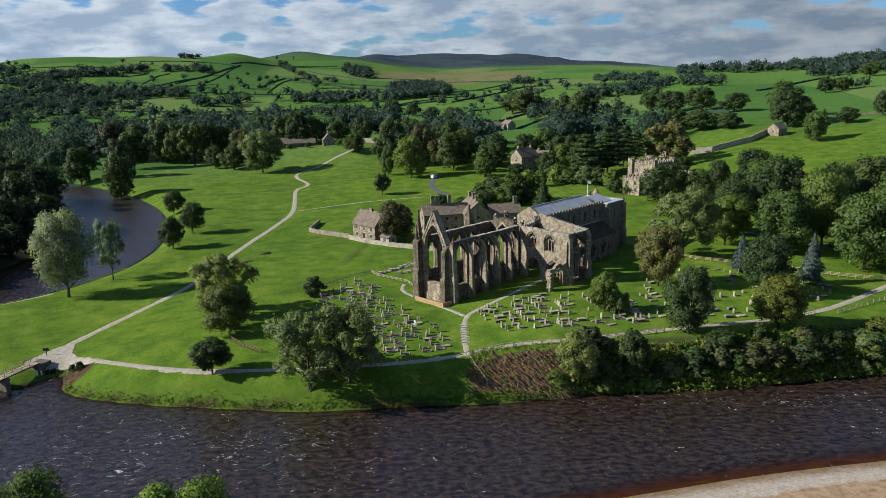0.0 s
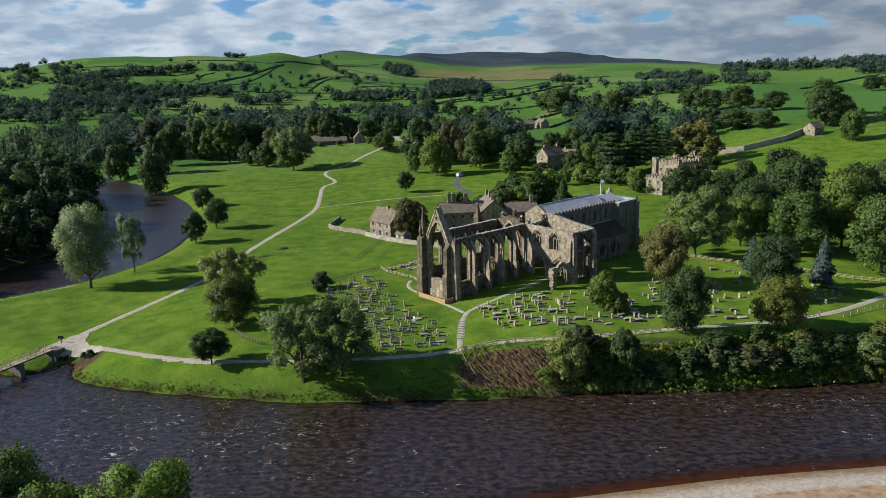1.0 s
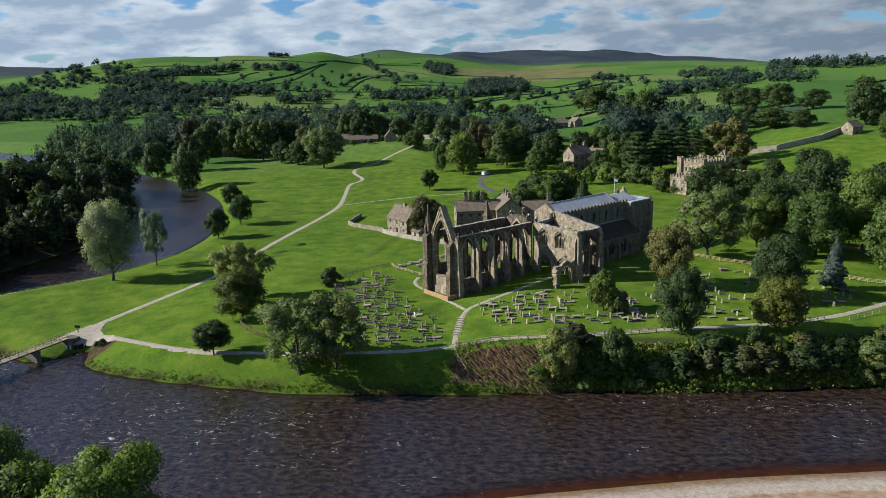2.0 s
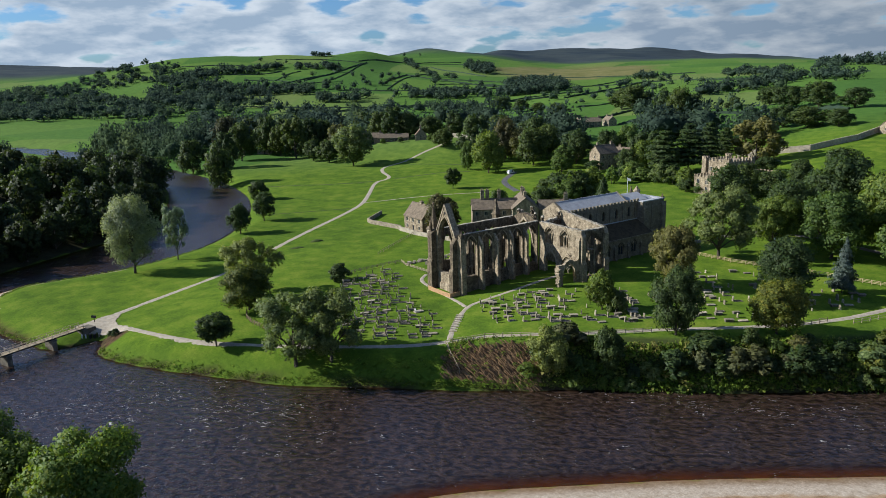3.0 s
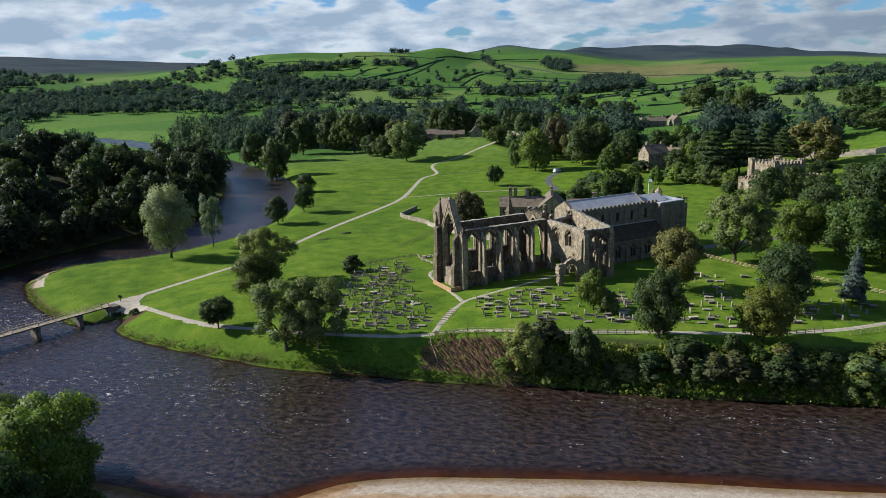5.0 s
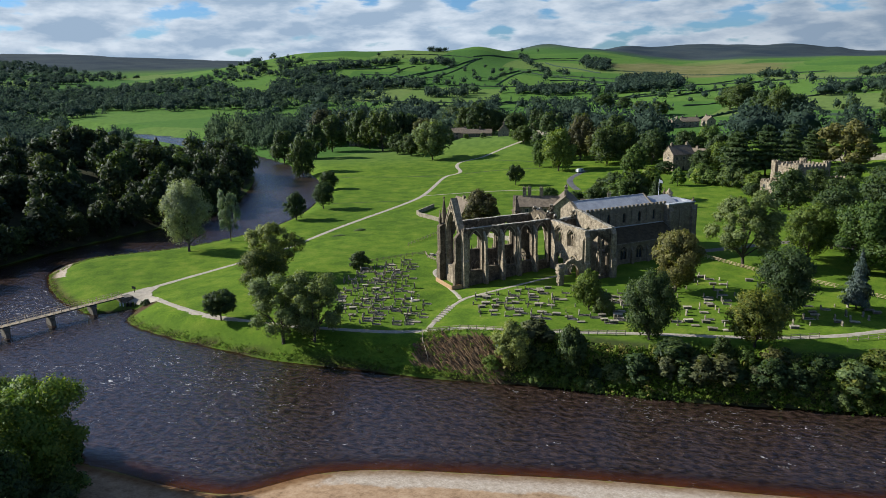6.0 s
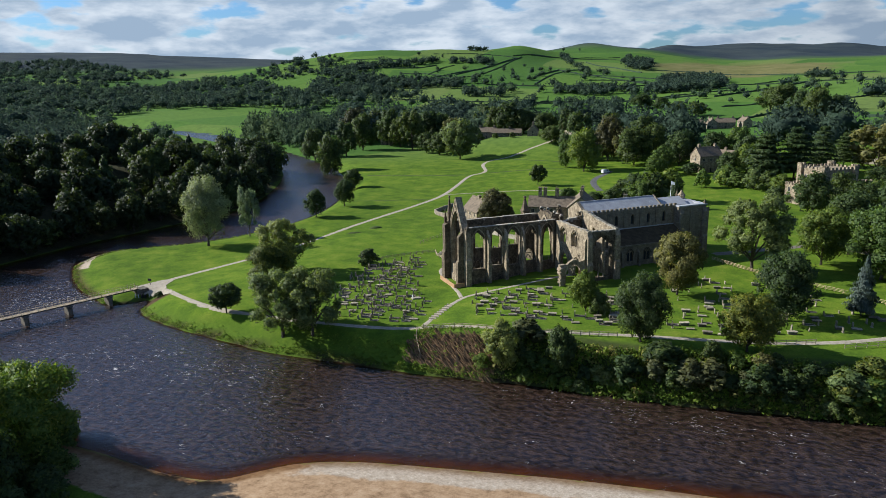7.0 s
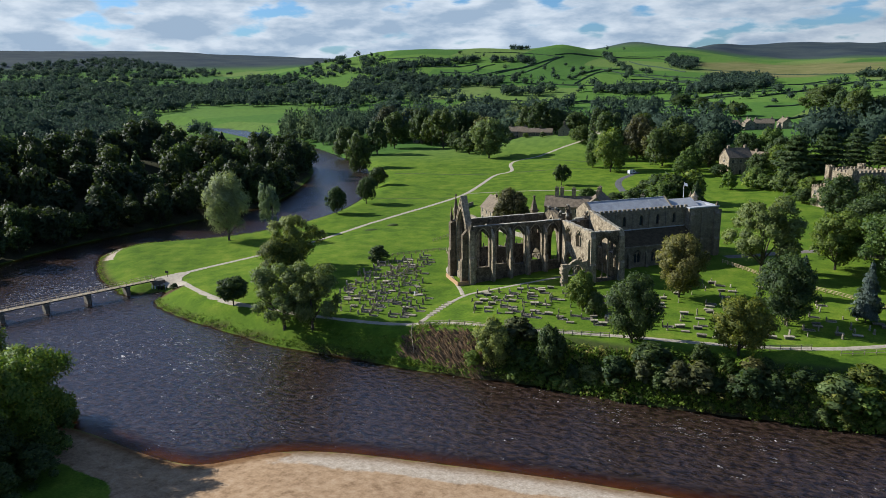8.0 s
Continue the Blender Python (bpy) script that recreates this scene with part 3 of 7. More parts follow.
def soften(nrm, pos, top):
    """Shading directions that follow the rounded masses of a crown."""
    out = pos - np.array([0, 0, top])
    out = out / (np.linalg.norm(out, axis=1, keepdims=True) + 1e-6)
    s = nrm / (np.linalg.norm(nrm, axis=1, keepdims=True) + 1e-6) + out * 0.45 + np.array([0, 0, 0.15])
    return s / (np.linalg.norm(s, axis=1, keepdims=True) + 1e-6)


def crown_points(rng, shape, n):
    """Places and facings of leaf clumps for a crown that fills about x, y in -1..1 and z in 0..1."""
    if shape == "conifer":
        z = 1 - np.sqrt(rng.uniform(0, 1, n)) * 0.97
        tier = (z * 11) % 1.0
        a = rng.uniform(0, 2 * np.pi, n)
        rad = (1 - z) ** 0.85 * (0.50 + 0.5 * (1 - tier)) * rng.uniform(0.6, 1.08, n) * (0.85 + 0.25 * np.sin(3 * a + 19 * z))
        pos = np.stack([rad * np.cos(a), rad * np.sin(a), z], 1)
        nrm = np.stack([np.cos(a), np.sin(a), 0.5 + 0 * a], 1) + rng.normal(0, 0.45, (n, 3))
        return pos, nrm, soften(nrm, pos, 0.3)
    if shape == "cedar":
        # flat shelves of foliage one above the other, each an uneven plate
        tier = rng.integers(0, 9, n)
        z = 0.10 + 0.86 * (tier + 0.5) / 9
        reach = np.array([0.80, 1.0, 0.9, 0.98, 0.8, 0.78, 0.6, 0.5, 0.28])[tier]
        a = rng.uniform(0, 2 * np.pi, n)
        rad = reach * np.sqrt(rng.uniform(0.05, 1, n)) * (0.72 + 0.28 * np.sin(3 * a + 2.1 * tier) * np.cos(2 * a + 1.3 * tier))
        pos = np.stack([rad * np.cos(a), rad * np.sin(a), z - 0.05 * rad ** 2 + rng.normal(0, 0.014, n)], 1)
        nrm = np.stack([0.5 * np.cos(a), 0.5 * np.sin(a), 1.0 + 0 * a], 1) + rng.normal(0, 0.4, (n, 3))
        return pos, nrm, soften(nrm, pos, 0.3)
    lobes = []
    count = {"round": 44, "tall": 42, "open": 40, "weep": 20, "shrub": 24, "low": 14}[shape]
    for k in range(count):
        a = 2.399963 * k + rng.uniform(-0.5, 0.5)
        zz = (k + 0.5) / count
        prof = {"round": math.sin(math.pi * min(0.97, 0.10 + 0.86 * zz)) ** 0.6, "tall": math.sin(math.pi * min(0.97, 0.12 + 0.80 * zz)) ** 0.75,
                "open": math.sin(math.pi * (0.15 + 0.75 * zz)) ** 0.6, "weep": math.sin(math.pi * (0.25 + 0.65 * zz)) ** 0.6,
                "shrub": math.cos(0.5 * math.pi * zz * 0.85), "low": math.cos(0.5 * math.pi * zz * 0.9)}[shape]
        rr = prof * rng.uniform(0.40, 0.86)
        lobes.append((rr * math.cos(a), rr * math.sin(a), 0.10 + 0.80 * zz + rng.uniform(-0.05, 0.05), rng.uniform(0.12, 0.31) * (0.78 if shape == "open" else 1)))
    lobes.append((0, 0, 0.55, 0.22 if shape == "open" else 0.5))
    lobes = np.array(lobes)
    pick = rng.choice(len(lobes), n, p=lobes[:, 3] ** 2 / (lobes[:, 3] ** 2).sum())
    d = rng.normal(size=(n, 3))
    d /= np.linalg.norm(d, axis=1, keepdims=True)
    d[:, 2] = np.where(rng.uniform(size=n) < 0.6, np.abs(d[:, 2]), d[:, 2])
    rad = lobes[pick, 3] * rng.uniform(0.42, 1.12, n) ** 0.7
    pos = lobes[pick, :3] + d * rad[:, None] * np.array([1.0, 1.0, 0.62])
    pos += d * (0.05 * np.sin(17 * d[:, :1] + 3 * pick[:, None]) * np.cos(13 * d[:, 1:2]))
    if shape == "weep":
        pos[:, 2] -= 0.35 * np.hypot(pos[:, 0], pos[:, 1]) ** 2 * rng.uniform(0, 1, n)
    pos[:, 2] = np.maximum(pos[:, 2], 0.0)
    nrm = d + rng.normal(0, 0.55, (n, 3))
    return pos, nrm, soften(d * 0.40 + nrm * 0.60, pos, 0.45)


PROTO = {}


def tree_proto(leaf, shape, n, size, trunk, variant):
    """A tree of height 1: crown radius 0.5 and the bare trunk's share of the height."""
    if n > 1400:
        n, size = int(n * 4.0), size * 0.55
    elif n == 1300:
        n, size = 1850, size * 0.84
    key = (leaf, shape, n, size, trunk, variant)
    if key in PROTO:
        return PROTO[key]
    rng = np.random.default_rng(97 * variant + 13 * len(shape) + n)
    pos, nrm, soft = crown_points(rng, shape, n)
    pos = pos * np.array([0.5, 0.5, 1 - trunk]) + np.array([0, 0, trunk])
    crown = cards_mesh("crown", leaf_cards(rng, pos, nrm, size), LEAF[leaf], soft)
    bm = bmesh.new()
    R = random.Random(variant)
    top = trunk + (1 - trunk) * (0.9 if shape in ("conifer", "cedar") else 0.5)
    lean = R.uniform(-0.03, 0.03)
    tube(bm, [(0, 0, -0.04), (0, 0, 0.02), (lean * .4, 0, trunk), (lean, 0.01, top)], [0.034, 0.023, 0.017, 0.006], 7)
    if shape not in ("conifer", "cedar", "shrub", "low"):
        for k in range(6):
            a = k * 1.2 + R.uniform(-0.3, 0.3)
            h0 = trunk * R.uniform(0.75, 1.25)
            e = (0.30 * math.cos(a), 0.30 * math.sin(a), min(0.9, h0 + R.uniform(0.15, 0.45)))
            tube(bm, [(lean * .4, 0, h0), (e[0] * 0.45, e[1] * 0.45, h0 + (e[2] - h0) * 0.62), e], [0.012, 0.008, 0.003], 5)
            f = (e[0] * 0.9 + 0.09 * math.sin(a), e[1] * 0.9 - 0.09 * math.cos(a), min(0.94, e[2] + 0.12))
            tube(bm, [(e[0] * 0.45, e[1] * 0.45, h0 + (e[2] - h0) * 0.62), f], [0.006, 0.002], 4)
    me = bpy.data.meshes.new("trunk")
    bm.to_mesh(me)
    bm.free()
    me.materials.append(BARK)
    PROTO[key] = (crown, me)
    return PROTO[key]


def tree(x, y, h, w, leaf, shape, label, name="tree", n=3600, size=0.035, trunk=0.16, variant=0, group="", z=None, category="tree"):
    crown, trunk_me = tree_proto(leaf, shape, n, size, trunk, variant)
    zz = gz(x, y) if z is None else z
    root = empty(name, Matrix.Translation((x, y, zz)) @ Matrix.Rotation(1.9 * x + 0.7 * y, 4, "Z") @ Matrix.Diagonal((w, w, h, 1)), label, category, group)
    for nm, me in (("crown", crown), ("trunk", trunk_me)):
        o = new(nm, me)
        o.parent = root
    return root

# ---- trees near the river and the priory ----
def near_trees():
    T = tree
    T(-108.8, 193.5, 24.5, 20, "pale", "round", "tall pale grey-green willow on the river bank", variant=1, n=6000, size=0.022, trunk=0.12)
    T(-103.5, 210, 19, 10, "pale", "open", "slim open grey-green tree beside the river", variant=2, n=2200, size=0.03, trunk=0.2)
    T(-47.5, 131.5, 7.2, 8.6, "dark", "round", "small dark rounded oak beside the gravel path", variant=3, n=3000, size=0.05, trunk=0.22)
    T(-27.0, 126.6, 16.0, 19.0, "sage", "open", "large spreading tree with open crown on the river bank", variant=4, n=4300, size=0.026, trunk=0.14)
    T(-19.5, 127.6, 15.5, 17, "sage", "open", "spreading tree with open crown on the river bank", variant=5, n=3600, size=0.028, trunk=0.14)
    T(-50.6, 154.5, 12.0, 14.5, "yellow", "round", "dense dark tree with yellowing leaves on the lawn", variant=6, n=4500, size=0.032, trunk=0.06)
    T(-55.5, 167, 16, 17, "sage", "open", "tall light green tree behind a yellowing one", variant=7, n=4500, size=0.028, trunk=0.12)
    T(-36, 182, 4.6, 8.5, "dark", "shrub", "round dark bush beside the churchyard fence", "bush", variant=1, n=1500, size=0.06, trunk=0.02, category="bush")
    T(-127, 324, 11, 12, "dark", "round", "dark round tree on the river bank", variant=2, n=1800, size=0.045)
    T(-100, 272, 12, 11.5, "dark", "round", "dark round tree on the river bank", variant=3, n=1800, size=0.045)
    T(-98.5, 247, 11, 11, "dark", "round", "dark round tree on the river bank", variant=4, n=1800, size=0.045, trunk=0.08)
    T(-31.4, 347, 10.5, 9.8, "dark", "round", "lone round tree on the open meadow", variant=5, n=2200, size=0.045)
    T(-18.2, 247, 13.5, 16, "copper", "round", "dark copper tree behind the stone cottage", variant=6, n=3600, size=0.036, trunk=0.08)
    T(36.3, 155.3, 9.6, 8, "green", "round", "rounded tree among the gravestones", variant=7, n=3200, size=0.04, trunk=0.08)
    T(39.6, 154, 5.5, 5.5, "sage", "weep", "small weeping tree among the gravestones", variant=1, n=1800, size=0.05, trunk=0.05)
    T(54.3, 174.5, 15.5, 13.5, "brown", "tall", "brownish full-leaved tree in the churchyard", variant=2, n=5000, size=0.032, trunk=0.10)
    T(50.8, 140.5, 14.6, 11.6, "dark", "round", "tall dark green tree at the churchyard edge", variant=3, n=5200, size=0.030, trunk=0.05)
    T(70.5, 204, 20.5, 22, "sage", "open", "large green tree with light limbs beyond the church", variant=4, n=6000, size=0.026, trunk=0.14)
    T(77.9, 164.7, 14.5, 14.3, "dark", "round", "dense dark green tree in the churchyard", variant=5, n=5000, size=0.030, trunk=0.10)
    T(93.1, 173.5, 14, 7.5, "blue", "conifer", "blue-grey spruce in the churchyard", variant=6, n=2600, size=0.05, trunk=0.08)
    T(80.6, 186.5, 10.5, 6.5, "blue", "conifer", "small blue-grey spruce in the churchyard", variant=7, n=2000, size=0.06, trunk=0.08)
    T(70.6, 142.5, 11.2, 12.2, "yellow", "round", "tree with yellowing leaves at the churchyard edge", variant=1, n=4600, size=0.034, trunk=0.10)
    for k, (x, y, h, w, leaf) in enumerate(((112, 236, 25, 24, "dark"), (127, 228, 23, 22, "dark"), (101, 206, 19, 20, "green"), (114, 186, 20, 20, "green"), (128, 196, 20, 20, "green"),
                                            (117, 214, 22, 20, "green"), (96, 232, 18, 18, "dark"), (140, 214, 22, 22, "green"), (145, 238, 24, 24, "dark"), (88, 217, 16, 16, "green"), (135, 176, 18, 18, "green"),
                                            (150, 192, 20, 20, "green"), (158, 222, 22, 22, "dark"))):
        T(x, y, h, w, leaf, "round", "large dense green tree beside the churchyard lane", variant=k % 7 + 1, n=3900, size=0.034, trunk=0.10, group="trees along the lane")
    # camera side of the river
    T(-30, 66, 18.5, 18.5, "bright", "round", "large bright green tree on the near river bank", variant=3, n=9000, size=0.022, trunk=0.12)
    T(-50, 70, 17.5, 17, "green", "round", "large green tree on the near river bank", variant=5, n=9000, size=0.022, trunk=0.12)
    T(-41, 68.5, 15, 15, "green", "round", "green tree on the near river bank", variant=6, n=4000, size=0.03, trunk=0.1)
    T(-24, 54, 15.5, 12, "dark", "round", "dark green tree on the near river bank", variant=4, n=4000, size=0.03, trunk=0.1)
    T(-43, 58, 17, 14, "dark", "round", "dark green tree on the near river bank", variant=2, n=6000, size=0.026, trunk=0.12)
    for k, (x, y, h, w, leaf) in enumerate(((-33, 72, 6.5, 9, "green"), (-26, 66, 7, 9, "green"), (-38, 77, 6, 8, "green"), (-21, 61, 5.5, 9, "dark"), (-33, 62, 8, 10, "dark"), (-18, 54, 6, 9, "dark"), (-27, 57, 10, 12, "dark"))):
        T(x, y, h, w, leaf, "shrub", "dark undergrowth bush on the near river bank", "bush", variant=k % 6 + 1, n=2200, size=0.045, trunk=0.01, group="near bank bushes", category="bush")
    # behind the church
    T(41, 292, 12, 10, "dark", "conifer", "dark conical yew behind the church", variant=1, n=2200, size=0.06, trunk=0.03)
    for k, (x, y, h, w) in enumerate(((28, 300, 10, 14), (16, 296, 8, 11), (34, 312, 9, 12), (8, 300, 6, 9), (-2, 292, 9, 10), (22, 316, 11, 12))):
        T(x, y, h, w, "dark" if k % 2 else "green", "round", "dense garden tree behind the church", variant=k + 1, n=1600, size=0.05, trunk=0.04, group="garden trees")
    for k, (x, y, h, w) in enumerate(((90, 295, 15.2, 16.5), (106, 294, 12, 15), (112, 306, 11, 13), (124, 318, 13, 14), (78, 322, 6, 9), (134, 300, 15, 16), (142, 326, 16, 17), (120, 284, 13, 15), (84, 318, 5, 8), (101, 312, 13, 13))):
        T(x, y, h, w, ("dark", "dark", "green")[k % 3], "round", "garden tree in front of the castellated hall", variant=k % 7 + 1, n=1500, size=0.048, trunk=0.06, group="hall garden trees")


near_trees()


# openings in the woods that leave houses and walls in view
OPEN_AT = ((45, 398), (54, 406), (28, 626), (43, 637), (55, 640), (-82, 509), (-104, 511), (-63, 520), (200, 428), (140, 408), (165, 408), (178, 413), (98, 328), (110, 330))


def blocked(x, y, wide=9.0, deep=55.0):
    for hx, hy in OPEN_AT:
        ux, uy = 70 - hx, -hy
        k = math.hypot(ux, uy)
        ux, uy = ux / k, uy / k
        s = (x - hx) * ux + (y - hy) * uy
        if -9 < s < deep and abs((x - hx) * uy - (y - hy) * ux) < wide:
            return True
    return False


def wood(poly, spacing, seed, h0, h1, label, group, leaves=("dark", "green"), n=1300, size=0.052, shape="round", jitter=0.45):
    """Scatters separate trees over a stretch of the plan."""
    R = random.Random(seed)
    xs, ys = [p[0] for p in poly], [p[1] for p in poly]
    y = min(ys)
    row = 0
    while y < max(ys):
        x = min(xs) + (row % 2) * spacing / 2
        while x < max(xs):
            px, py = x + R.uniform(-jitter, jitter) * spacing, y + R.uniform(-jitter, jitter) * spacing
            if inside(np.array([px]), np.array([py]), poly)[0] and not inside(np.array([px]), np.array([py]), BANK_R + BANK_L)[0] and not blocked(px, py):
                h = R.uniform(h0, h1) * (0.7 if R.random() < 0.15 else 1.0)
                kind = "conifer" if R.random() < 0.08 else shape if R.random() < 0.7 else "tall"
                tree(px, py, h, h * R.uniform(0.72, 1.12), R.choice(leaves), kind, label, n=n, size=size, trunk=0.05, variant=R.randint(1, 6), group=group)
            x += spacing
        y += spacing * 0.87
        row += 1


# this wood's cloud shade is painted: its leaves are mostly the darkened ones
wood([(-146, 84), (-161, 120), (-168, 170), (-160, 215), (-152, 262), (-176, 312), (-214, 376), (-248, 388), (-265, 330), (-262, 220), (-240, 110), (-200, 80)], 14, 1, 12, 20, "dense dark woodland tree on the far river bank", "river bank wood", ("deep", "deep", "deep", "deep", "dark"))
def traced(rows, label, group):
    """Large single trees at their own places: x, y, height, width, leaf and, for some, the crown's kind."""
    for k, (x, y, h, w, leaf, *kind) in enumerate(rows):
        shape = kind[0] if kind else ("round", "round", "open", "round", "tall")[k % 5]
        tree(x, y, h * 0.90, w * 1.15, leaf, shape, label, n=1500, size=0.050, trunk=0.07, variant=k % 7 + 1, group=group)


traced([(-178, 382, 28.6, 16.1, "dark"), (-228, 439, 24.6, 18.7, "dark"), (-206, 447, 26.4, 17.4, "dark"), (-214, 485, 30.1, 21.3, "dark"), (-247, 531, 33, 25.4, "copper"), (-207, 518, 32.5, 22.3, "dark"),
        (-194, 510, 26.8, 17.2, "dark"), (-175, 494, 33, 21.8, "dark"), (-155, 476, 15.8, 13.3, "dark"), (-174, 522, 29.7, 20.5, "dark"), (-139, 465, 16.6, 17, "dark"), (-116, 448, 29.6, 24.6, "sage"),
        (-143, 500, 25.9, 19.8, "brown"), (-165, 529, 28.9, 19.3, "dark"), (-239, 554, 28.6, 20, "dark"), (-206, 549, 27.7, 21.4, "dark")],
       "tall dark tree in the belt behind the meadow", "meadow belt")
traced([(-156, 610, 28.4, 28.4, "dark"), (-123, 540, 23.7, 19.1, "dark"), (-108, 526, 26.5, 19.9, "dark"), (-96, 528, 20.3, 17.6, "dark"), (-89, 531, 15.9, 17.7, "dark"), (-61, 481, 13.5, 14.3, "dark"),
        (-78, 526, 17.4, 17.4, "dark"), (-59, 517, 19.6, 15.3, "dark")],
       "tall dark tree round the village cottages", "village trees")
traced([(-33, 408, 17.2, 8.8, "green"), (-19, 395, 24.4, 18.2, "green"), (-33, 441, 31.6, 22.5, "dark"), (-14, 437, 29, 20, "copper"), (-5, 434, 22.3, 14.9, "brown"), (5, 416, 23.7, 20.4, "dark"),
        (12, 440, 24, 17.2, "dark"), (23, 400, 14, 14, "green"), (4, 456, 25.5, 16.4, "dark"), (-24, 495, 25.1, 19.4, "dark"), (-2, 491, 21.5, 17.6, "dark")],
       "large mixed tree in the wood behind the priory", "priory wood")
traced([(57, 388, 12.5, 12.5, "dark"), (65, 389, 15.9, 13.3, "green"), (73, 404, 19.1, 13.8, "dark"), (73, 366, 26.1, 21, "dark", "cedar"), (86, 372, 28.1, 21.4, "dark", "cedar"), (98, 387, 26.1, 16.5, "dark", "cedar"),
        (109, 403, 20.3, 13.3, "dark", "cedar"), (122, 387, 25.7, 27.6, "brown"), (101, 343, 9.4, 15.4, "copper"), (110, 329, 8.2, 9.9, "dark"), 
        (58, 360, 9.7, 11.8, "green"), (120, 359, 9, 12, "dark"), (30, 413, 17, 14, "dark"), (30, 426, 21, 17, "dark"), (66, 408, 18, 15, "dark"), (60, 424, 21, 16, "green"),
        (48, 420, 19, 15, "dark"), (22, 384, 11, 12, "green"), (39, 385, 7, 9, "dark")],
       "large garden tree near the castellated hall", "hall garden trees")
traced([(96, 562, 31.9, 23.7, "dark"), (104, 546, 32.9, 19.5, "dark"), (113, 555, 27.1, 19.9, "dark"), (88, 787, 28.6, 34.9, "dark"), (78, 812, 24.9, 27.5, "dark"), (165, 507, 16, 19.4, "dark"),
        (173, 482, 15.4, 22.6, "dark"), (203, 698, 18.5, 18.5, "dark"), (-66, 918, 19.3, 26.8, "dark"), (-38, 877, 16.3, 19.8, "dark"), (-14, 823, 13.9, 21.3, "dark"), (10, 772, 16.2, 23.7, "dark"),
        (169, 713, 5.8, 7, "dark"), (177, 720, 10.6, 10.6, "dark")],
       "dark broad field tree beyond the hall", "field trees")
traced([(208, 399, 18.1, 14.5, "green"), (233, 469, 16.8, 16.8, "dark"), (217, 451, 26.1, 24.1, "dark"), (232, 491, 27, 21.8, "dark"), (225, 556, 15.9, 22.1, "dark"), (214, 598, 21.9, 25.5, "dark"),
        (202, 635, 21.4, 26.7, "dark"), (204, 719, 16.2, 18, "dark"), (249, 442, 10.2, 13.9, "dark"), (186, 467, 11.3, 16.2, "dark"), (277, 453, 17.1, 12.8, "dark"), (477, 810, 17.3, 22.6, "dark"),
        (348, 657, 14.9, 17.9, "dark"), (371, 672, 13.5, 14.8, "dark")],
       "broad field tree on the rising pasture", "field trees")
for k, (x, y, h, w, leaf) in enumerate(((56, 357, 7, 8.8, "bright"), (62, 352, 6.9, 9.8, "green"), (69, 347, 9.1, 8.6, "sage"), (75, 343, 8.5, 9.6, "dark"), (53, 371, 7.9, 6.7, "dark"),
              (80, 336, 8.3, 10, "green"), (99, 262, 7.6, 7.6, "copper"), (23, 312, 10.2, 12.8, "dark"), (31, 304, 12.5, 11.5, "dark"), (37, 309, 13.2, 11.2, "green"),
              (47, 349, 8.6, 7.4, "bright"), (16, 317, 8.3, 11.4, "dark"))):
    tree(x, y, h, w * 1.2, leaf, "conifer" if k == 4 else "shrub" if h < 9 else "round", "clipped garden shrub on the lawn edge behind the church" if h < 9 else "dense garden tree behind the church", "shrub" if h < 9 else "tree",
         n=1300, size=0.06, trunk=0.02, variant=k % 6 + 1, group="garden shrubs" if h < 9 else "garden trees", category="bush" if h < 9 else "tree")
for k, (x, y, h, w) in enumerate(((-121, 499, 5, 8), (-110, 501, 3.5, 6), (-96, 500, 4, 6), (-74, 500, 4.5, 7))):
    tree(x, y, h, w, ("dark", "green")[k % 2], "shrub", "low bush below the village cottages", "bush", n=1300, size=0.06, trunk=0.01, variant=k + 1, group="village bushes", category="bush")
R_row = random.Random(8)
for (ax, ay), (bx, by) in zip(BANK_L, BANK_L[1:]):
    # a row of trees that hang over the water along the wooded bank
    if -180 < ax < -132 and 80 < ay < 340:
        k = max(1, round(math.hypot(bx - ax, by - ay) / 9.0))
        for i in range(k):
            h = R_row.uniform(9, 15)
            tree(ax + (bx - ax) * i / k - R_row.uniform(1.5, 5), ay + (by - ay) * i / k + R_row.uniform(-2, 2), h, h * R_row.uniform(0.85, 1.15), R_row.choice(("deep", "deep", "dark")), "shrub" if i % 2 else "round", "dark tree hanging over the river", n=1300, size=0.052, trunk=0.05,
                 variant=R_row.randint(1, 6), group="river bank wood")


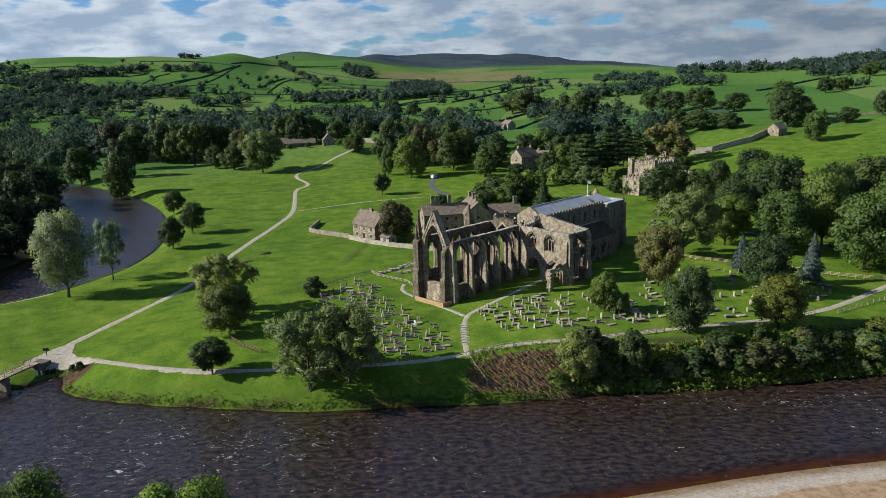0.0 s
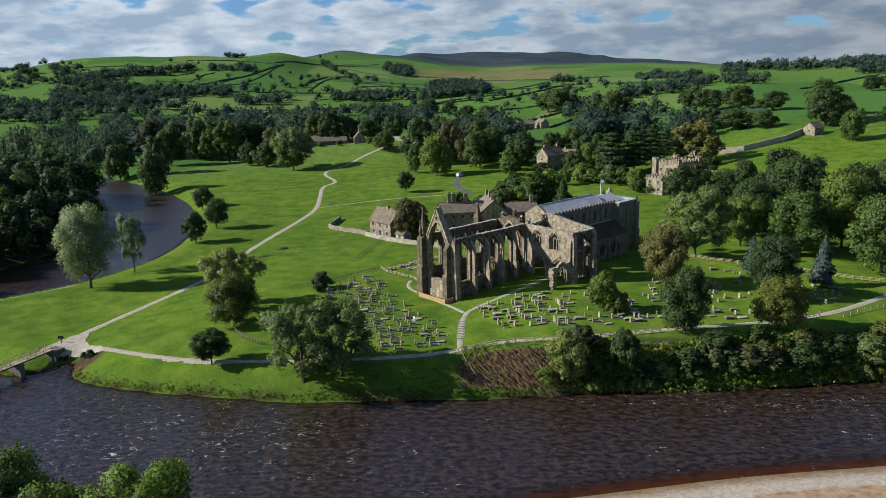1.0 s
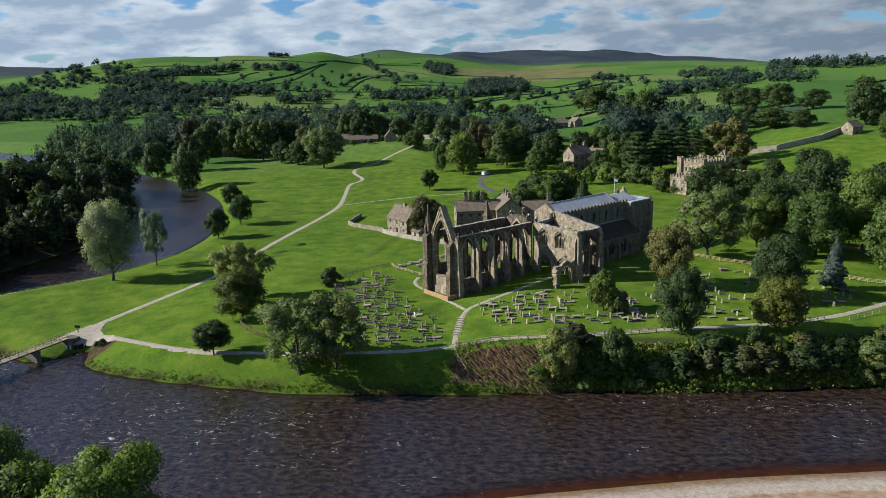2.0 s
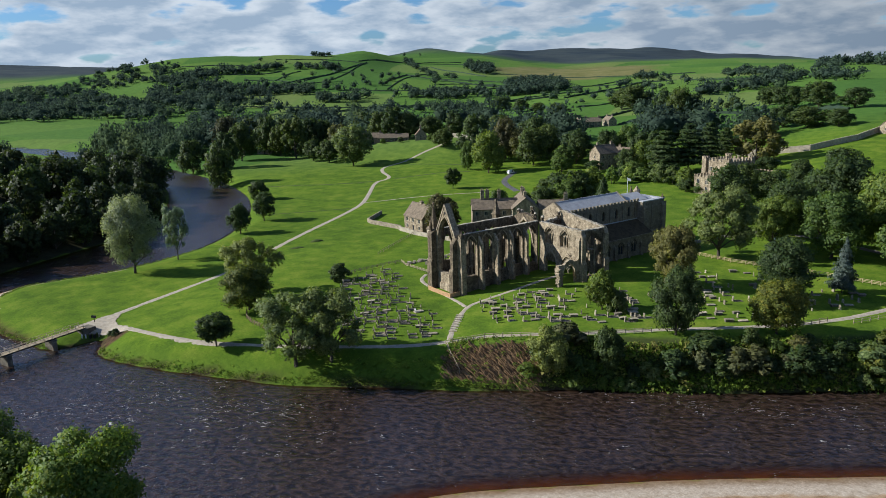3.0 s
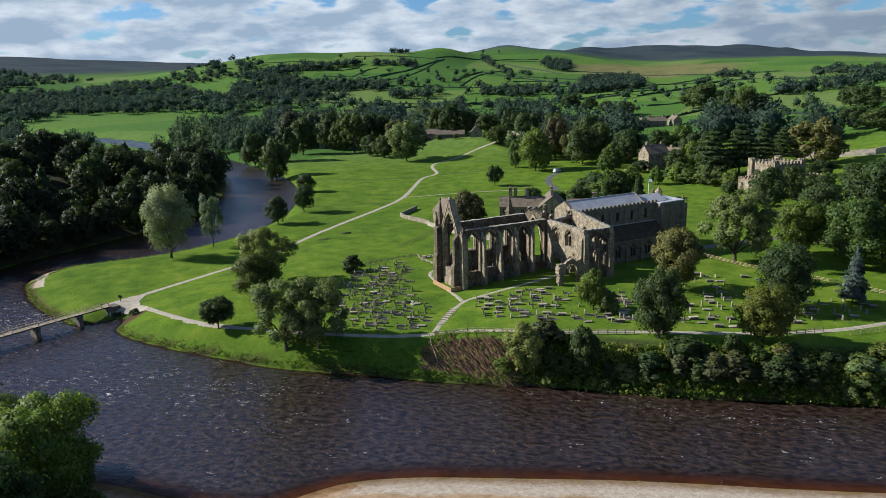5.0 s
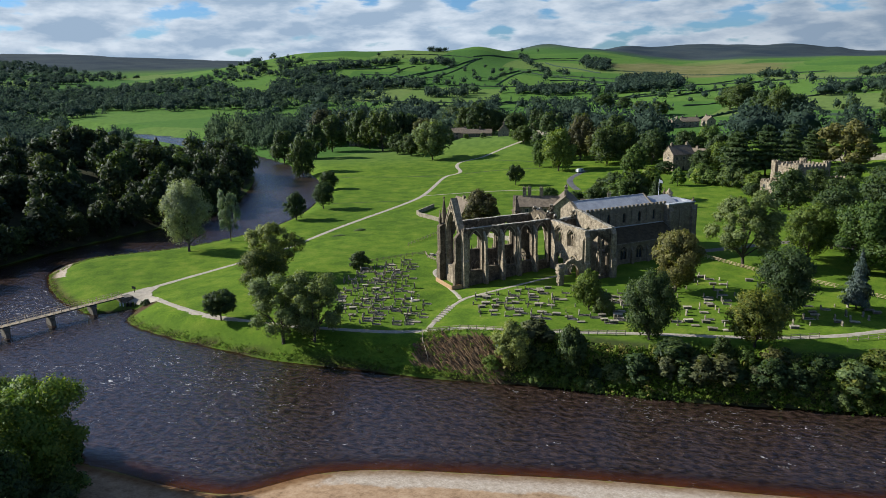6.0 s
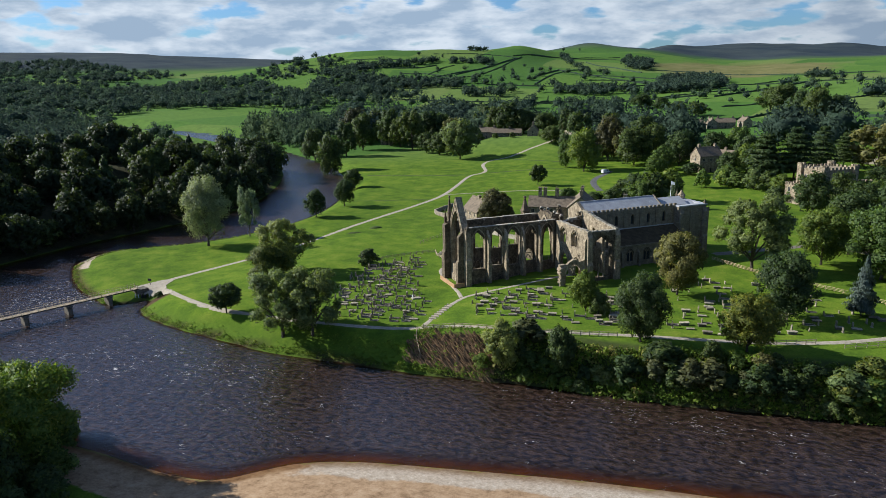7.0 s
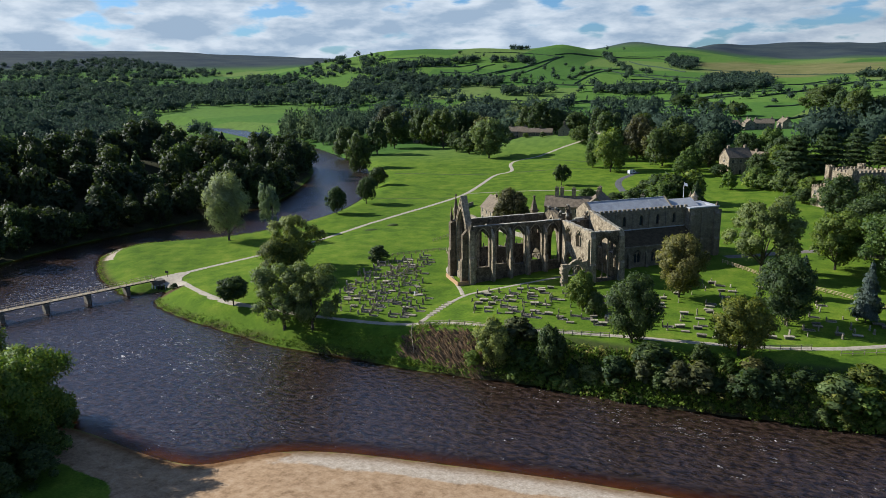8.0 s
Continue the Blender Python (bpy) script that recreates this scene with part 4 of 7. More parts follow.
def far_leaf():
    m, N, L, P = node_mat("hazed_far_foliage")
    geo, at = N.new("ShaderNodeNewGeometry"), N.new("ShaderNodeAttribute")
    at.attribute_name = "tone"
    # leaf greens lifted and blued, so distance haze sits in the base colour
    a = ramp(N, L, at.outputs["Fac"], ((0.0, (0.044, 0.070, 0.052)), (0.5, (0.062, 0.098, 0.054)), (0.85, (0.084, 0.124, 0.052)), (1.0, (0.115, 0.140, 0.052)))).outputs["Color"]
    b = ramp(N, L, geo.outputs["Random Per Island"], ((0.0, (0.78, 0.8, 0.8)), (1.0, (1.2, 1.18, 1.15)))).outputs["Color"]
    n1 = noise_node(N, L, 0.45, 5, 0.7, geo.outputs["Position"])
    c = ramp(N, L, n1.outputs["Fac"], ((0.3, (0.74, 0.78, 0.8)), (0.7, (1.24, 1.2, 1.14)))).outputs["Color"]
    c = blend(N, L, 1.0, blend(N, L, 1.0, a, b, "MULTIPLY"), c, "MULTIPLY")
    L.new(c, P.inputs["Base Color"])
    P.inputs["Roughness"].default_value, P.inputs["Specular IOR Level"].default_value = 0.9, 0.08
    bump(N, L, P, n1.outputs["Fac"], 0.6, 1.0)
    tr, mx = N.new("ShaderNodeBsdfTranslucent"), N.new("ShaderNodeMixShader")
    L.new(c, tr.inputs["Color"])
    mx.inputs[0].default_value = 0.35
    L.new(P.outputs[0], mx.inputs[1]); L.new(tr.outputs[0], mx.inputs[2])
    L.new(mx.outputs[0], N["Material Output"].inputs["Surface"])
    return m


FAR_LEAF = far_leaf()


def lump(rng, centre, radius, flat=0.8):
    """One leafy mass of a far crown: an uneven closed shell with its outward directions."""
    bm = bmesh.new()
    bmesh.ops.create_icosphere(bm, subdivisions=1 if radius < 0.5 else 2, radius=1.0)
    d = np.array([v.co[:] for v in bm.verts])
    f = np.array([[v.index for v in q.verts] for q in bm.faces])
    bm.free()
    k = rng.uniform(0, 6, 6)
    swell = 1 + 0.13 * np.sin(4 * d[:, 0] + k[0]) * np.cos(5 * d[:, 1] + k[1]) + 0.10 * np.sin(9 * d[:, 2] + 7 * d[:, 0] + k[2]) + rng.uniform(-0.08, 0.08, len(d))
    nrm = d + rng.normal(0, 0.16, d.shape)
    return centre + d * (swell * radius)[:, None] * np.array([1, 1, flat]), nrm, f


def clumped(name, places, n, label, size, seed, category="trees", mat=None, lobes=3):
    """Many far trees or bushes joined into one mesh of leafy masses and loose clumps: places are x, y, height, width, tone."""
    rng = np.random.default_rng(seed)
    forms = []
    for k in range(7):
        kind = ("round", "tall", "round", "shrub", "round", "tall", "conifer")[k]
        pos, nrm, soft = crown_points(rng, kind, n)
        v = leaf_cards(rng, pos, nrm, size)
        V, M, Fc = [v * np.array([0.5, 0.5, 1.0])], [soft.repeat(3, 0)], [np.arange(3 * n).reshape(-1, 3)]
        base = 3 * n
        for q in range(lobes if kind != "conifer" else 0):
            a = 2.4 * q + rng.uniform(-0.5, 0.5)
            rr = 0.0 if q == 0 else rng.uniform(0.18, 0.30)
            zc = (0.50, 0.36, 0.62, 0.30, 0.55)[q]
            lv, ln, lf = lump(rng, np.array([rr * math.cos(a), rr * math.sin(a), zc]), (0.27, 0.18, 0.18, 0.16, 0.16)[q] * (0.85 if kind == "tall" else 1), 1.0)
            lv[:, 2] = np.maximum(lv[:, 2], 0.0)
            V.append(lv); M.append(ln); Fc.append(lf + base)
            base += len(lv)
        M = np.concatenate(M)
        forms.append((np.concatenate(V), M / (np.linalg.norm(M, axis=1, keepdims=True) + 1e-6), np.concatenate(Fc)))
    V, M, Fc, T, base = [], [], [], [], 0
    for x, y, h, w, tone in places:
        fv, fm, ff = forms[int(rng.integers(0, 6)) if rng.uniform() > 0.04 else 6]
        a, grown = rng.uniform(0, 6.28), rng.uniform(0.72, 1.32)
        h, w = h * grown, w * grown * rng.uniform(0.9, 1.2)
        c, s = math.cos(a), math.sin(a)
        spin = np.array([[c, s, 0], [-s, c, 0], [0, 0, 1]])
        V.append(fv @ spin * np.array([w, w, h]) + np.array([x, y, gz(x, y) - 0.03 * h]))
        M.append(fm @ spin)
        Fc.append(ff + base)
        T.append(np.full(len(fv), tone))
        base += len(fv)
    V, Fc = np.concatenate(V), np.concatenate(Fc)
    me = bpy.data.meshes.new(name)
    me.vertices.add(len(V))
    me.vertices.foreach_set("co", V.astype(np.float32).ravel())
    me.loops.add(Fc.size)
    me.loops.foreach_set("vertex_index", Fc.astype(np.int32).ravel())
    me.polygons.add(len(Fc))
    me.polygons.foreach_set("loop_start", np.arange(0, Fc.size, 3, dtype=np.int32))
    me.update(calc_edges=True)
    me.polygons.foreach_set("use_smooth", np.ones(len(Fc), bool))
    me.normals_split_custom_set_from_vertices(np.concatenate(M))
    me.materials.append(mat or FAR_LEAF)
    at = me.attributes.new("tone", "FLOAT", "POINT")
    at.data.foreach_set("value", np.concatenate(T).astype(np.float32))
    return tagged(new(name, me), label, category, kind="stuff")


def scatter(poly, spacing, seed, h0, h1, tone=0.25):
    R = random.Random(seed)
    xs, ys, out = [q[0] for q in poly], [q[1] for q in poly], []
    n = int((max(xs) - min(xs)) * (max(ys) - min(ys)) / spacing ** 2)
    for _ in range(n):
        x, y = R.uniform(min(xs), max(xs)), R.uniform(min(ys), max(ys))
        if inside(np.array([x]), np.array([y]), poly)[0] and not blocked(x, y, 12, 170):
            h = R.uniform(h0, h1)
            out.append((x, y, h, h * R.uniform(1.25, 1.9), min(1, max(0, R.gauss(tone, 0.2)))))
    river = inside(np.array([o[0] for o in out]), np.array([o[1] for o in out]), BANK_R + BANK_L)
    return [o for o, r in zip(out, river) if not r]


def along(pts, gap, seed, h0, h1, tone=0.25, keep=0.9, spread=3.0):
    R, out = random.Random(seed), []
    for (ax, ay), (bx, by) in zip(pts, pts[1:]):
        k = max(1, int(math.hypot(bx - ax, by - ay) / gap))
        for i in range(k):
            if R.random() < keep:
                h = R.uniform(h0, h1)
                out.append((ax + (bx - ax) * i / k + R.uniform(-spread, spread), ay + (by - ay) * i / k + R.uniform(-spread, spread), h, h * R.uniform(0.8, 1.3), min(1, max(0, R.gauss(tone, 0.2)))))
    return out


def hedgerows(lines):
    """Unbroken field hedges with a ragged top, all in one mesh: lines are a run of places and a height."""
    R, verts, faces, tones = random.Random(120), [], [], []
    for pts, height in lines:
        pts = chaikin(list(pts), 2)
        run, start = [], len(verts)
        for (ax, ay), (bx, by) in zip(pts, pts[1:]):
            k = max(1, int(math.hypot(bx - ax, by - ay) / 3.5))
            run += [(ax + (bx - ax) * i / k, ay + (by - ay) * i / k, bx - ax, by - ay) for i in range(k)]
        for i, (x, y, dx, dy) in enumerate(run):
            l = math.hypot(dx, dy) or 1.0
            nx, ny = -dy / l, dx / l
            h, w, off = height * R.uniform(0.65, 1.35), R.uniform(0.9, 1.5), R.uniform(-0.5, 0.5)
            z = gz(x, y)
            for o, q in ((-w, -0.5), (-w * 0.75, h * 0.7), (off, h), (w * 0.75, h * 0.75), (w, -0.5)):
                verts.append((x + nx * o, y + ny * o, z + q))
                tones.append(R.uniform(0.0, 0.3))
            if i:
                b = start + 5 * (i - 1)
                faces += [(b + j, b + 5 + j, b + 6 + j, b + 1 + j) for j in range(4)]
    ob = mesh_ob("hedgerows", verts, faces, FAR_LEAF)
    ob.data.attributes.new("tone", "FLOAT", "POINT").data.foreach_set("value", tones)
    tagged(ob, "dark hedgerows and field walls between the far fields", "hedge", kind="stuff")


def far_country():
    # woods behind the river bank and round the village
    mid = scatter([(-255, 305), (-262, 220), (-240, 110), (-330, 80), (-480, 160), (-520, 300), (-400, 320), (-310, 300)], 12, 41, 12, 20, 0.05)
    mid += scatter([(-359, 263), (-391, 347), (-445, 449), (-585, 570), (-571, 482), (-502, 351)], 17, 40, 10, 17, 0.08)
    mid += along([(-255, 418), (-300, 452), (-350, 490)], 14, 46, 9, 14, 0.1, 0.75, 3.0)
    mid += along([(-395, 480), (-440, 505), (-480, 530)], 13, 45, 9, 13, 0.2)
    # rows behind the meadow belt and between the village and the valley floor
    mid += scatter([(-330, 590), (-262, 530), (-215, 520), (-165, 550), (-60, 610), (0, 650), (-100, 700), (-300, 660)], 23, 42, 17, 25, 0.12)
    mid += scatter([(-30, 470), (20, 455), (60, 470), (72, 520), (40, 575), (0, 590), (-40, 560)], 21, 47, 17, 24, 0.1)
    mid += scatter([(75, 470), (130, 440), (150, 500), (120, 560), (85, 560)], 22, 43, 16, 24, 0.12)
    mid += along([(-400, 575), (-320, 520), (-262, 482)], 11, 44, 18, 26, 0.55)
    mid += along([(-390, 600), (-310, 545), (-265, 510)], 14, 48, 18, 25, 0.35)
    mid += scatter([(-420, 650), (-380, 610), (-300, 620), (-120, 720), (-160, 770), (-330, 740), (-480, 790)], 34, 53, 13, 20, 0.2)
    mid += scatter([(-394, 985), (-285, 1025), (-118, 1048), (-96, 951), (-256, 925), (-355, 905)], 30, 54, 10, 16, 0.15)
    mid += scatter([(-600, 900), (-480, 800), (-200, 800), (-60, 850), (-120, 900), (-350, 880), (-560, 950)], 44, 55, 11, 17, 0.2)
    clumped("distant_trees", mid, 390, "dense dark trees round the village and along the river", 0.063, 5, lobes=2)
    far = []
    # belts and copses on the hills
    for k, (poly, gap, h0, h1, tone) in enumerate((
            (((-785, 1280), (-716, 1330), (-714, 1418), (-646, 1445), (-625, 1542), (-639, 1579), (-668, 1497), (-743, 1462), (-792, 1403), (-851, 1391)), 14, 10, 16, 0.1),
            (((-660, 1068), (-576, 1067), (-579, 1191), (-495, 1179), (-429, 1204), (-452, 1270), (-581, 1269), (-667, 1283), (-717, 1265), (-770, 1254)), 15, 11, 17, 0.12),
            (((-383, 1095), (-301, 1110), (-317, 1170), (-402, 1163)), 14, 10, 15, 0.15),
            (((-265, 1144), (-107, 1135), (-113, 1200), (-212, 1205), (-275, 1188)), 14, 10, 15, 0.15),
            (((-579, 1508), (-538, 1534), (-558, 1594), (-599, 1568)), 12, 10, 14, 0.05),
            (((-524, 1519), (-491, 1540), (-507, 1595), (-543, 1583)), 12, 10, 14, 0.05),
            (((-626, 1733), (-593, 1768), (-605, 1800), (-639, 1775)), 11, 10, 13, 0.0),
            (((-419, 1857), (-343, 1669), (-349, 1719), (-427, 1943)), 13, 9, 13, 0.15),
            (((-326, 1647), (-234, 1364), (-236, 1414), (-319, 1678)), 14, 9, 13, 0.2))):
        far += scatter(poly, gap, 50 + k, h0, h1, tone)
    for k, (poly, gap, h0, h1, tone) in enumerate((
            (((-256, 1793), (-176, 1564), (-155, 1599), (-189, 1889), (-259, 1920)), 16, 10, 14, 0.1),
            (((131, 1448), (193, 1407), (200, 1475), (138, 1500)), 14, 10, 14, 0.1),
            (((287, 1362), (337, 1139), (369, 1248), (305, 1453)), 17, 10, 14, 0.2),
            (((159, 846), (218, 897), (287, 952), (313, 1026), (252, 1023), (174, 907)), 13, 9, 14, 0.15),
            (((64, 946), (103, 907), (111, 973), (69, 1009)), 12, 10, 14, 0.15),
            (((81, 706), (131, 694), (146, 777), (97, 822)), 13, 9, 15, 0.15),
            (((276, 931), (337, 854), (373, 947), (308, 1040)), 22, 9, 14, 0.2),
            (((397, 1227), (488, 1215), (565, 1143), (666, 1096), (766, 1261), (652, 1281), (521, 1299), (462, 1429)), 17, 11, 16, 0.12),
            (((469, 927), (497, 891), (530, 869), (666, 1096), (627, 1127), (569, 1116)), 16, 10, 15, 0.15))):
        far += scatter(poly, gap, 70 + k, h0, h1, tone)
    far += scatter([(-97, 1123), (-1, 1134), (15, 1209), (6, 1400), (-63, 1460), (-101, 1372)], 12, 48, 11, 14, 0.02)
    # wooded valley floor upstream
    far += scatter([(-600, 503), (-731, 696), (-771, 794), (-747, 853), (-668, 951), (-628, 1025), (-483, 1087), (-536, 1191), (-669, 1121), (-773, 1121), (-903, 1253), (-1200, 1430), (-1201, 1006), (-1100, 800)], 19, 52, 10, 16, 0.12)
    far += scatter([(-552, 381), (-600, 503), (-700, 640), (-1100, 800), (-1201, 1006), (-1680, 1066), (-1300, 760), (-800, 420)], 21, 49, 10, 16, 0.1)
    far += scatter([(-1344, 1587), (-1560, 1700), (-1349, 1322), (-1201, 1006), (-1680, 1066), (-2300, 1350), (-2300, 1900)], 31, 58, 11, 17, 0.1)
    far += scatter([(-1040, 1330), (-880, 1290), (-800, 1420), (-900, 1560), (-1100, 1640)], 24, 59, 9, 14, 0.15)
    for k, line in enumerate((((-756, 1407), (-612, 1445)), ((-372, 991), (-294, 1021), (-215, 1073), (-1, 1056)), ((-489, 1060), (-374, 1042), (-238, 1058)), ((12, 1017), (107, 1183)), ((147, 670), (196, 621)),
                              ((-680, 1271), (-614, 1300), (-528, 1288)), ((-395, 1248), (-257, 1241), (-105, 1285)), ((173, 905), (213, 920), (266, 911)))):
        far += along(line, 13, 90 + k, 6, 12, 0.2, 0.75, 5.0)
    R = random.Random(31)
    for x, y in ((-617, 1341), (-573, 1318), (-466, 1312), (-442, 1350), (-409, 1309), (-378, 1348), (-353, 1394), (-403, 1420), (-644, 1615), (-713, 1625), (-458, 2243), (-507, 2232), (-426, 1266), (-395, 1248), (-369, 1260), (-349, 1294), (-322, 1309),
                 (-549, 1126), (-536, 1123), (-524, 1121), (-514, 1122), (-504, 1122), (176, 729), (164, 720), (368, 682), (377, 685), (382, 679), (388, 676), (394, 673), (362, 685)):
        h = R.uniform(9, 14)
        far.append((x, y, h, h * R.uniform(0.9, 1.3), R.uniform(0.05, 0.4)))
    far += [o for o in scatter([(-700, 1100), (-560, 1480), (-300, 1600), (-40, 1300), (260, 1250), (420, 980), (300, 760), (60, 880), (-200, 1100)], 62, 33, 7, 13, 0.2)]
    far += scatter([(-995, 1016), (-769, 989), (-642, 984), (-550, 1047), (-445, 1099), (-390, 983), (-490, 938), (-584, 898), (-677, 898), (-725, 842), (-805, 826)], 22, 57, 10, 16, 0.2)
    far += along([(-760, 1290), (-640, 1290), (-560, 1200), (-500, 1185)], 11, 61, 12, 17, 0.05)
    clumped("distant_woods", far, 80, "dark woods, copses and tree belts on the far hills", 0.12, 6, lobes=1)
    # hedgerows and dry-stone walls between the fields
    hedge = []
    for k, line in enumerate((((-756, 1407), (-612, 1445), (-605, 1498)), ((-533, 1299), (-473, 1487), (-501, 1526)), ((-333, 1314), (-328, 1507)), ((-328, 1507), (-112, 1308)), ((-499, 1348), (-477, 1519), (-472, 1673)),
                              ((-372, 991), (-294, 1021), (-215, 1073), (-1, 1056)), ((-326, 1755), (-297, 1708), (-162, 1552)), ((12, 1017), (107, 1183), (186, 1355)), ((36, 703), (90, 792), (140, 826)), ((147, 670), (196, 621), (221, 545)))):
        hedge.append((line, 2.3))
    for k, line in enumerate((((-489, 1060), (-374, 1042), (-238, 1058)), ((-466, 1750), (-386, 1887), (-279, 1958)), ((-680, 1271), (-614, 1300), (-528, 1288)), ((-928, 1525), (-808, 1522), (-693, 1529)), ((-395, 1248), (-257, 1241), (-105, 1285)),
                              ((-180, 1640), (20, 1600), (140, 1500), (260, 1480)), ((200, 1180), (320, 1120), (420, 1060)), ((60, 1300), (200, 1280)), ((-472, 1673), (-560, 1700), (-693, 1660)), ((330, 760), (420, 840), (480, 900)), ((-250, 1440), (-150, 1420), (-60, 1380)),
                              ((-537, 1295), (-477, 1312), (-443, 1363), (-456, 1494), (-475, 1709)), ((-562, 1354), (-575, 1449), (-562, 1498)), ((-307, 1259), (-310, 1341), (-314, 1476), (-295, 1619)),
                              ((-494, 1700), (-419, 1854), (-302, 1871), (-232, 1854)), ((-229, 1351), (-145, 1365), (-54, 1286)), ((-365, 998), (-269, 1027), (-189, 1060), (-71, 1071), (42, 1121)),
                              ((29, 869), (75, 900), (90, 936)), ((66, 636), (93, 698), (114, 713)), ((131, 876), (166, 868), (195, 936)), ((-10, 1176), (52, 1309), (126, 1447)), ((-633, 1365), (-560, 1368), (-484, 1300)))):
        hedge.append((line, 1.7))
    hedgerows(hedge)


far_country()

# ---- the priory church ----
# local axes: x runs along the church from its east end, y to its far side; z is the world's
CH_A, CH_X, CH_Y = 45.4, 1.4, 168.6
CH_M = Matrix.Translation((CH_X, CH_Y, 0)) @ Matrix.Rotation(radians(CH_A), 4, "Z")


def church_xy(u, y):
    p = CH_M @ Vector((u, y, 0))
    return p.x, p.y


def masonry(name, dark, mid, light, moss=0.0):
    """Coursed, weathered ashlar: blocks, stains and lichen at their own scales."""
    m, N, L, P = node_mat(name)
    co = N.new("ShaderNodeTexCoord").outputs["Object"]
    sep, comb = N.new("ShaderNodeSeparateXYZ"), N.new("ShaderNodeCombineXYZ")
    L.new(co, sep.inputs[0])
    L.new(calc(N, L, "ADD", sep.outputs[0], sep.outputs[1]), comb.inputs[0])
    L.new(sep.outputs[2], comb.inputs[1])
    br = N.new("ShaderNodeTexBrick")
    br.inputs["Scale"].default_value, br.inputs["Mortar Size"].default_value = 1.0, 0.018
    br.inputs["Brick Width"].default_value, br.inputs["Row Height"].default_value = 0.75, 0.36
    br.inputs["Color1"].default_value, br.inputs["Color2"].default_value, br.inputs["Mortar"].default_value = (0.78, 0.78, 0.78, 1), (1.18, 1.16, 1.12, 1), (0.6, 0.58, 0.55, 1)
    L.new(comb.outputs[0], br.inputs["Vector"])
    stain, grain = noise_node(N, L, 0.7, 9, 0.78, co), noise_node(N, L, 4.5, 6, 0.75, co)
    mp = N.new("ShaderNodeMapping")
    mp.inputs["Scale"].default_value = (1.3, 1.3, 0.4)
    L.new(co, mp.inputs["Vector"])
    drip = noise_node(N, L, 0.9, 6, 0.7, mp.outputs[0])
    f = calc(N, L, "ADD", calc(N, L, "MULTIPLY", stain.outputs["Fac"], 0.42), calc(N, L, "ADD", calc(N, L, "MULTIPLY", drip.outputs["Fac"], 0.3), calc(N, L, "MULTIPLY", grain.outputs["Fac"], 0.28)))
    col = ramp(N, L, f, ((0.36, dark), (0.46, mid), (0.62, light))).outputs["Color"]
    col = blend(N, L, 0.8, col, br.outputs["Color"], "MULTIPLY")
    if moss:
        col = blend(N, L, steps(N, L, noise_node(N, L, 1.3, 6, 0.7, co).outputs["Fac"], 0.5, 0.65, 0, moss), col, (0.10, 0.105, 0.035))
    L.new(col, P.inputs["Base Color"])
    P.inputs["Roughness"].default_value, P.inputs["Specular IOR Level"].default_value = 0.93, 0.2
    bump(N, L, P, calc(N, L, "ADD", f, calc(N, L, "MULTIPLY", br.outputs["Fac"], -0.15)), 0.5, 0.06)
    return m


# stone of the shaded choir and end walls; shade is put into its tone
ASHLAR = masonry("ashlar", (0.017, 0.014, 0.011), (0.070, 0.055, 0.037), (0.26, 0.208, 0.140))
# same stone lightened for sunlit walls, jambs and buttresses: sun in the colour
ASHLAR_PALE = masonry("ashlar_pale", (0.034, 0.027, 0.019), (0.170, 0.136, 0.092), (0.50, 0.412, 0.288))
# same stone toned for the shaded nave, aisle and tower walls
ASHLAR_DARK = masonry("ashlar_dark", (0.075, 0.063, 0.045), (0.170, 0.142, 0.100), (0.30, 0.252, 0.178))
COPE = masonry("ruined_wall_top", (0.10, 0.09, 0.07), (0.28, 0.25, 0.20), (0.46, 0.42, 0.35), 0.5)


def arch_pts(c, hw, spring, apex, n=7):
    h = apex - spring
    R = (hw * hw + h * h) / (2 * hw)
    top = math.atan2(h, R - hw)
    left = [(c - hw + R - R * math.cos(top * i / n), spring + R * math.sin(top * i / n)) for i in range(n + 1)]
    return left + [(2 * c - s, z) for s, z in left[-2::-1]]


def pierced(bm, s0, s1, z0, ztop, holes, a, b, axis):
    """A wall along s from s0 to s1, with pointed openings (centre, half width, sill, spring, apex)."""
    def blk(p0, p1, q0, q1):
        if axis == "v":
            box(bm, p0, p1, a, b, q0, q1)
        else:
            box(bm, a, b, p0, p1, q0, q1)
    s = s0
    for c, hw, sill, spring, apex in sorted(holes):
        blk(s, c - hw, z0, ztop)
        if sill > z0 + 0.05:
            blk(c - hw, c + hw, z0, sill)
        prism(bm, arch_pts(c, hw, spring, apex) + [(c + hw, ztop), (c - hw, ztop)], a, b, axis)
        s = c + hw
    blk(s, s1, z0, ztop)


def ruined_top(name, s0, s1, a, b, z, axis, parent, seed, rough=0.35, slope=0.0):
    """Broken, grass-grown wall head in uneven stones."""
    R, s = random.Random(seed), s0
    root = new(name)
    root.parent = parent
    root["label"] = "broken wall head with pale stones and grass"
    drift = 0.0
    while s < s1 - 0.1:
        l = min(R.uniform(0.3, 0.85), s1 - s)
        zz = z + slope * (s - s0)
        drift = 0.75 * drift + R.uniform(-0.3, 0.3) * rough
        h = zz + 0.06 + max(0.0, 0.35 * rough + drift)
        k = R.uniform(0.0, 0.22)
        bm = bmesh.new()
        if axis == "v":
            box(bm, s, s + l - 0.01, a - 0.05 + k, b + 0.05 - k, zz - 0.35, h, 0.09)
        else:
            box(bm, a - 0.05 + k, b + 0.05 - k, s, s + l - 0.01, zz - 0.35, h, 0.09)
        part("coping_stone", bm, COPE, root)
        s += l
    return root


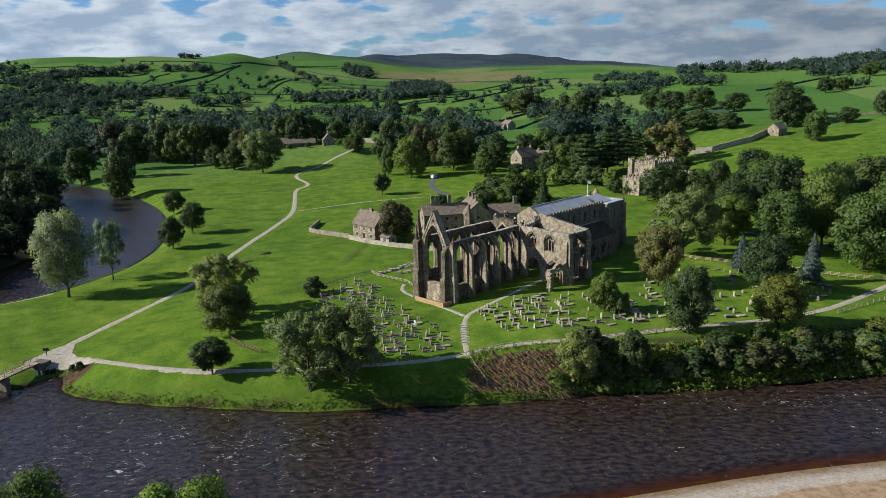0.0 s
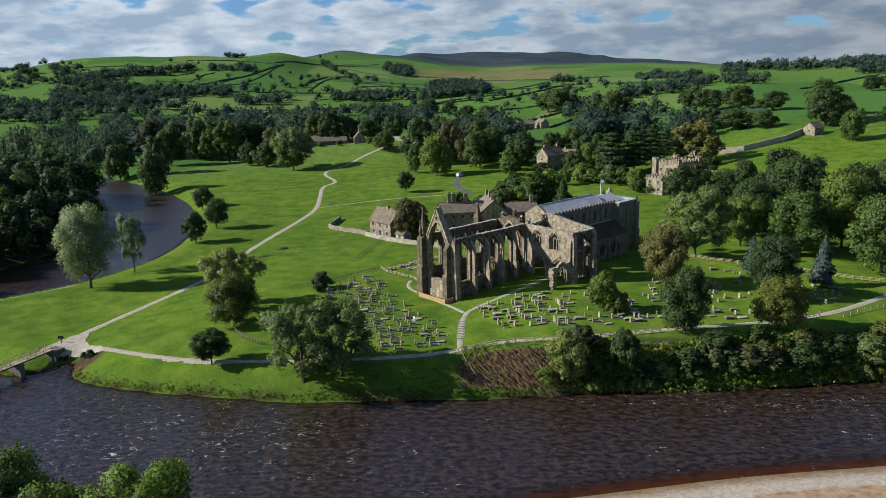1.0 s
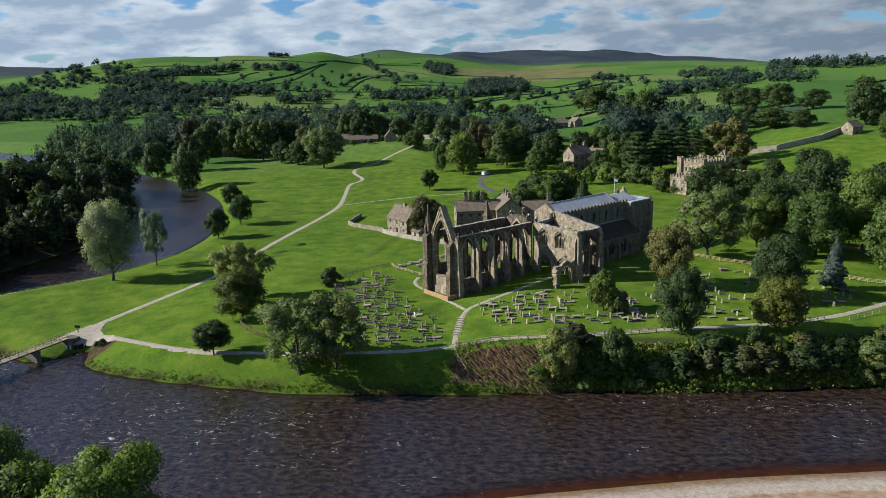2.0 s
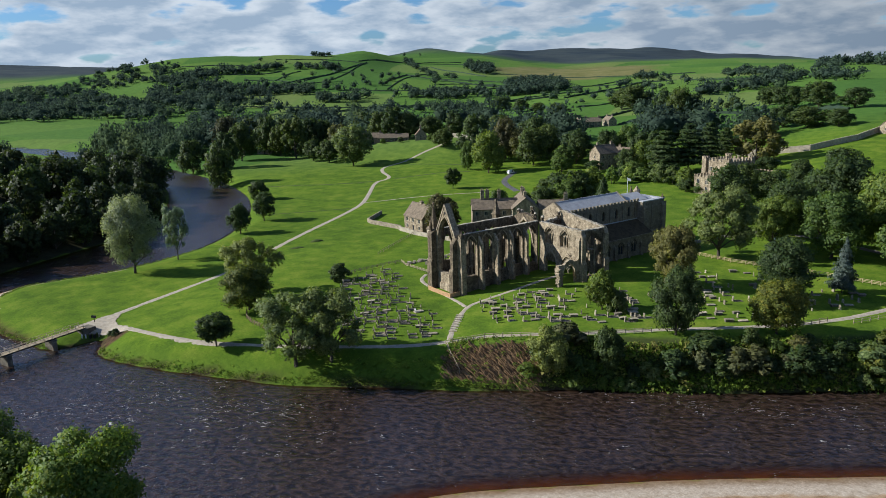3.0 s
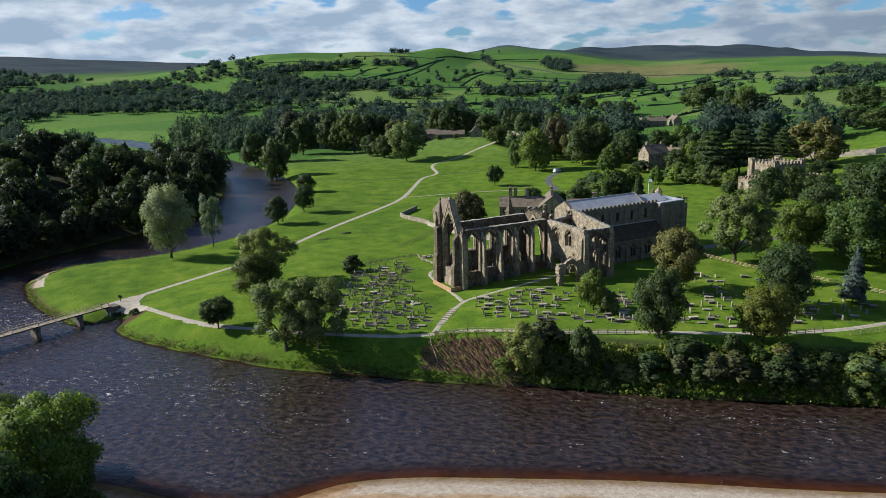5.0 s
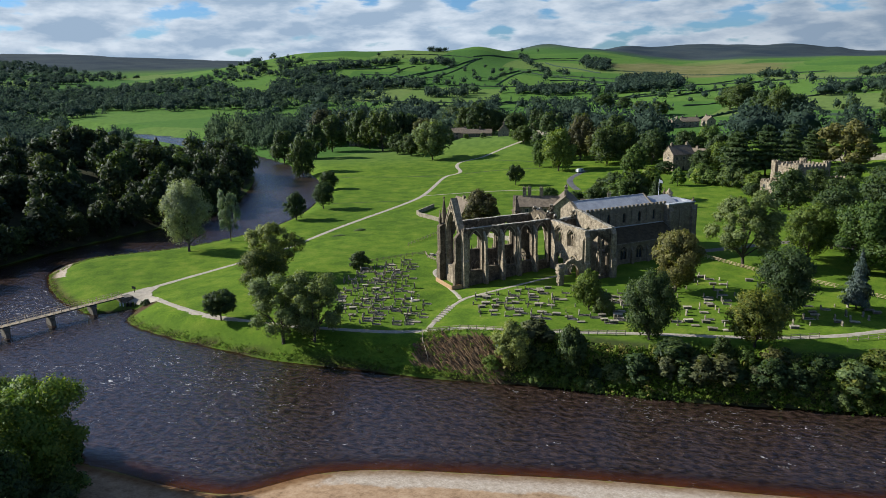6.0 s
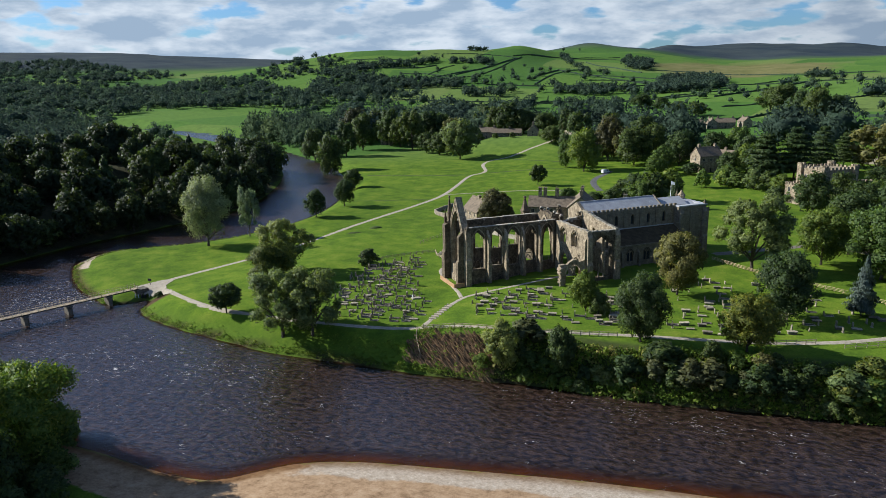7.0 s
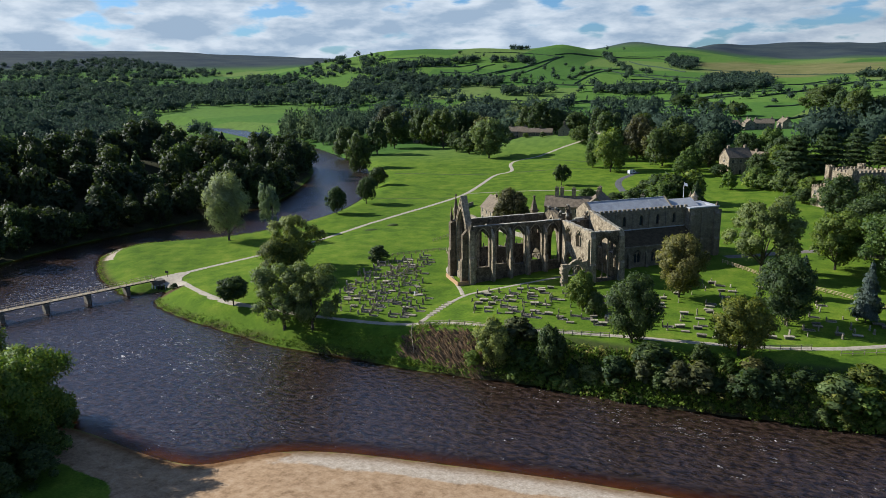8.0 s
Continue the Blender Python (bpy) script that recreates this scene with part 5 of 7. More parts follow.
def buttress(parent, u0, u1, y0, y1, z0, z1, way, mat, cap=1.2, name="buttress"):
    """A stepped buttress; way: which side it projects to ('-u', '-y' or '+y')."""
    bm = bmesh.new()
    mid = z0 + (z1 - z0) * 0.52
    k = 0.35
    box(bm, u0 - 0.08, u1 + 0.08, y0 - 0.08, y1 + 0.08, z0, z0 + 1.3)
    box(bm, u0, u1, y0, y1, z0 + 1.3, mid)
    if way == "-u":
        box(bm, u0 + k, u1, y0 + 0.1, y1 - 0.1, mid, z1)
        prism(bm, [(u0 + k, z1), (u1, z1), (u1, z1 + cap)], y0 + 0.1, y1 - 0.1, "v")
        prism(bm, [(u0, mid), (u0 + k, mid), (u0 + k, mid + 0.6)], y0, y1, "v")
    elif way == "-y":
        box(bm, u0 + 0.1, u1 - 0.1, y0 + k, y1, mid, z1)
        prism(bm, [(y0 + k, z1), (y1, z1), (y1, z1 + cap)], u0 + 0.1, u1 - 0.1, "u")
        prism(bm, [(y0, mid), (y0 + k, mid), (y0 + k, mid + 0.6)], u0, u1, "u")
    else:
        box(bm, u0 + 0.1, u1 - 0.1, y0, y1 - k, mid, z1)
        prism(bm, [(y1 - k, z1), (y0, z1), (y0, z1 + cap)], u0 + 0.1, u1 - 0.1, "u")
    return part(name, bm, mat, parent)


def pinnacle(parent, u, y, z0, z1, r):
    bm = bmesh.new()
    box(bm, u - r, u + r, y - r, y + r, z0, z0 + (z1 - z0) * 0.35)
    box(bm, u - r * 1.25, u + r * 1.25, y - r * 1.25, y + r * 1.25, z0 + (z1 - z0) * 0.35, z0 + (z1 - z0) * 0.40)
    box(bm, u - r * 0.95, u + r * 0.95, y - r * 0.95, y + r * 0.95, z0 + (z1 - z0) * 0.40, z1 - 0.4, r * 0.82)
    box(bm, u - r * 0.4, u + r * 0.4, y - r * 0.4, y + r * 0.4, z1 - 0.5, z1, 0.03)
    return part("pinnacle", bm, ASHLAR, parent)


def tracery(parent, c, hw, sill, spring, apex, at, axis, lights=3, t=0.12):
    """Stone mullions and crossing bars in a window head."""
    bm = bmesh.new()

    def bar(p, q):
        d = Vector((q[0] - p[0], q[1] - p[1]))
        if d.length < 0.05:
            return
        n = Vector((-d.y, d.x)).normalized() * t
        prism(bm, [(p[0] + n.x, p[1] + n.y), (q[0] + n.x, q[1] + n.y), (q[0] - n.x, q[1] - n.y), (p[0] - n.x, p[1] - n.y)], at - t, at + t, axis)
    step = 2 * hw / lights
    for k in range(1, lights):
        s = c - hw + step * k
        bar((s, sill), (s, spring))
    for k in range(lights):
        pts = arch_pts(c - hw + step * (k + 0.5), step / 2, spring - 0.1, spring + step * 0.75, 3)
        for p, q in zip(pts, pts[1:]):
            bar(p, q)
    for s in (-1, 1):
        bar((c + s * hw * 0.35, spring + step * 0.4), (c - s * hw * 0.30, spring + (apex - spring) * 0.72))
    bar((c, spring + step * 0.5), (c, apex - 0.1))
    return part("tracery", bm, ASHLAR_PALE, parent)


def build_church():
    root = empty("priory_church", CH_M, "large ruined stone priory church with a lead-roofed nave", "church")
    zb = 4.6                                     # footings lie in the ground
    # east front with its great empty window
    bm = bmesh.new()
    c, hw, sill, spring, apex = 6.5, 3.6, 10.2, 19.0, 25.8
    box(bm, 0, 1.5, 0.9, 12.1, zb, sill)
    box(bm, -0.25, 0, 3.3, 9.7, zb, 7.4)
    box(bm, 0, 1.5, 0.9, c - hw, sill, spring)
    box(bm, 0, 1.5, c + hw, 12.1, sill, spring)
    prism(bm, arch_pts(c, hw, spring, apex, 9) + [(12.1, spring), (12.1, 20.3), (11.1, 20.5), (c + 0.35, 28.5), (c - 0.35, 28.5), (1.9, 20.5), (0.9, 20.3), (0.9, spring)], 0, 1.5, "u")
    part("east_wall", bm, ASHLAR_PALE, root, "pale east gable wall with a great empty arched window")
    for k, (inset, thick) in enumerate(((0.0, 0.28), (0.30, 0.24))):
        bm = bmesh.new()
        pts = [(c - hw + inset, sill)] + arch_pts(c, hw - inset, spring, apex - inset * 1.4, 9) + [(c + hw - inset, sill)]
        inn = [(c - hw + inset + thick, sill)] + arch_pts(c, hw - inset - thick, spring, apex - (inset + thick) * 1.4, 9) + [(c + hw - inset - thick, sill)]
        for i in range(len(pts) - 1):
            prism(bm, [pts[i], pts[i + 1], inn[i + 1], inn[i]], -0.12 + 0.45 * k, 0.35 + 0.4 * k, "u")
        part("arch_moulding", bm, ASHLAR_PALE, root)
    bm = bmesh.new()                             # gable coping
    for s in (-1, 1):
        a, b = (c + s * 4.75, 20.3), (c + s * 0.1, 28.9)
        prism(bm, [a, b, (b[0], b[1] - 0.75), (a[0] - s * 0.42, a[1])] if s > 0 else [b, a, (a[0] - s * 0.42, a[1]), (b[0], b[1] - 0.75)], -0.15, 1.65, "u")
    part("gable_coping", bm, ASHLAR_PALE, root)
    bm = bmesh.new()                             # small niche near the gable's top; a dark plate paints its shaded recess
    prism(bm, arch_pts(c, 0.42, 26.1, 26.9, 4), -0.03, 0.05, "u")
    part("gable_niche", bm, DARK, root)
    bm = bmesh.new()
    for s in (-1, 1):
        box(bm, -0.1, 0.12, c + s * 0.52 - 0.08, c + s * 0.52 + 0.08, 25.5, 26.3)
    part("niche_shaft", bm, ASHLAR_PALE, root)
    buttress(root, -1.9, 0.0, 10.6, 12.7, zb, 20.6, "-u", ASHLAR, 1.0)
    buttress(root, -1.8, 0.0, 1.2, 2.7, zb, 19.0, "-u", ASHLAR, 1.6)
    buttress(root, 0.0, 1.5, -0.5, 0.9, zb, 20.6, "-y", ASHLAR_PALE, 1.0)
    buttress(root, 0.0, 1.5, 12.1, 13.4, zb, 20.6, "+y", ASHLAR, 1.0)
    pinnacle(root, 0.6, 12.5, 20.6, 28.4, 0.55)
    pinnacle(root, -1.0, 11.7, 21.2, 25.0, 0.32)
    pinnacle(root, 0.75, 0.35, 20.8, 22.6, 0.42)
    # choir walls in five bays
    bays = [1.5 + 5.15 * (k + 0.5) for k in range(5)]
    for side, (a, b) in enumerate(((0.8, 1.9), (11.0, 12.1))):
        bm = bmesh.new()
        holes = [(u, 1.96 + 0.06 * ((k * 7) % 3 - 1), 10.0 + 0.5 * (k % 2), 17.6, 20.8) if side == 0 else (u, 1.55, 12.4 + 0.5 * (k % 2), 17.2, 19.9) for k, u in enumerate(bays)]
        if side == 1:
            holes[4] = (bays[4], 1.3, 6.4, 9.0, 11.5)
        pierced(bm, 1.5, 27.3, zb, 21.35, holes, a, b, "v")
        part("choir_wall", bm, ASHLAR, root, "tall ruined choir wall with empty pointed windows")
        ruined_top("wall_head", 1.5, 27.3, a, b, 21.35, "v", root, 5 + side, 0.16)
        bm = bmesh.new()
        y0, y1 = (a - 0.14, a + 0.02) if side == 0 else (b - 0.02, b + 0.14)
        for u0, u1 in [(1.55 + 5.15 * k + 0.42, 1.45 + 5.15 * (k + 1) - 0.42) for k in range(5)]:
            prism(bm, [(u0, 9.5), (u1, 9.5), (u1, 9.72), (u0, 9.72)], y0, y1, "v")
            prism(bm, [(u0, 21.0), (u1, 21.0), (u1, 21.16), (u0, 21.16)], y0, y1, "v")
        part("string_course_wall", bm, ASHLAR, root)
        for u in [1.5 + 5.15 * k for k in range(1, 5)]:
            if side == 0:
                buttress(root, u - 0.40, u + 0.40, -1.10, 0.8, zb, 18.6, "-y", ASHLAR_PALE, 1.8)
            else:
                buttress(root, u - 0.48, u + 0.48, 12.1, 13.5, zb, 17.8, "+y", ASHLAR, 1.8)
            bm = bmesh.new()                     # wall shafts inside
            yy = b if side == 0 else a
            tube(bm, [(u, yy, 7), (u, yy, 12), (u, yy, 19.5)], [0.30, 0.26, 0.24], 6)
            for q in (-0.36, 0.36):
                tube(bm, [(u + q, yy, 9), (u + q, yy, 18.5)], [0.16, 0.14], 5)
            part("wall_shaft", bm, ASHLAR_PALE, root)
        for u, hw2, si, sp, ap in holes:
            if si > 8:
                bm = bmesh.new()                 # splayed jambs and broken tracery stubs
                y0, y1 = (a - 0.06, a + 0.35) if side == 0 else (b - 0.35, b + 0.06)
                pts, inn = arch_pts(u, hw2 + 0.22, sp, ap + 0.3, 6), arch_pts(u, hw2 - 0.05, sp, ap - 0.08, 6)
                for i in range(len(pts) - 1):
                    prism(bm, [pts[i], pts[i + 1], inn[i + 1], inn[i]], y0, y1, "v")
                for s in (-1, 1):
                    box(bm, u + s * (hw2 + 0.10) - 0.20, u + s * (hw2 + 0.10) + 0.20, y0 - (0.16 if side == 0 else 0), y1 + (0.16 if side else 0), si - 0.6, sp)
                R = random.Random(int(u * 10) + side)
                for s in (-0.5, 0.5):
                    box(bm, u + s * hw2 - 0.09, u + s * hw2 + 0.09, a + 0.5, a + 0.75, si, si + R.uniform(0.3, 1.2), 0.02)
                    box(bm, u + s * hw2 - 0.08, u + s * hw2 + 0.08, a + 0.5, a + 0.75, sp + 0.6, sp + R.uniform(1.2, 1.9), 0.01)
                part("window_jamb", bm, ASHLAR_PALE, root)
                for s in (-1, 1):                # hanging stubs of the tracery in the window's head
                    if R.random() < 0.75:
                        bm = bmesh.new()
                        e = R.uniform(0.25, 0.7)
                        prism(bm, [(u + s * hw2, sp + 0.2), (u + s * hw2 * 0.80, sp + 0.5), (u + s * hw2 * (1 - e), sp + 1.5), (u + s * hw2 * (0.85 - e), sp + 2.1 - e * 0.3), (u + s * hw2 * 0.55, sp + 2.3), (u + s * hw2 * 0.9, sp + 1.4)], a + 0.5, a + 0.8, "v")
                        part("tracery_stub", bm, ASHLAR, root)
        bm = bmesh.new()                         # blind arcade along the inner foot of the wall
        yy0, yy1 = (b, b + 0.14) if side == 0 else (a - 0.14, a)
        for k in range(17):
            pts, inn = arch_pts(2.6 + 1.45 * k, 0.66, 8.6, 9.6, 3), arch_pts(2.6 + 1.45 * k, 0.48, 8.6, 9.35, 3)
            for i in range(len(pts) - 1):
                prism(bm, [pts[i], pts[i + 1], inn[i + 1], inn[i]], yy0, yy1, "v")
            box(bm, 1.80 + 1.45 * k, 1.97 + 1.45 * k, yy0, yy1, 6.8, 8.6)
        part("blind_arcade", bm, ASHLAR_PALE, root)
    # crossing: the arch to the choir and its broken neighbours
    bm = bmesh.new()
    prism(bm, [(2.0, 7), (2.0, 21.3), (4.0, 22.3), (6.5, 22.9), (9.5, 22.4), (11.0, 21.4), (11.0, 7), (10.1, 7)] + [(p[0], p[1]) for p in arch_pts(6.5, 3.6, 15.0, 21.6, 8)][::-1] + [(2.9, 7)], 27.3, 28.5, "u")
    part("crossing_arch", bm, ASHLAR, root, "tall broken crossing arch")
    bm = bmesh.new()
    pts, inn = arch_pts(6.5, 3.75, 15.0, 21.9, 8), arch_pts(6.5, 3.3, 15.0, 21.1, 8)
    for i in range(len(pts) - 1):
        prism(bm, [pts[i], pts[i + 1], inn[i + 1], inn[i]], 27.0, 28.8, "u")
    part("arch_ring", bm, ASHLAR_PALE, root)
    bm = bmesh.new()
    pierced(bm, 28.5, 36.0, zb, 20.6, [(32.2, 2.7, zb, 13.5, 18.8)], 11.0, 12.4, "v")
    part("crossing_wall", bm, ASHLAR, root)
    ruined_top("wall_head", 28.5, 36, 11.0, 12.4, 20.6, "v", root, 21, 1.4)
    bm = bmesh.new()
    pierced(bm, 28.5, 35.6, zb, 20.8, [(32.0, 2.8, zb, 14.0, 19.4)], 0.4, 1.6, "v")
    part("crossing_wall", bm, ASHLAR, root)
    ruined_top("wall_head", 28.5, 35.6, 0.4, 1.6, 20.8, "v", root, 22, 0.9)
    R = random.Random(77)
    for u, y, z, n in ((29.0, 10.6, 20.4, 5), (31.5, 12.0, 20.6, 4), (34.8, 11.6, 20.6, 6), (29.2, 1.2, 20.8, 4), (35.0, 0.9, 20.8, 5), (27.8, 3.0, 21.6, 4), (27.8, 9.6, 21.8, 4)):
        for k in range(3 * n):
            bm = bmesh.new()
            w = R.uniform(0.16, 0.42)
            q = z + 0.17 * k * R.uniform(0.75, 1.0)
            x0, y0 = u + R.uniform(-0.45, 0.45) * (1.3 - 0.25 * k / n), y + R.uniform(-0.35, 0.35)
            box(bm, x0 - w, x0 + w, y0 - w * 0.8, y0 + w * 0.8, q - 0.15, q + R.uniform(0.18, 0.34), 0.06)
            part("broken_stone", bm, COPE if k > 3 * n - 3 else ASHLAR, root)
    # far transept: stumps and a stair turret
    bm = bmesh.new()
    pierced(bm, 12.4, 20.0, zb, 19.0, [(15.4, 1.5, 12.0, 15.5, 17.8)], 27.3, 28.4, "u")
    part("far_transept_wall", bm, ASHLAR, root)
    ruined_top("wall_head", 12.4, 20, 27.3, 28.4, 19.0, "u", root, 23, 1.6)
    pinnacle(root, 28.0, 20.0, 18.0, 25.0, 0.9)
    # near transept
    eb = [(-3.4, 1.6, 15.7, 18.2, 20.4), (-9.2, 1.6, 15.7, 18.2, 20.4)]
    bm = bmesh.new()
    pierced(bm, -15.4, 0.5, 14.6, 21.2, eb, 27.3, 28.5, "u")
    pierced(bm, -15.4, 0.5, zb, 14.6, [(-4.2, 2.5, zb, 10.2, 14.1), (-10.6, 2.5, zb, 10.2, 14.1)], 27.3, 28.5, "u")
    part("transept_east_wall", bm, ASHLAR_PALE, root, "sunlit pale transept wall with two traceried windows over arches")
    ruined_top("wall_head", -15.4, 0.5, 27.3, 28.5, 21.2, "u", root, 31)
    for cc, h2, si, sp, ap in eb:
        tracery(root, cc, h2, si, sp, ap, 27.9, "u", 3, 0.11)
        bm = bmesh.new()
        pts, inn = arch_pts(cc, h2 + 0.30, sp, ap + 0.42, 6), arch_pts(cc, h2 + 0.05, sp, ap + 0.07, 6)
        for i in range(len(pts) - 1):
            prism(bm, [pts[i], pts[i + 1], inn[i + 1], inn[i]], 27.14, 27.5, "u")
        part("hood_mould", bm, ASHLAR_PALE, root)
    for cc in (-4.2, -10.6):
        bm = bmesh.new()
        pts, inn = arch_pts(cc, 2.75, 10.2, 14.5, 7), arch_pts(cc, 2.2, 10.2, 13.6, 7)
        for i in range(len(pts) - 1):
            prism(bm, [pts[i], pts[i + 1], inn[i + 1], inn[i]], 27.1, 27.9, "u")
        for s in (-1, 1):
            tube(bm, [(27.5, cc + s * 2.45, 5.5), (27.5, cc + s * 2.45, 10.2)], [0.34, 0.30], 7)
        part("arch_ring", bm, ASHLAR_PALE, root)
    bm = bmesh.new()
    pierced(bm, 28.5, 35.6, zb, 20.9, [(32.0, 2.75, 8.6, 16.4, 20.4)], -15.4, -14.2, "v")
    part("transept_end_wall", bm, ASHLAR, root, "shaded transept end wall with a broken window")
    ruined_top("wall_head", 28.4, 36.8, -15.4, -14.2, 21.0, "v", root, 32, 0.5)
    bm = bmesh.new()
    box(bm, 32.6, 32.95, -15.0, -14.7, 8.6, 17.8, 0.03)
    box(bm, 31.0, 31.3, -15.0, -14.7, 8.6, 12.6, 0.03)
    prism(bm, [(32.6, 17.4), (32.95, 17.4), (33.9, 18.6), (33.6, 18.8)], -15.0, -14.7, "v")
    part("broken_mullion", bm, ASHLAR_PALE, root)
    bm = bmesh.new()
    pierced(bm, -15.4, 0.5, zb, 21.0, [(-11.2, 1.5, 14.2, 17.4, 19.6), (-5.4, 1.5, 14.2, 17.4, 19.6)], 35.6, 36.8, "u")
    prism(bm, [(-14.2, 21.0), (0.5, 21.0), (0.5, 23.4)], 35.6, 36.8, "u")
    part("transept_west_wall", bm, ASHLAR_PALE, root)
    ruined_top("wall_head", -15.4, 0.5, 35.6, 36.8, 21.05, "u", root, 33, 0.4, 0.155)
    buttress(root, 27.0, 28.6, -16.4, -15.4, zb, 19.6, "-y", ASHLAR_PALE, 1.2)
    buttress(root, 35.4, 37.0, -16.4, -15.4, zb, 19.6, "-y", ASHLAR_PALE, 1.2)
    buttress(root, 26.3, 27.3, -15.4, -14.0, zb, 18.6, "-u", ASHLAR_PALE, 1.2)
    # stump of the transept's aisle
    bm = bmesh.new()
    ar = arch_pts(23.5, 2.45, 9.6, 13.3, 6)
    prism(bm, [(20.4, zb), (20.4, 12.9), (20.7, 13.3), (21.6, 13.1), (22.4, 13.7), (23.4, 14.2), (24.3, 14.1), (25.2, 13.5), (26.2, 13.6), (27.3, 14.4), (27.3, zb), (25.95, zb)] + ar[::-1] + [(21.05, zb)], -15.2, -14.4, "v")
    part("aisle_end_wall", bm, ASHLAR_PALE, root, "broken aisle wall with an arched opening")
    tracery(root, 23.5, 2.4, 10.6, 10.8, 13.3, -14.8, "v", 2, 0.12)
    bm = bmesh.new()
    R = random.Random(8)
    for k in range(24):
        z0 = zb + 0.36 * k
        box(bm, 19.2 + R.uniform(-.1, .45), 20.5 + R.uniform(-.2, .35), -15.8 + R.uniform(-.1, .45), -14.2 + R.uniform(-.4, .2), z0, z0 + 0.38, R.uniform(0.02, 0.07))
    part("broken_pier", bm, ASHLAR_PALE, root, "weathered broken stone pier")
    bm = bmesh.new()
    pierced(bm, -14.0, 0.5, zb, 6.9, [], 19.4, 20.3, "u")
    part("footing_wall", bm, ASHLAR_PALE, root)
    # nave: clerestory, aisle, roofs
    bm = bmesh.new()
    cl = [(41.0 + 5.5 * k, 0.55, 18.0, 20.0, 21.0) for k in range(5)]
    pierced(bm, 36.8, 67, zb, 22.2, cl, -0.3, 0.7, "v")
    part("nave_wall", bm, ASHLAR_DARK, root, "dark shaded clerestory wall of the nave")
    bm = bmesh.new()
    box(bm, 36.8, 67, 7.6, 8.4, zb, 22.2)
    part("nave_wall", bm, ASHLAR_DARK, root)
    for cc, h2, si, sp, ap in cl:
        bm = bmesh.new()
        prism(bm, [(cc - h2, si), (cc + h2, si)] + arch_pts(cc, h2, sp, ap, 4)[::-1], 0.25, 0.35, "v")
        part("window_pane", bm, GLASS, root)
    bm = bmesh.new()
    box(bm, 36.8, 67, -0.42, -0.3, 17.1, 17.35)
    box(bm, 36.8, 67, -0.42, -0.3, 21.6, 21.85)
    for k in range(6):
        box(bm, 38.2 + 5.5 * k - 0.25, 38.2 + 5.5 * k + 0.25, -0.55, -0.3, 16.5, 21.6)
    part("string_course", bm, ASHLAR_DARK, root)
    for k in range(21):
        u = 37.2 + 1.46 * k
        bm = bmesh.new()
        box(bm, u, u + 0.8, -0.42, 0.02, 22.2, 22.82)
        box(bm, u - 0.05, u + 0.85, -0.48, 0.08, 22.82, 22.95, 0.05)
        part("merlon", bm, ASHLAR_DARK, root)
    bm = bmesh.new()                             # blocked east arch and gable of the nave
    prism(bm, [(-0.3, zb), (8.4, zb), (8.4, 22.4), (3.95, 25.1), (-0.3, 22.4)], 35.9, 36.8, "u")
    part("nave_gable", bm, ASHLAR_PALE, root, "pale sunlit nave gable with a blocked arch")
    bm = bmesh.new()
    pts, inn = arch_pts(4.1, 3.4, 15.2, 21.6, 8), arch_pts(4.1, 2.9, 15.2, 20.8, 8)
    for i in range(len(pts) - 1):
        prism(bm, [pts[i], pts[i + 1], inn[i + 1], inn[i]], 35.65, 35.95, "u")
    part("arch_ring", bm, ASHLAR_PALE, root)
    bm = bmesh.new()
    prism(bm, [(-0.15, 22.35), (3.95, 24.75), (8.2, 22.35), (8.2, 22.55), (3.95, 24.97), (-0.15, 22.55)], 36.7, 62.2, "u")
    part("nave_roof", bm, LEAD, root, "pale grey lead nave roof with raised seams")
    for k in range(32):
        u = 37.2 + 0.79 * k
        bm = bmesh.new()
        prism(bm, [(-0.1, 22.55), (3.95, 24.95), (3.95, 25.00), (-0.1, 22.60)], u, u + 0.06, "u")
        part("roof_seam", bm, LEAD, root)
    bm = bmesh.new()
    box(bm, 36.7, 62.2, 3.85, 4.05, 24.93, 25.08)
    part("ridge_roll", bm, LEAD, root)
    bm = bmesh.new()
    prism(bm, [(-0.15, 22.15), (3.95, 23.9), (8.2, 22.15), (8.2, 22.35), (3.95, 24.1), (-0.15, 22.35)], 62.2, 71.5, "u")
    part("nave_roof", bm, LEAD, root)
    bm = bmesh.new()
    box(bm, 61.9, 62.3, -0.2, 8.3, 21.9, 22.7)
    prism(bm, [(-0.2, 22.4), (3.95, 24.9), (8.3, 22.4), (8.3, 22.8), (3.95, 25.25), (-0.2, 22.8)], 62.0, 62.35, "u")
    part("roof_upstand", bm, ASHLAR_DARK, root)
    # aisle
    al = [(41.5 + 5.6 * k, 1.05, 9.0, 11.0, 12.3) for k in range(4)]
    bm = bmesh.new()
    pierced(bm, 36.8, 66, zb, 13.4, al, -6.6, -5.8, "v")
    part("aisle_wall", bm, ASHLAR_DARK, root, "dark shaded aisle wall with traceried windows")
    for cc, h2, si, sp, ap in al:
        bm = bmesh.new()
        prism(bm, [(cc - h2, si), (cc + h2, si)] + arch_pts(cc, h2, sp, ap, 5)[::-1], -6.2, -6.1, "v")
        part("window_pane", bm, GLASS, root)
        tracery(root, cc, h2, si, sp, ap, -6.35, "v", 2, 0.07)
        bm = bmesh.new()
        pts, inn = arch_pts(cc, h2 + 0.3, sp, ap + 0.4, 5), arch_pts(cc, h2 + 0.05, sp, ap + 0.07, 5)
        for i in range(len(pts) - 1):
            prism(bm, [pts[i], pts[i + 1], inn[i + 1], inn[i]], -6.75, -6.55, "v")
        part("hood_mould", bm, ASHLAR, root)
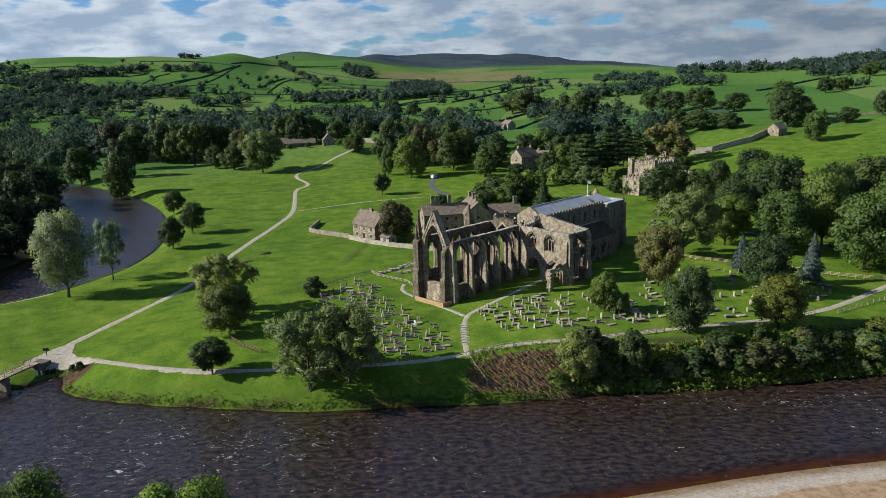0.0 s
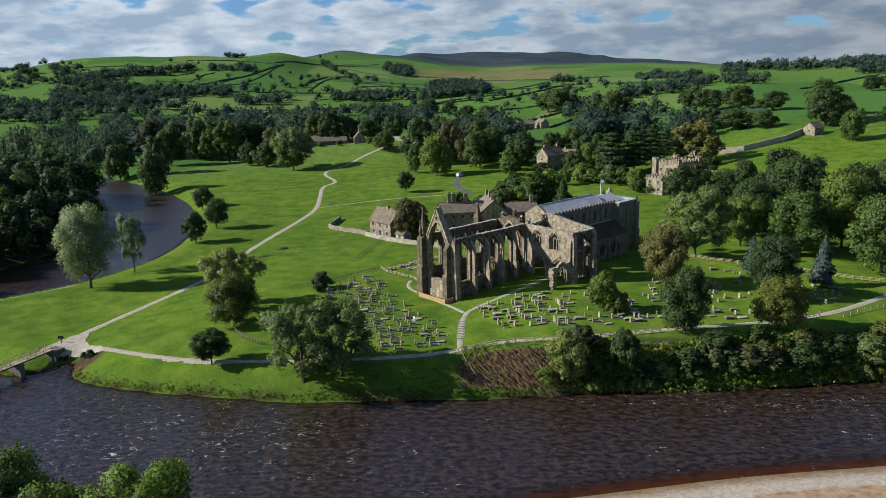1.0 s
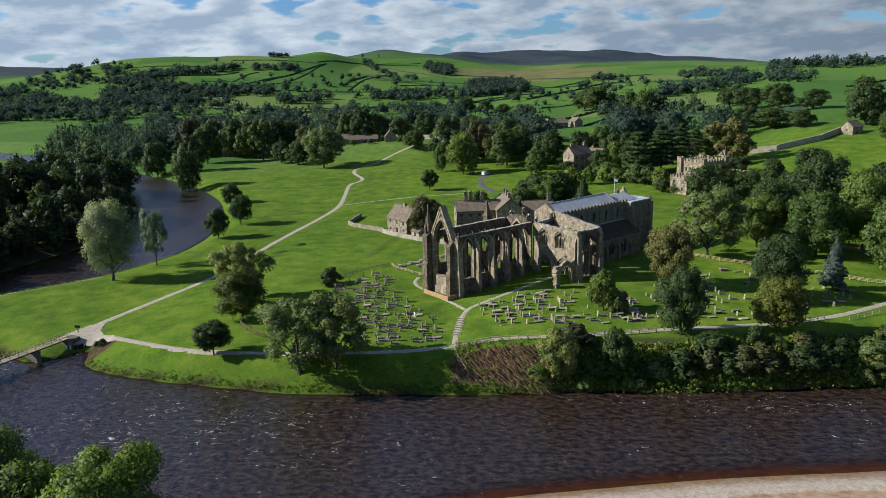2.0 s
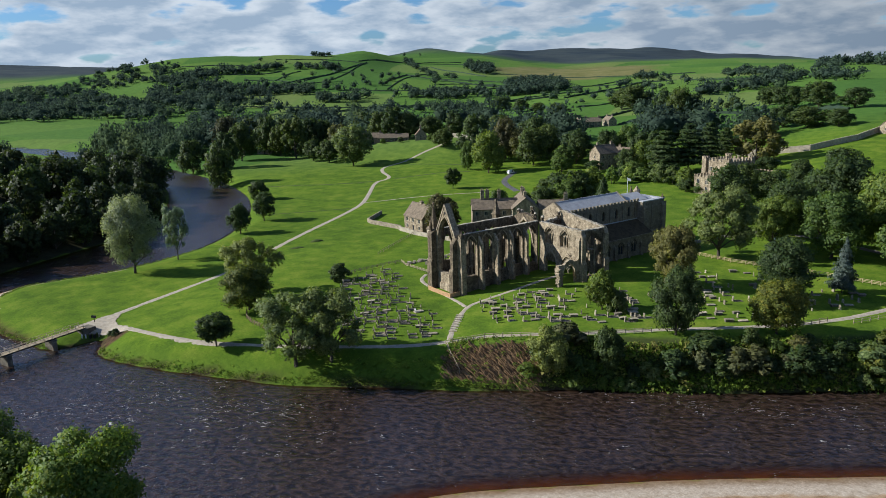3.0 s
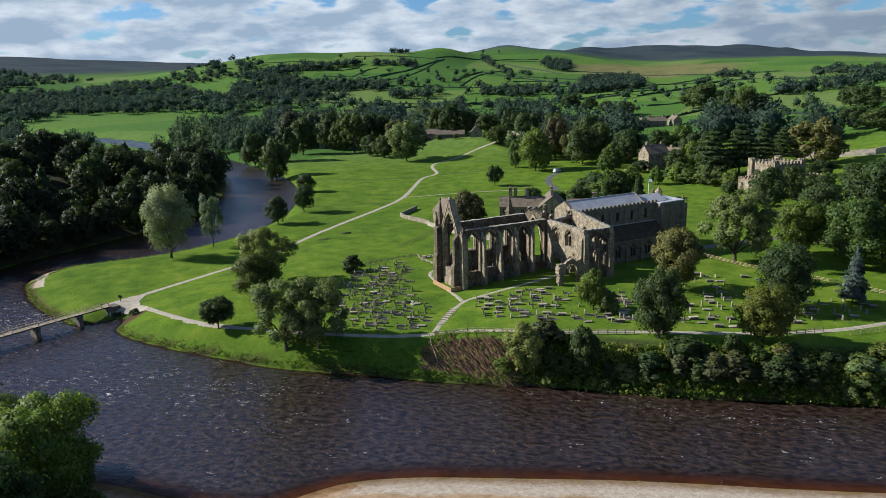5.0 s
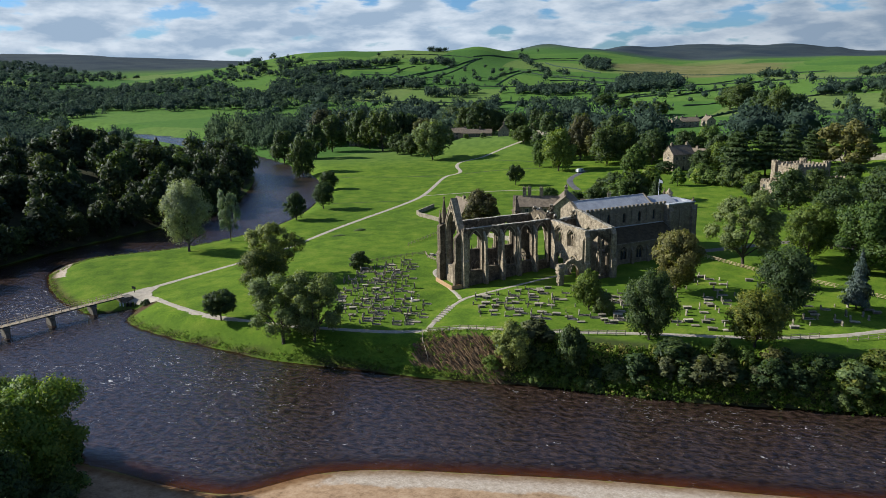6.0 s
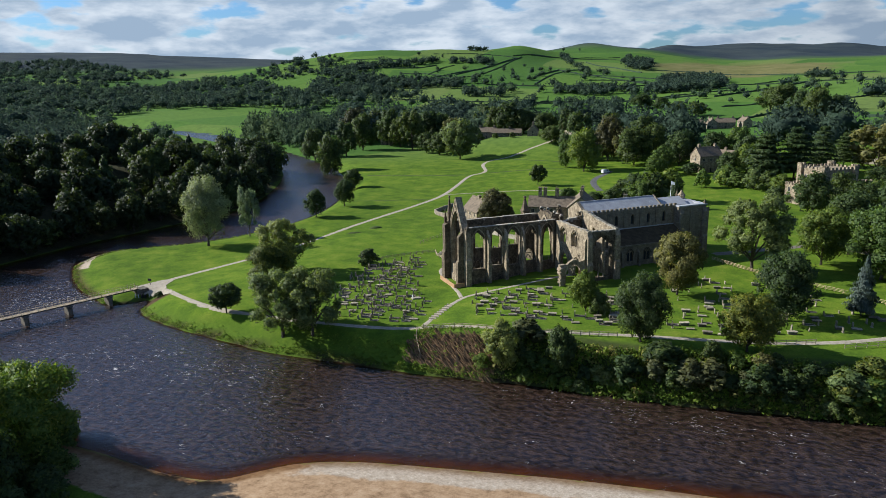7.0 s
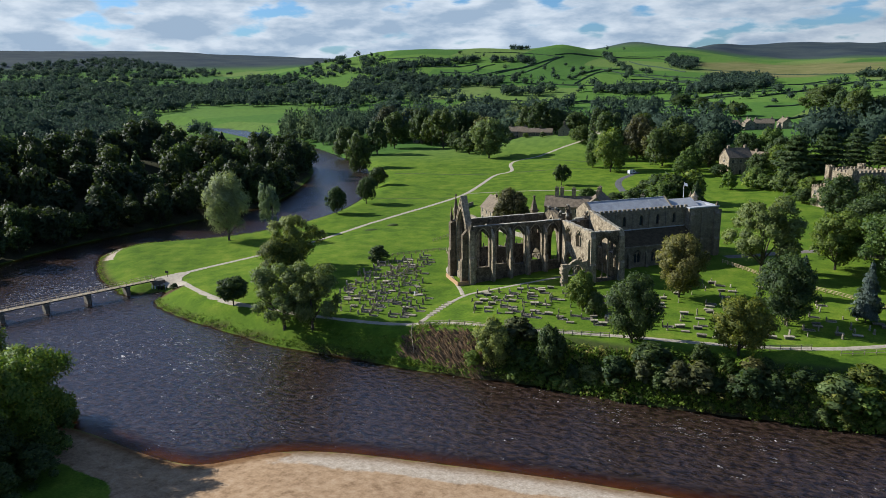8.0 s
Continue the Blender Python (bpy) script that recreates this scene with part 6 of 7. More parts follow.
        buttress(root, cc + 2.4, cc + 3.1, -7.6, -6.6, zb, 11.2, "-y", ASHLAR_DARK, 1.0)
    bm = bmesh.new()
    prism(bm, [(-6.9, 13.3), (-0.3, 16.7), (-0.3, 17.0), (-6.9, 13.6)], 36.8, 66.4, "u")
    part("aisle_roof", bm, AISLE, root, "dark lean-to aisle roof")
    bm = bmesh.new()
    box(bm, 36.8, 66.6, -0.6, -0.30, 16.85, 17.12)
    part("lead_flashing", bm, LEAD, root)
    bm = bmesh.new()
    box(bm, 36.8, 66.4, -7.05, -6.75, 13.3, 13.75)
    part("aisle_parapet", bm, ASHLAR_DARK, root)
    # unfinished west tower
    bm = bmesh.new()
    box(bm, 66.5, 76.5, -2.4, -1.2, zb, 22.1)
    box(bm, 66.5, 76.5, 9.6, 10.8, zb, 22.1)
    box(bm, 75.3, 76.5, -1.2, 9.6, zb, 22.1)
    box(bm, 66.5, 67.5, -1.2, -0.3, zb, 22.1)
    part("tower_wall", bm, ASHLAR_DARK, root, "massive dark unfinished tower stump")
    for u0, u1, y0, y1, w in ((76.5, 77.6, -2.6, -1.0, "+y"), (74.9, 76.6, -3.6, -2.4, "-y"), (66.6, 68.2, -3.4, -2.4, "-y"), (70.6, 71.6, -3.0, -2.4, "-y")):
        buttress(root, u0, u1, y0, y1, zb, 20.2, w, ASHLAR_DARK, 1.2)
    bm = bmesh.new()
    box(bm, 66.4, 76.7, -2.6, -1.0, 22.1, 22.42)
    box(bm, 75.1, 76.7, -1.0, 10.9, 22.1, 22.42)
    box(bm, 66.4, 75.1, 9.5, 10.9, 22.1, 22.42)
    part("tower_coping", bm, LEAD, root, "pale lead coping")
    bm = bmesh.new()
    prism(bm, [(-1.0, 21.4), (3.95, 22.6), (9.5, 21.4), (9.5, 21.6), (3.95, 22.85), (-1.0, 21.6)], 71.4, 75.2, "u")
    part("tower_roof", bm, LEAD, root)
    bm = bmesh.new()
    tube(bm, [(75.4, 7.4, 22.0), (75.4, 7.4, 23.4), (75.4, 7.4, 23.5), (75.4, 7.4, 24.4), (75.4, 7.4, 25.2)], [1.0, 1.0, 1.25, 0.5, 0.06], 8)
    part("turret_cap", bm, ASHLAR_PALE, root, "small pale pointed turret cap")
    pinnacle(root, 76.2, 10.4, 22.3, 24.6, 0.35)
    pinnacle(root, 76.2, -2.0, 22.3, 23.6, 0.35)
    return root


church = build_church()


def flagpole(x, y, z0, z1):
    root = empty("flagpole", Matrix.Translation((x, y, 0)), "tall white flagpole with a small limp flag", "flagpole")
    bm = bmesh.new()
    tube(bm, [(0, 0, z0), (0, 0, (z0 + z1) / 2), (0, 0, z1)], [0.10, 0.08, 0.05], 6)
    part("pole", bm, WHITE, root)
    bm = bmesh.new()
    prism(bm, [(0.05, z1 - 0.2), (0.9, z1 - 0.5), (1.1, z1 - 1.3), (0.5, z1 - 1.2), (0.05, z1 - 1.1)], -0.03, 0.03, "v")
    part("flag", bm, WHITE, root)


def hoarding():
    root = empty("timber_hoarding", CH_M, "low orange-brown board hoarding at the foot of the east wall", "fence")
    z = 5.9
    for a, b, y0, y1 in ((-3.3, -3.2, 0.4, 10.4), (-3.3, -0.1, 0.3, 0.4)):
        n = 24 if y1 - y0 > 1 else 8
        for k in range(n):
            bm = bmesh.new()
            if n == 24:
                s = (y1 - y0) / n
                zz = gz(*church_xy(a, y0 + s * k))
                box(bm, a, b, y0 + s * k, y0 + s * (k + 0.94), zz - 0.3, zz + 1.15)
            else:
                s = (b - a) / n
                zz = gz(*church_xy(a + s * k, y0))
                box(bm, a + s * k, a + s * (k + 0.94), y0, y1, zz - 0.3, zz + 1.15)
            part("board", bm, BOARD, root)


hoarding()

# ---- paths, steps, fences ----
def path_strip(name, pts, width, label, smooth=3, mat=None, lift=0.07):
    pts = chaikin(pts, smooth)
    dense = []
    for a, b in zip(pts, pts[1:]):
        k = max(1, int(math.hypot(b[0] - a[0], b[1] - a[1]) / 1.2))
        dense += [(a[0] + (b[0] - a[0]) * i / k, a[1] + (b[1] - a[1]) * i / k) for i in range(k)]
    dense.append(pts[-1])
    R = random.Random(len(dense))
    verts, faces = [], []
    for i, p in enumerate(dense):
        q, o = dense[min(i + 1, len(dense) - 1)], dense[max(i - 1, 0)]
        dx, dy = q[0] - o[0], q[1] - o[1]
        l = math.hypot(dx, dy) or 1
        w = width * R.uniform(0.90, 1.10) / 2
        for s in (-1.0, -0.35, 0.35, 1.0):
            x, y = p[0] - dy / l * w * s, p[1] + dx / l * w * s
            verts.append((x, y, gz(x, y) + (lift if abs(s) < 1 else -0.03)))
        if i:
            b0 = 4 * (i - 1)
            faces += [(b0 + k, b0 + 4 + k, b0 + 5 + k, b0 + 1 + k) for k in range(3)]
    ob = mesh_ob(name, verts, faces, mat or PATH)
    return tagged(ob, label, "path", kind="structure")


path_strip("path_meadow", [(-90, 147), (-89, 154), (-85, 168), (-78.5, 189), (-75, 201), (-73.5, 240), (-69, 293), (-68.5, 312), (-74, 342), (-81, 377), (-76, 385), (-77, 395), (-88, 416), (-92, 434), (-87, 446), (-79, 464), (-72, 475), (-62, 486), (-58, 497)], 2.6, "pale gravel footpath across the meadow")
DITCH = plain("rough_ditch_grass", (0.022, 0.044, 0.008), (0.075, 0.098, 0.024), 0.6, 0.95, 0.15, 0.0, 7.0)
path_strip("ditch_verge", [(-140, 363), (-124, 368), (-110, 369), (-96, 374), (-83, 379)], 2.2, "line of rough dark grass along a shallow meadow ditch", 2, DITCH, 0.09)
path_strip("ditch_verge", [(-103, 285), (-84, 294), (-70, 301)], 1.1, "line of rough dark grass along a shallow meadow ditch", 2, DITCH, 0.09)
path_strip("ditch_verge", [(-72, 386), (-59, 393), (-48, 400), (-31, 402)], 2.6, "line of rough dark grass along a shallow meadow ditch", 2, DITCH, 0.09)
path_strip("ditch_verge", [(-76, 442), (-54, 434), (-34, 427)], 2.2, "line of rough dark grass along a shallow meadow ditch", 2, DITCH, 0.09)
path_strip("path_river", [(-90, 147), (-84, 147), (-72, 140.5), (-62, 136), (-53, 132.8), (-39, 132), (-25, 131.5), (-11, 132.3), (4, 136)], 2.2, "pale gravel footpath along the river bank")
path_strip("path_terrace", [(4, 136), (11, 138), (23, 137.5), (37, 140.5), (48, 143.5), (63, 146), (77, 149.5), (88, 154.5), (97, 160.5), (118, 176)], 2.0, "narrow gravel path along the churchyard terrace")
path_strip("path_priory", [(3.8, 137), (3.3, 146), (4, 159), (8, 163.5), (16, 171.5), (21, 177), (27, 184)], 1.5, "narrow gravel path from the steps to the ruin")
path_strip("path_front", [(4, 159), (1, 164), (-8, 175.5), (-12.5, 182), (-12, 188)], 1.3, "narrow gravel path round the east front")
path_strip("path_branch", [(-70, 314), (-45, 327), (-10, 338)], 1.2, "narrow trodden path across the meadow")


def bridge_end():
    """The wide gravel apron where the paths meet at the bridge."""
    ring = [(-93.4, 144.0), (-90.4, 142.8), (-87.0, 143.8), (-82.0, 143.6), (-77.0, 141.6), (-75.6, 142.9), (-80.4, 145.4), (-84.4, 148.2), (-85.9, 151), (-87.4, 155.5), (-90.4, 154.0), (-92.4, 148.5)]
    ring = chaikin(ring + ring[:1], 2)
    step, at, verts, faces = 0.4, {}, [], []
    for i in range(-236, -185):
        for j in range(352, 392):
            if not inside(np.array([step * (i + 0.5)]), np.array([step * (j + 0.5)]), ring)[0]:
                continue
            quad = []
            for p in ((i, j), (i + 1, j), (i + 1, j + 1), (i, j + 1)):
                if p not in at:
                    at[p] = len(verts)
                    verts.append((step * p[0], step * p[1], gz(step * p[0], step * p[1]) + 0.09))
                quad.append(at[p])
            faces.append(quad)
    ob = mesh_ob("path_apron", verts, faces, PATH, smooth=True)
    tagged(ob, "wide worn gravel apron where the paths meet at the bridge", "path", kind="structure")


bridge_end()


def stone_steps():
    root = empty("stone_steps", Matrix.Translation((3.7, 148, 0)), "flight of shallow stone steps in the churchyard path", "steps")
    for k in range(8):
        y = -6 + 1.5 * k
        z = gz(3.7, 148 + y)
        bm = bmesh.new()
        box(bm, -0.95, 0.95, y, y + 0.45, z - 0.3, z + 0.22, 0.03)
        part("step", bm, STONE_PALE, root)


stone_steps()


def fence(name, pts, label, height=1.15, gap=2.0, rails=3, mat=None, post=0.07):
    """Posts and rails along a line on the ground."""
    pts = [Vector((x, y, 0)) for x, y in pts]
    root = empty(name, Matrix.Translation(pts[0]), label, "fence")
    line = []
    for a, b in zip(pts, pts[1:]):
        k = max(1, round((b - a).length / gap))
        line += [a.lerp(b, i / k) for i in range(k)]
    line.append(pts[-1])
    base = [Vector((p.x - pts[0].x, p.y - pts[0].y, gz(p.x, p.y))) for p in line]
    R = random.Random(len(base))
    for p in base:
        bm = bmesh.new()
        h = height + R.uniform(-0.05, 0.08)
        box(bm, p.x - post, p.x + post, p.y - post, p.y + post, p.z - 0.3, p.z + h, 0.01)
        part("post", bm, mat or WOOD, root)
    for p, q in zip(base, base[1:]):
        for r in range(rails):
            hz = height * (0.35 + 0.55 * r / max(1, rails - 1))
            bm = bmesh.new()
            tube(bm, [p + Vector((0, 0, hz)), q + Vector((0, 0, hz))], [0.055, 0.055], 4)
            part("rail", bm, mat or WOOD, root)
    return root


FENCE = plain("fresh_fence_wood", (0.28, 0.20, 0.11), (0.50, 0.39, 0.23), 3.0, 0.85, 0.01, 0.0, 6.0, 0.2)
fence("terrace_fence", [(4.8, 135), (11.5, 136.7), (23, 136.1), (37, 139.1), (46, 141.6)], "weathered post-and-rail fence along the terrace edge", mat=WOOD)
fence("terrace_fence", [(74, 147), (83, 151.5)], "weathered post-and-rail fence beside the terrace path")
fence("terrace_fence", [(88, 151), (104, 160), (118, 168)], "weathered post-and-rail fence beside the terrace path", 1.0, 2.4, 2)
fence("lane_fence", [(60, 211.5), (73, 200), (91, 189.5), (104, 180), (116, 174)], "pale yellow-brown timber rail fence between churchyard and lane", 1.2, 2.0, 3, FENCE)
fence("churchyard_fence", [(-38, 184), (-34, 190), (-26, 199), (-22.5, 201.5), (-20, 197), (-11, 189), (-9, 184)], "low weathered fence round the upper churchyard", 1.0, 2.0, 3)
fence("field_fence", [(-33, 212), (-28, 246)], "low old fence running up the mound", 1.0, 2.2, 2)
fence("bank_fence", [(3.6, 134.2), (5.2, 130.5), (7.5, 127.5)], "short weathered fence down the bank", 1.1, 1.6, 2)


RUST_WOOD = plain("brown_fence_wood", (0.10, 0.070, 0.040), (0.24, 0.175, 0.105), 3.0, 0.85, 0.01, 0.0, 6.0, 0.2)
fence("lawn_fence", [(-50.5, 153), (-48.5, 148.5), (-45.5, 145.2), (-42.5, 143), (-40, 141.2)], "low brown timber fence curving round the lawn tree", 1.2, 1.2, 3, RUST_WOOD)


def lawn_hump(x, y, l, w, h, turn):
    """A low grassy mound on the lawn with a worn, darker flank."""
    verts, faces, n = [], [], 14
    for i in range(5):
        q = i / 4
        for k in range(n):
            a = 2 * math.pi * k / n
            px, py = l * math.cos(a) * (1 - q * 0.94), w * math.sin(a) * (1 - q * 0.94)
            c, d = math.cos(turn), math.sin(turn)
            gx, gy = x + px * c - py * d, y + px * d + py * c
            verts.append((gx, gy, gz(gx, gy) - 0.08 + (h + 0.08) * math.sin(q * math.pi / 2) ** 0.7))
        if i:
            faces += [((i - 1) * n + k, (i - 1) * n + (k + 1) % n, i * n + (k + 1) % n, i * n + k) for k in range(n)]
    faces.append([4 * n + k for k in range(n)])
    tagged(mesh_ob("grass_mound", verts, faces, DITCH, smooth=True), "low dark grassy mound on the lawn", "mound", kind="structure")


lawn_hump(-62, 233, 2.6, 1.3, 0.75, 0.5)
lawn_hump(-65.5, 223, 2.8, 1.0, 0.5, 0.4)


# ---- gravestones ----
def slab_top(w, h, style):
    if style == 0:
        return [(-w, 0), (w, 0), (w, h * 0.82)] + [(w * math.cos(a), h * 0.82 + h * 0.18 * math.sin(a)) for a in (0.5, 1.0, 1.57, 2.14, 2.64)] + [(-w, h * 0.82)]
    if style == 1:
        return [(-w, 0), (w, 0), (w, h * 0.8), (0, h), (-w, h * 0.8)]
    if style == 2:
        return [(-w, 0), (w, 0), (w, h * 0.84), (w * 0.7, h * 0.88), (w * 0.55, h), (-w * 0.55, h), (-w * 0.7, h * 0.88), (-w, h * 0.84)]
    return [(-w * .35, 0), (w * .35, 0), (w * .35, h * .6), (w, h * .6), (w, h * .78), (w * .35, h * .78), (w * .35, h), (-w * .35, h), (-w * .35, h * .78), (-w, h * .78), (-w, h * .6), (-w * .35, h * .6)]


def grave_protos():
    out = []
    for k, (w, h, style) in enumerate(((0.38, 1.25, 0), (0.34, 1.0, 0), (0.40, 1.45, 1), (0.42, 1.2, 2), (0.32, 1.5, 3), (0.36, 0.85, 2))):
        root = empty("gravestone", Matrix.Translation((0, 0, -200)), "weathered upright gravestone in the grass" if style < 3 else "stone cross grave marker in the grass", "gravestone", "gravestones")
        bm = bmesh.new()
        prism(bm, [(s, z - 0.25 if z == 0 else z) for s, z in slab_top(w, h, style)], -0.09, 0.09, "u")
        part("slab", bm, GRAVE, root)
        bm = bmesh.new()
        box(bm, -0.2, 0.2, -w - 0.1, w + 0.1, -0.25, 0.12, 0.03)
        part("plinth", bm, GRAVE, root)
        out.append(root)
    root = empty("kerbed_grave", Matrix.Translation((0, 0, -200)), "low kerbed grave with a pale ledger and headstone", "gravestone", "kerbed graves")
    bm = bmesh.new()
    for a in ((-0.05, 2.0, -0.55, -0.42), (-0.05, 2.0, 0.42, 0.55), (1.87, 2.0, -0.42, 0.42)):
        box(bm, *a, -0.25, 0.16, 0.02)
    part("kerb", bm, GRAVE, root)
    bm = bmesh.new()
    box(bm, 0.05, 1.87, -0.42, 0.42, -0.25, 0.10)
    part("ledger", bm, STONE_DARK, root)
    bm = bmesh.new()
    prism(bm, [(s, z - 0.25 if z == 0 else z) for s, z in slab_top(0.40, 1.15, 0)], -0.20, -0.03, "u")
    part("headstone", bm, GRAVE, root)
    kerb = root
    root = empty("chest_tomb", Matrix.Translation((0, 0, -200)), "weathered stone chest tomb with a flat slab", "tomb", "chest tombs")
    bm = bmesh.new()
    box(bm, -0.85, 0.85, -0.38, 0.38, -0.3, 0.5)
    part("chest", bm, STONE_DARK, root)
    bm = bmesh.new()
    box(bm, -1.02, 1.02, -0.52, 0.52, 0.5, 0.64, 0.03)
    part("slab", bm, GRAVE, root)
    chest = root
    root = empty("ledger_slab", Matrix.Translation((0, 0, -200)), "dark weathered ledger slab lying on a low base", "gravestone", "ledger slabs")
    bm = bmesh.new()
    box(bm, -1.05, 1.05, -0.48, 0.48, -0.3, 0.22)
    part("base", bm, STONE_DARK, root)
    bm = bmesh.new()
    box(bm, -1.12, 1.12, -0.54, 0.54, 0.22, 0.36, 0.03)
    part("slab", bm, GRAVE, root)
    return out, kerb, chest, root


def place_graves():
    stones, kerb, chest, ledger = grave_protos()
    R = random.Random(12)
    made = 0
    lower = [(-35, 177), (-26, 194), (-22, 193), (-18, 178), (-3, 153), (0.8, 140), (-8, 136.5), (-20, 136.5), (-28, 150), (-33, 165)]
    upper = [(6.5, 160), (10, 163), (18, 170), (28, 169), (42, 170), (46, 160), (46, 149), (32, 145.5), (11, 146)]
    east = [(48, 150), (46, 172), (61, 196), (75, 190), (98, 172), (94, 163), (82, 156), (64, 149)]
    first = {}
    ca, sa = math.cos(radians(13)), math.sin(radians(13))
    for poly, du, dv, p0, mix in ((lower, 2.6, 1.45, 0.72, (0.52, 0.93, 0.95)), (upper, 2.7, 1.5, 0.52, (0.42, 0.74, 0.84)), (east, 3.4, 2.2, 0.46, (0.46, 0.64, 0.80))):
        for i in range(-40, 90):
            for j in range(20, 150):
                u, v = i * du + R.uniform(-0.6, 0.6) + 0.4 * math.sin(j * 0.7), j * dv + R.uniform(-0.35, 0.35)
                x, y = u * ca - v * sa, u * sa + v * ca
                cluster = math.sin(i * 2.7) * math.sin(j * 0.45 + i) > -0.2
                if R.random() > p0 * (1.35 if cluster else 0.45) or not inside(np.array([x]), np.array([y]), poly)[0]:
                    continue
                k = R.random()
                if math.hypot(x - 36, y - 155) < 3 or math.hypot(x - 54, y - 174.5) < 2 or abs(x - 3.7) < 1.6:
                    continue
                m = Matrix.Translation((x, y, gz(x, y))) @ Matrix.Rotation(radians(13 + R.uniform(-6, 6)), 4, "Z") @ Matrix.Rotation(radians(R.uniform(-4, 4)), 4, "Y")
                proto = R.choice(stones) if k < mix[0] else kerb if k < mix[1] else chest if k < mix[2] else ledger
                s = R.uniform(0.75, 1.15) if k < mix[0] else R.uniform(0.85, 1.1)
                m = m @ Matrix.Diagonal((s, s, s, 1))
                if proto.name not in first:
                    proto.matrix_world = m
                    first[proto.name] = True
                else:
                    copy_thing(proto, m)
                made += 1
    for proto in stones + [kerb, chest, ledger]:
        if proto.name not in first:
            proto.matrix_world = Matrix.Translation((20, 152, gz(20, 152)))
    return made


place_graves()


def white_tomb():
    root = empty("marble_tomb", Matrix.Translation((-7, 155.5, gz(-7, 155.5))) @ Matrix.Rotation(radians(CH_A), 4, "Z"), "bright white marble tomb with a small cross", "tomb")
    bm = bmesh.new()
    box(bm, -1.2, 1.2, -0.7, 0.7, -0.3, 0.25, 0.05)
    part("base", bm, STONE_PALE, root)
    bm = bmesh.new()
    prism(bm, slab_top(0.3, 1.1, 3), -1.0, -0.85, "u")
    part("cross", bm, WHITE, root)
    return root


white_tomb()


def ruin_footings():
    """Excavated low walls beside the ruin."""
    R = random.Random(4)
    root = empty("excavated_footings", Matrix.Translation((-16, 206, 0)), "low excavated stone footings in the grass", "ruin")
    for x0, y0, x1, y1 in ((-20, 199, -13, 207), (-17, 203, -9, 208), (-14, 199, -8, 203), (-13, 208, -6, 213), (-4, 197, 2, 203)):
        n = int(math.hypot(x1 - x0, y1 - y0) / 0.9)
        for k in range(n):
            x, y = x0 + (x1 - x0) * k / n + 16 + R.uniform(-.3, .3), y0 + (y1 - y0) * k / n - 206 + R.uniform(-.3, .3)
            z = gz(x - 16, y + 206)
            bm = bmesh.new()
            s = R.uniform(0.35, 0.7)
            box(bm, x - s, x + s, y - s * 0.8, y + s * 0.8, z - 0.3, z + R.uniform(0.25, 0.9), 0.08)
            part("stone", bm, STONE_PALE, root)


ruin_footings()


# ---- footbridge ----
def footbridge():
    a, d, n = Vector((-90.2, 143.0, 0)), Vector((-0.33, -0.944, 0)), Vector((0.944, -0.33, 0))
    root = empty("footbridge", Matrix.Translation(a) @ Matrix.Rotation(math.atan2(d.y, d.x), 4, "Z"), "long narrow timber-decked footbridge on stone piers over the river", "bridge")
    zd, length = 2.85, 68.0
    for k in range(7):
        s = 7.9 + 10.6 * k
        bm = bmesh.new()
        z0 = -2.2
        prism(bm, [(s - 0.55, -1.7), (s, -2.4), (s + 0.55, -1.7), (s + 0.55, 1.5), (s, 2.2), (s - 0.55, 1.5)], z0, zd - 0.7, "z")
        box(bm, s - 0.7, s + 0.7, -1.6, 1.6, zd - 0.7, zd - 0.35)
        part("pier", bm, STONE_DARK, root)
    bm = bmesh.new()
    for y in (-0.8, 0.8):
        box(bm, -0.5, length, y - 0.12, y + 0.12, zd - 0.35, zd - 0.08)
    part("beam", bm, DARK, root)
    for k in range(170):
        bm = bmesh.new()
        box(bm, -0.5 + 0.4 * k, -0.5 + 0.4 * k + 0.37, -1.05, 1.05, zd - 0.08, zd)
        part("plank", bm, WOOD, root)
    for y in (-1.0, 1.0):
        for k in range(35):
            bm = bmesh.new()
            box(bm, 2 * k - 0.06, 2 * k + 0.06, y - 0.05, y + 0.05, zd - 0.2, zd + 1.15)
            part("post", bm, WOOD, root)
        for h in (0.55, 1.08):
            bm = bmesh.new()
            box(bm, -0.3, length, y - 0.035, y + 0.035, zd + h - 0.04, zd + h + 0.04)
            part("handrail", bm, WOOD, root)
    bm = bmesh.new()
    box(bm, -3.0, 0.6, -1.6, 1.6, 0.5, zd - 0.35, 0.1)
    part("abutment", bm, STONE_DARK, root)


footbridge()


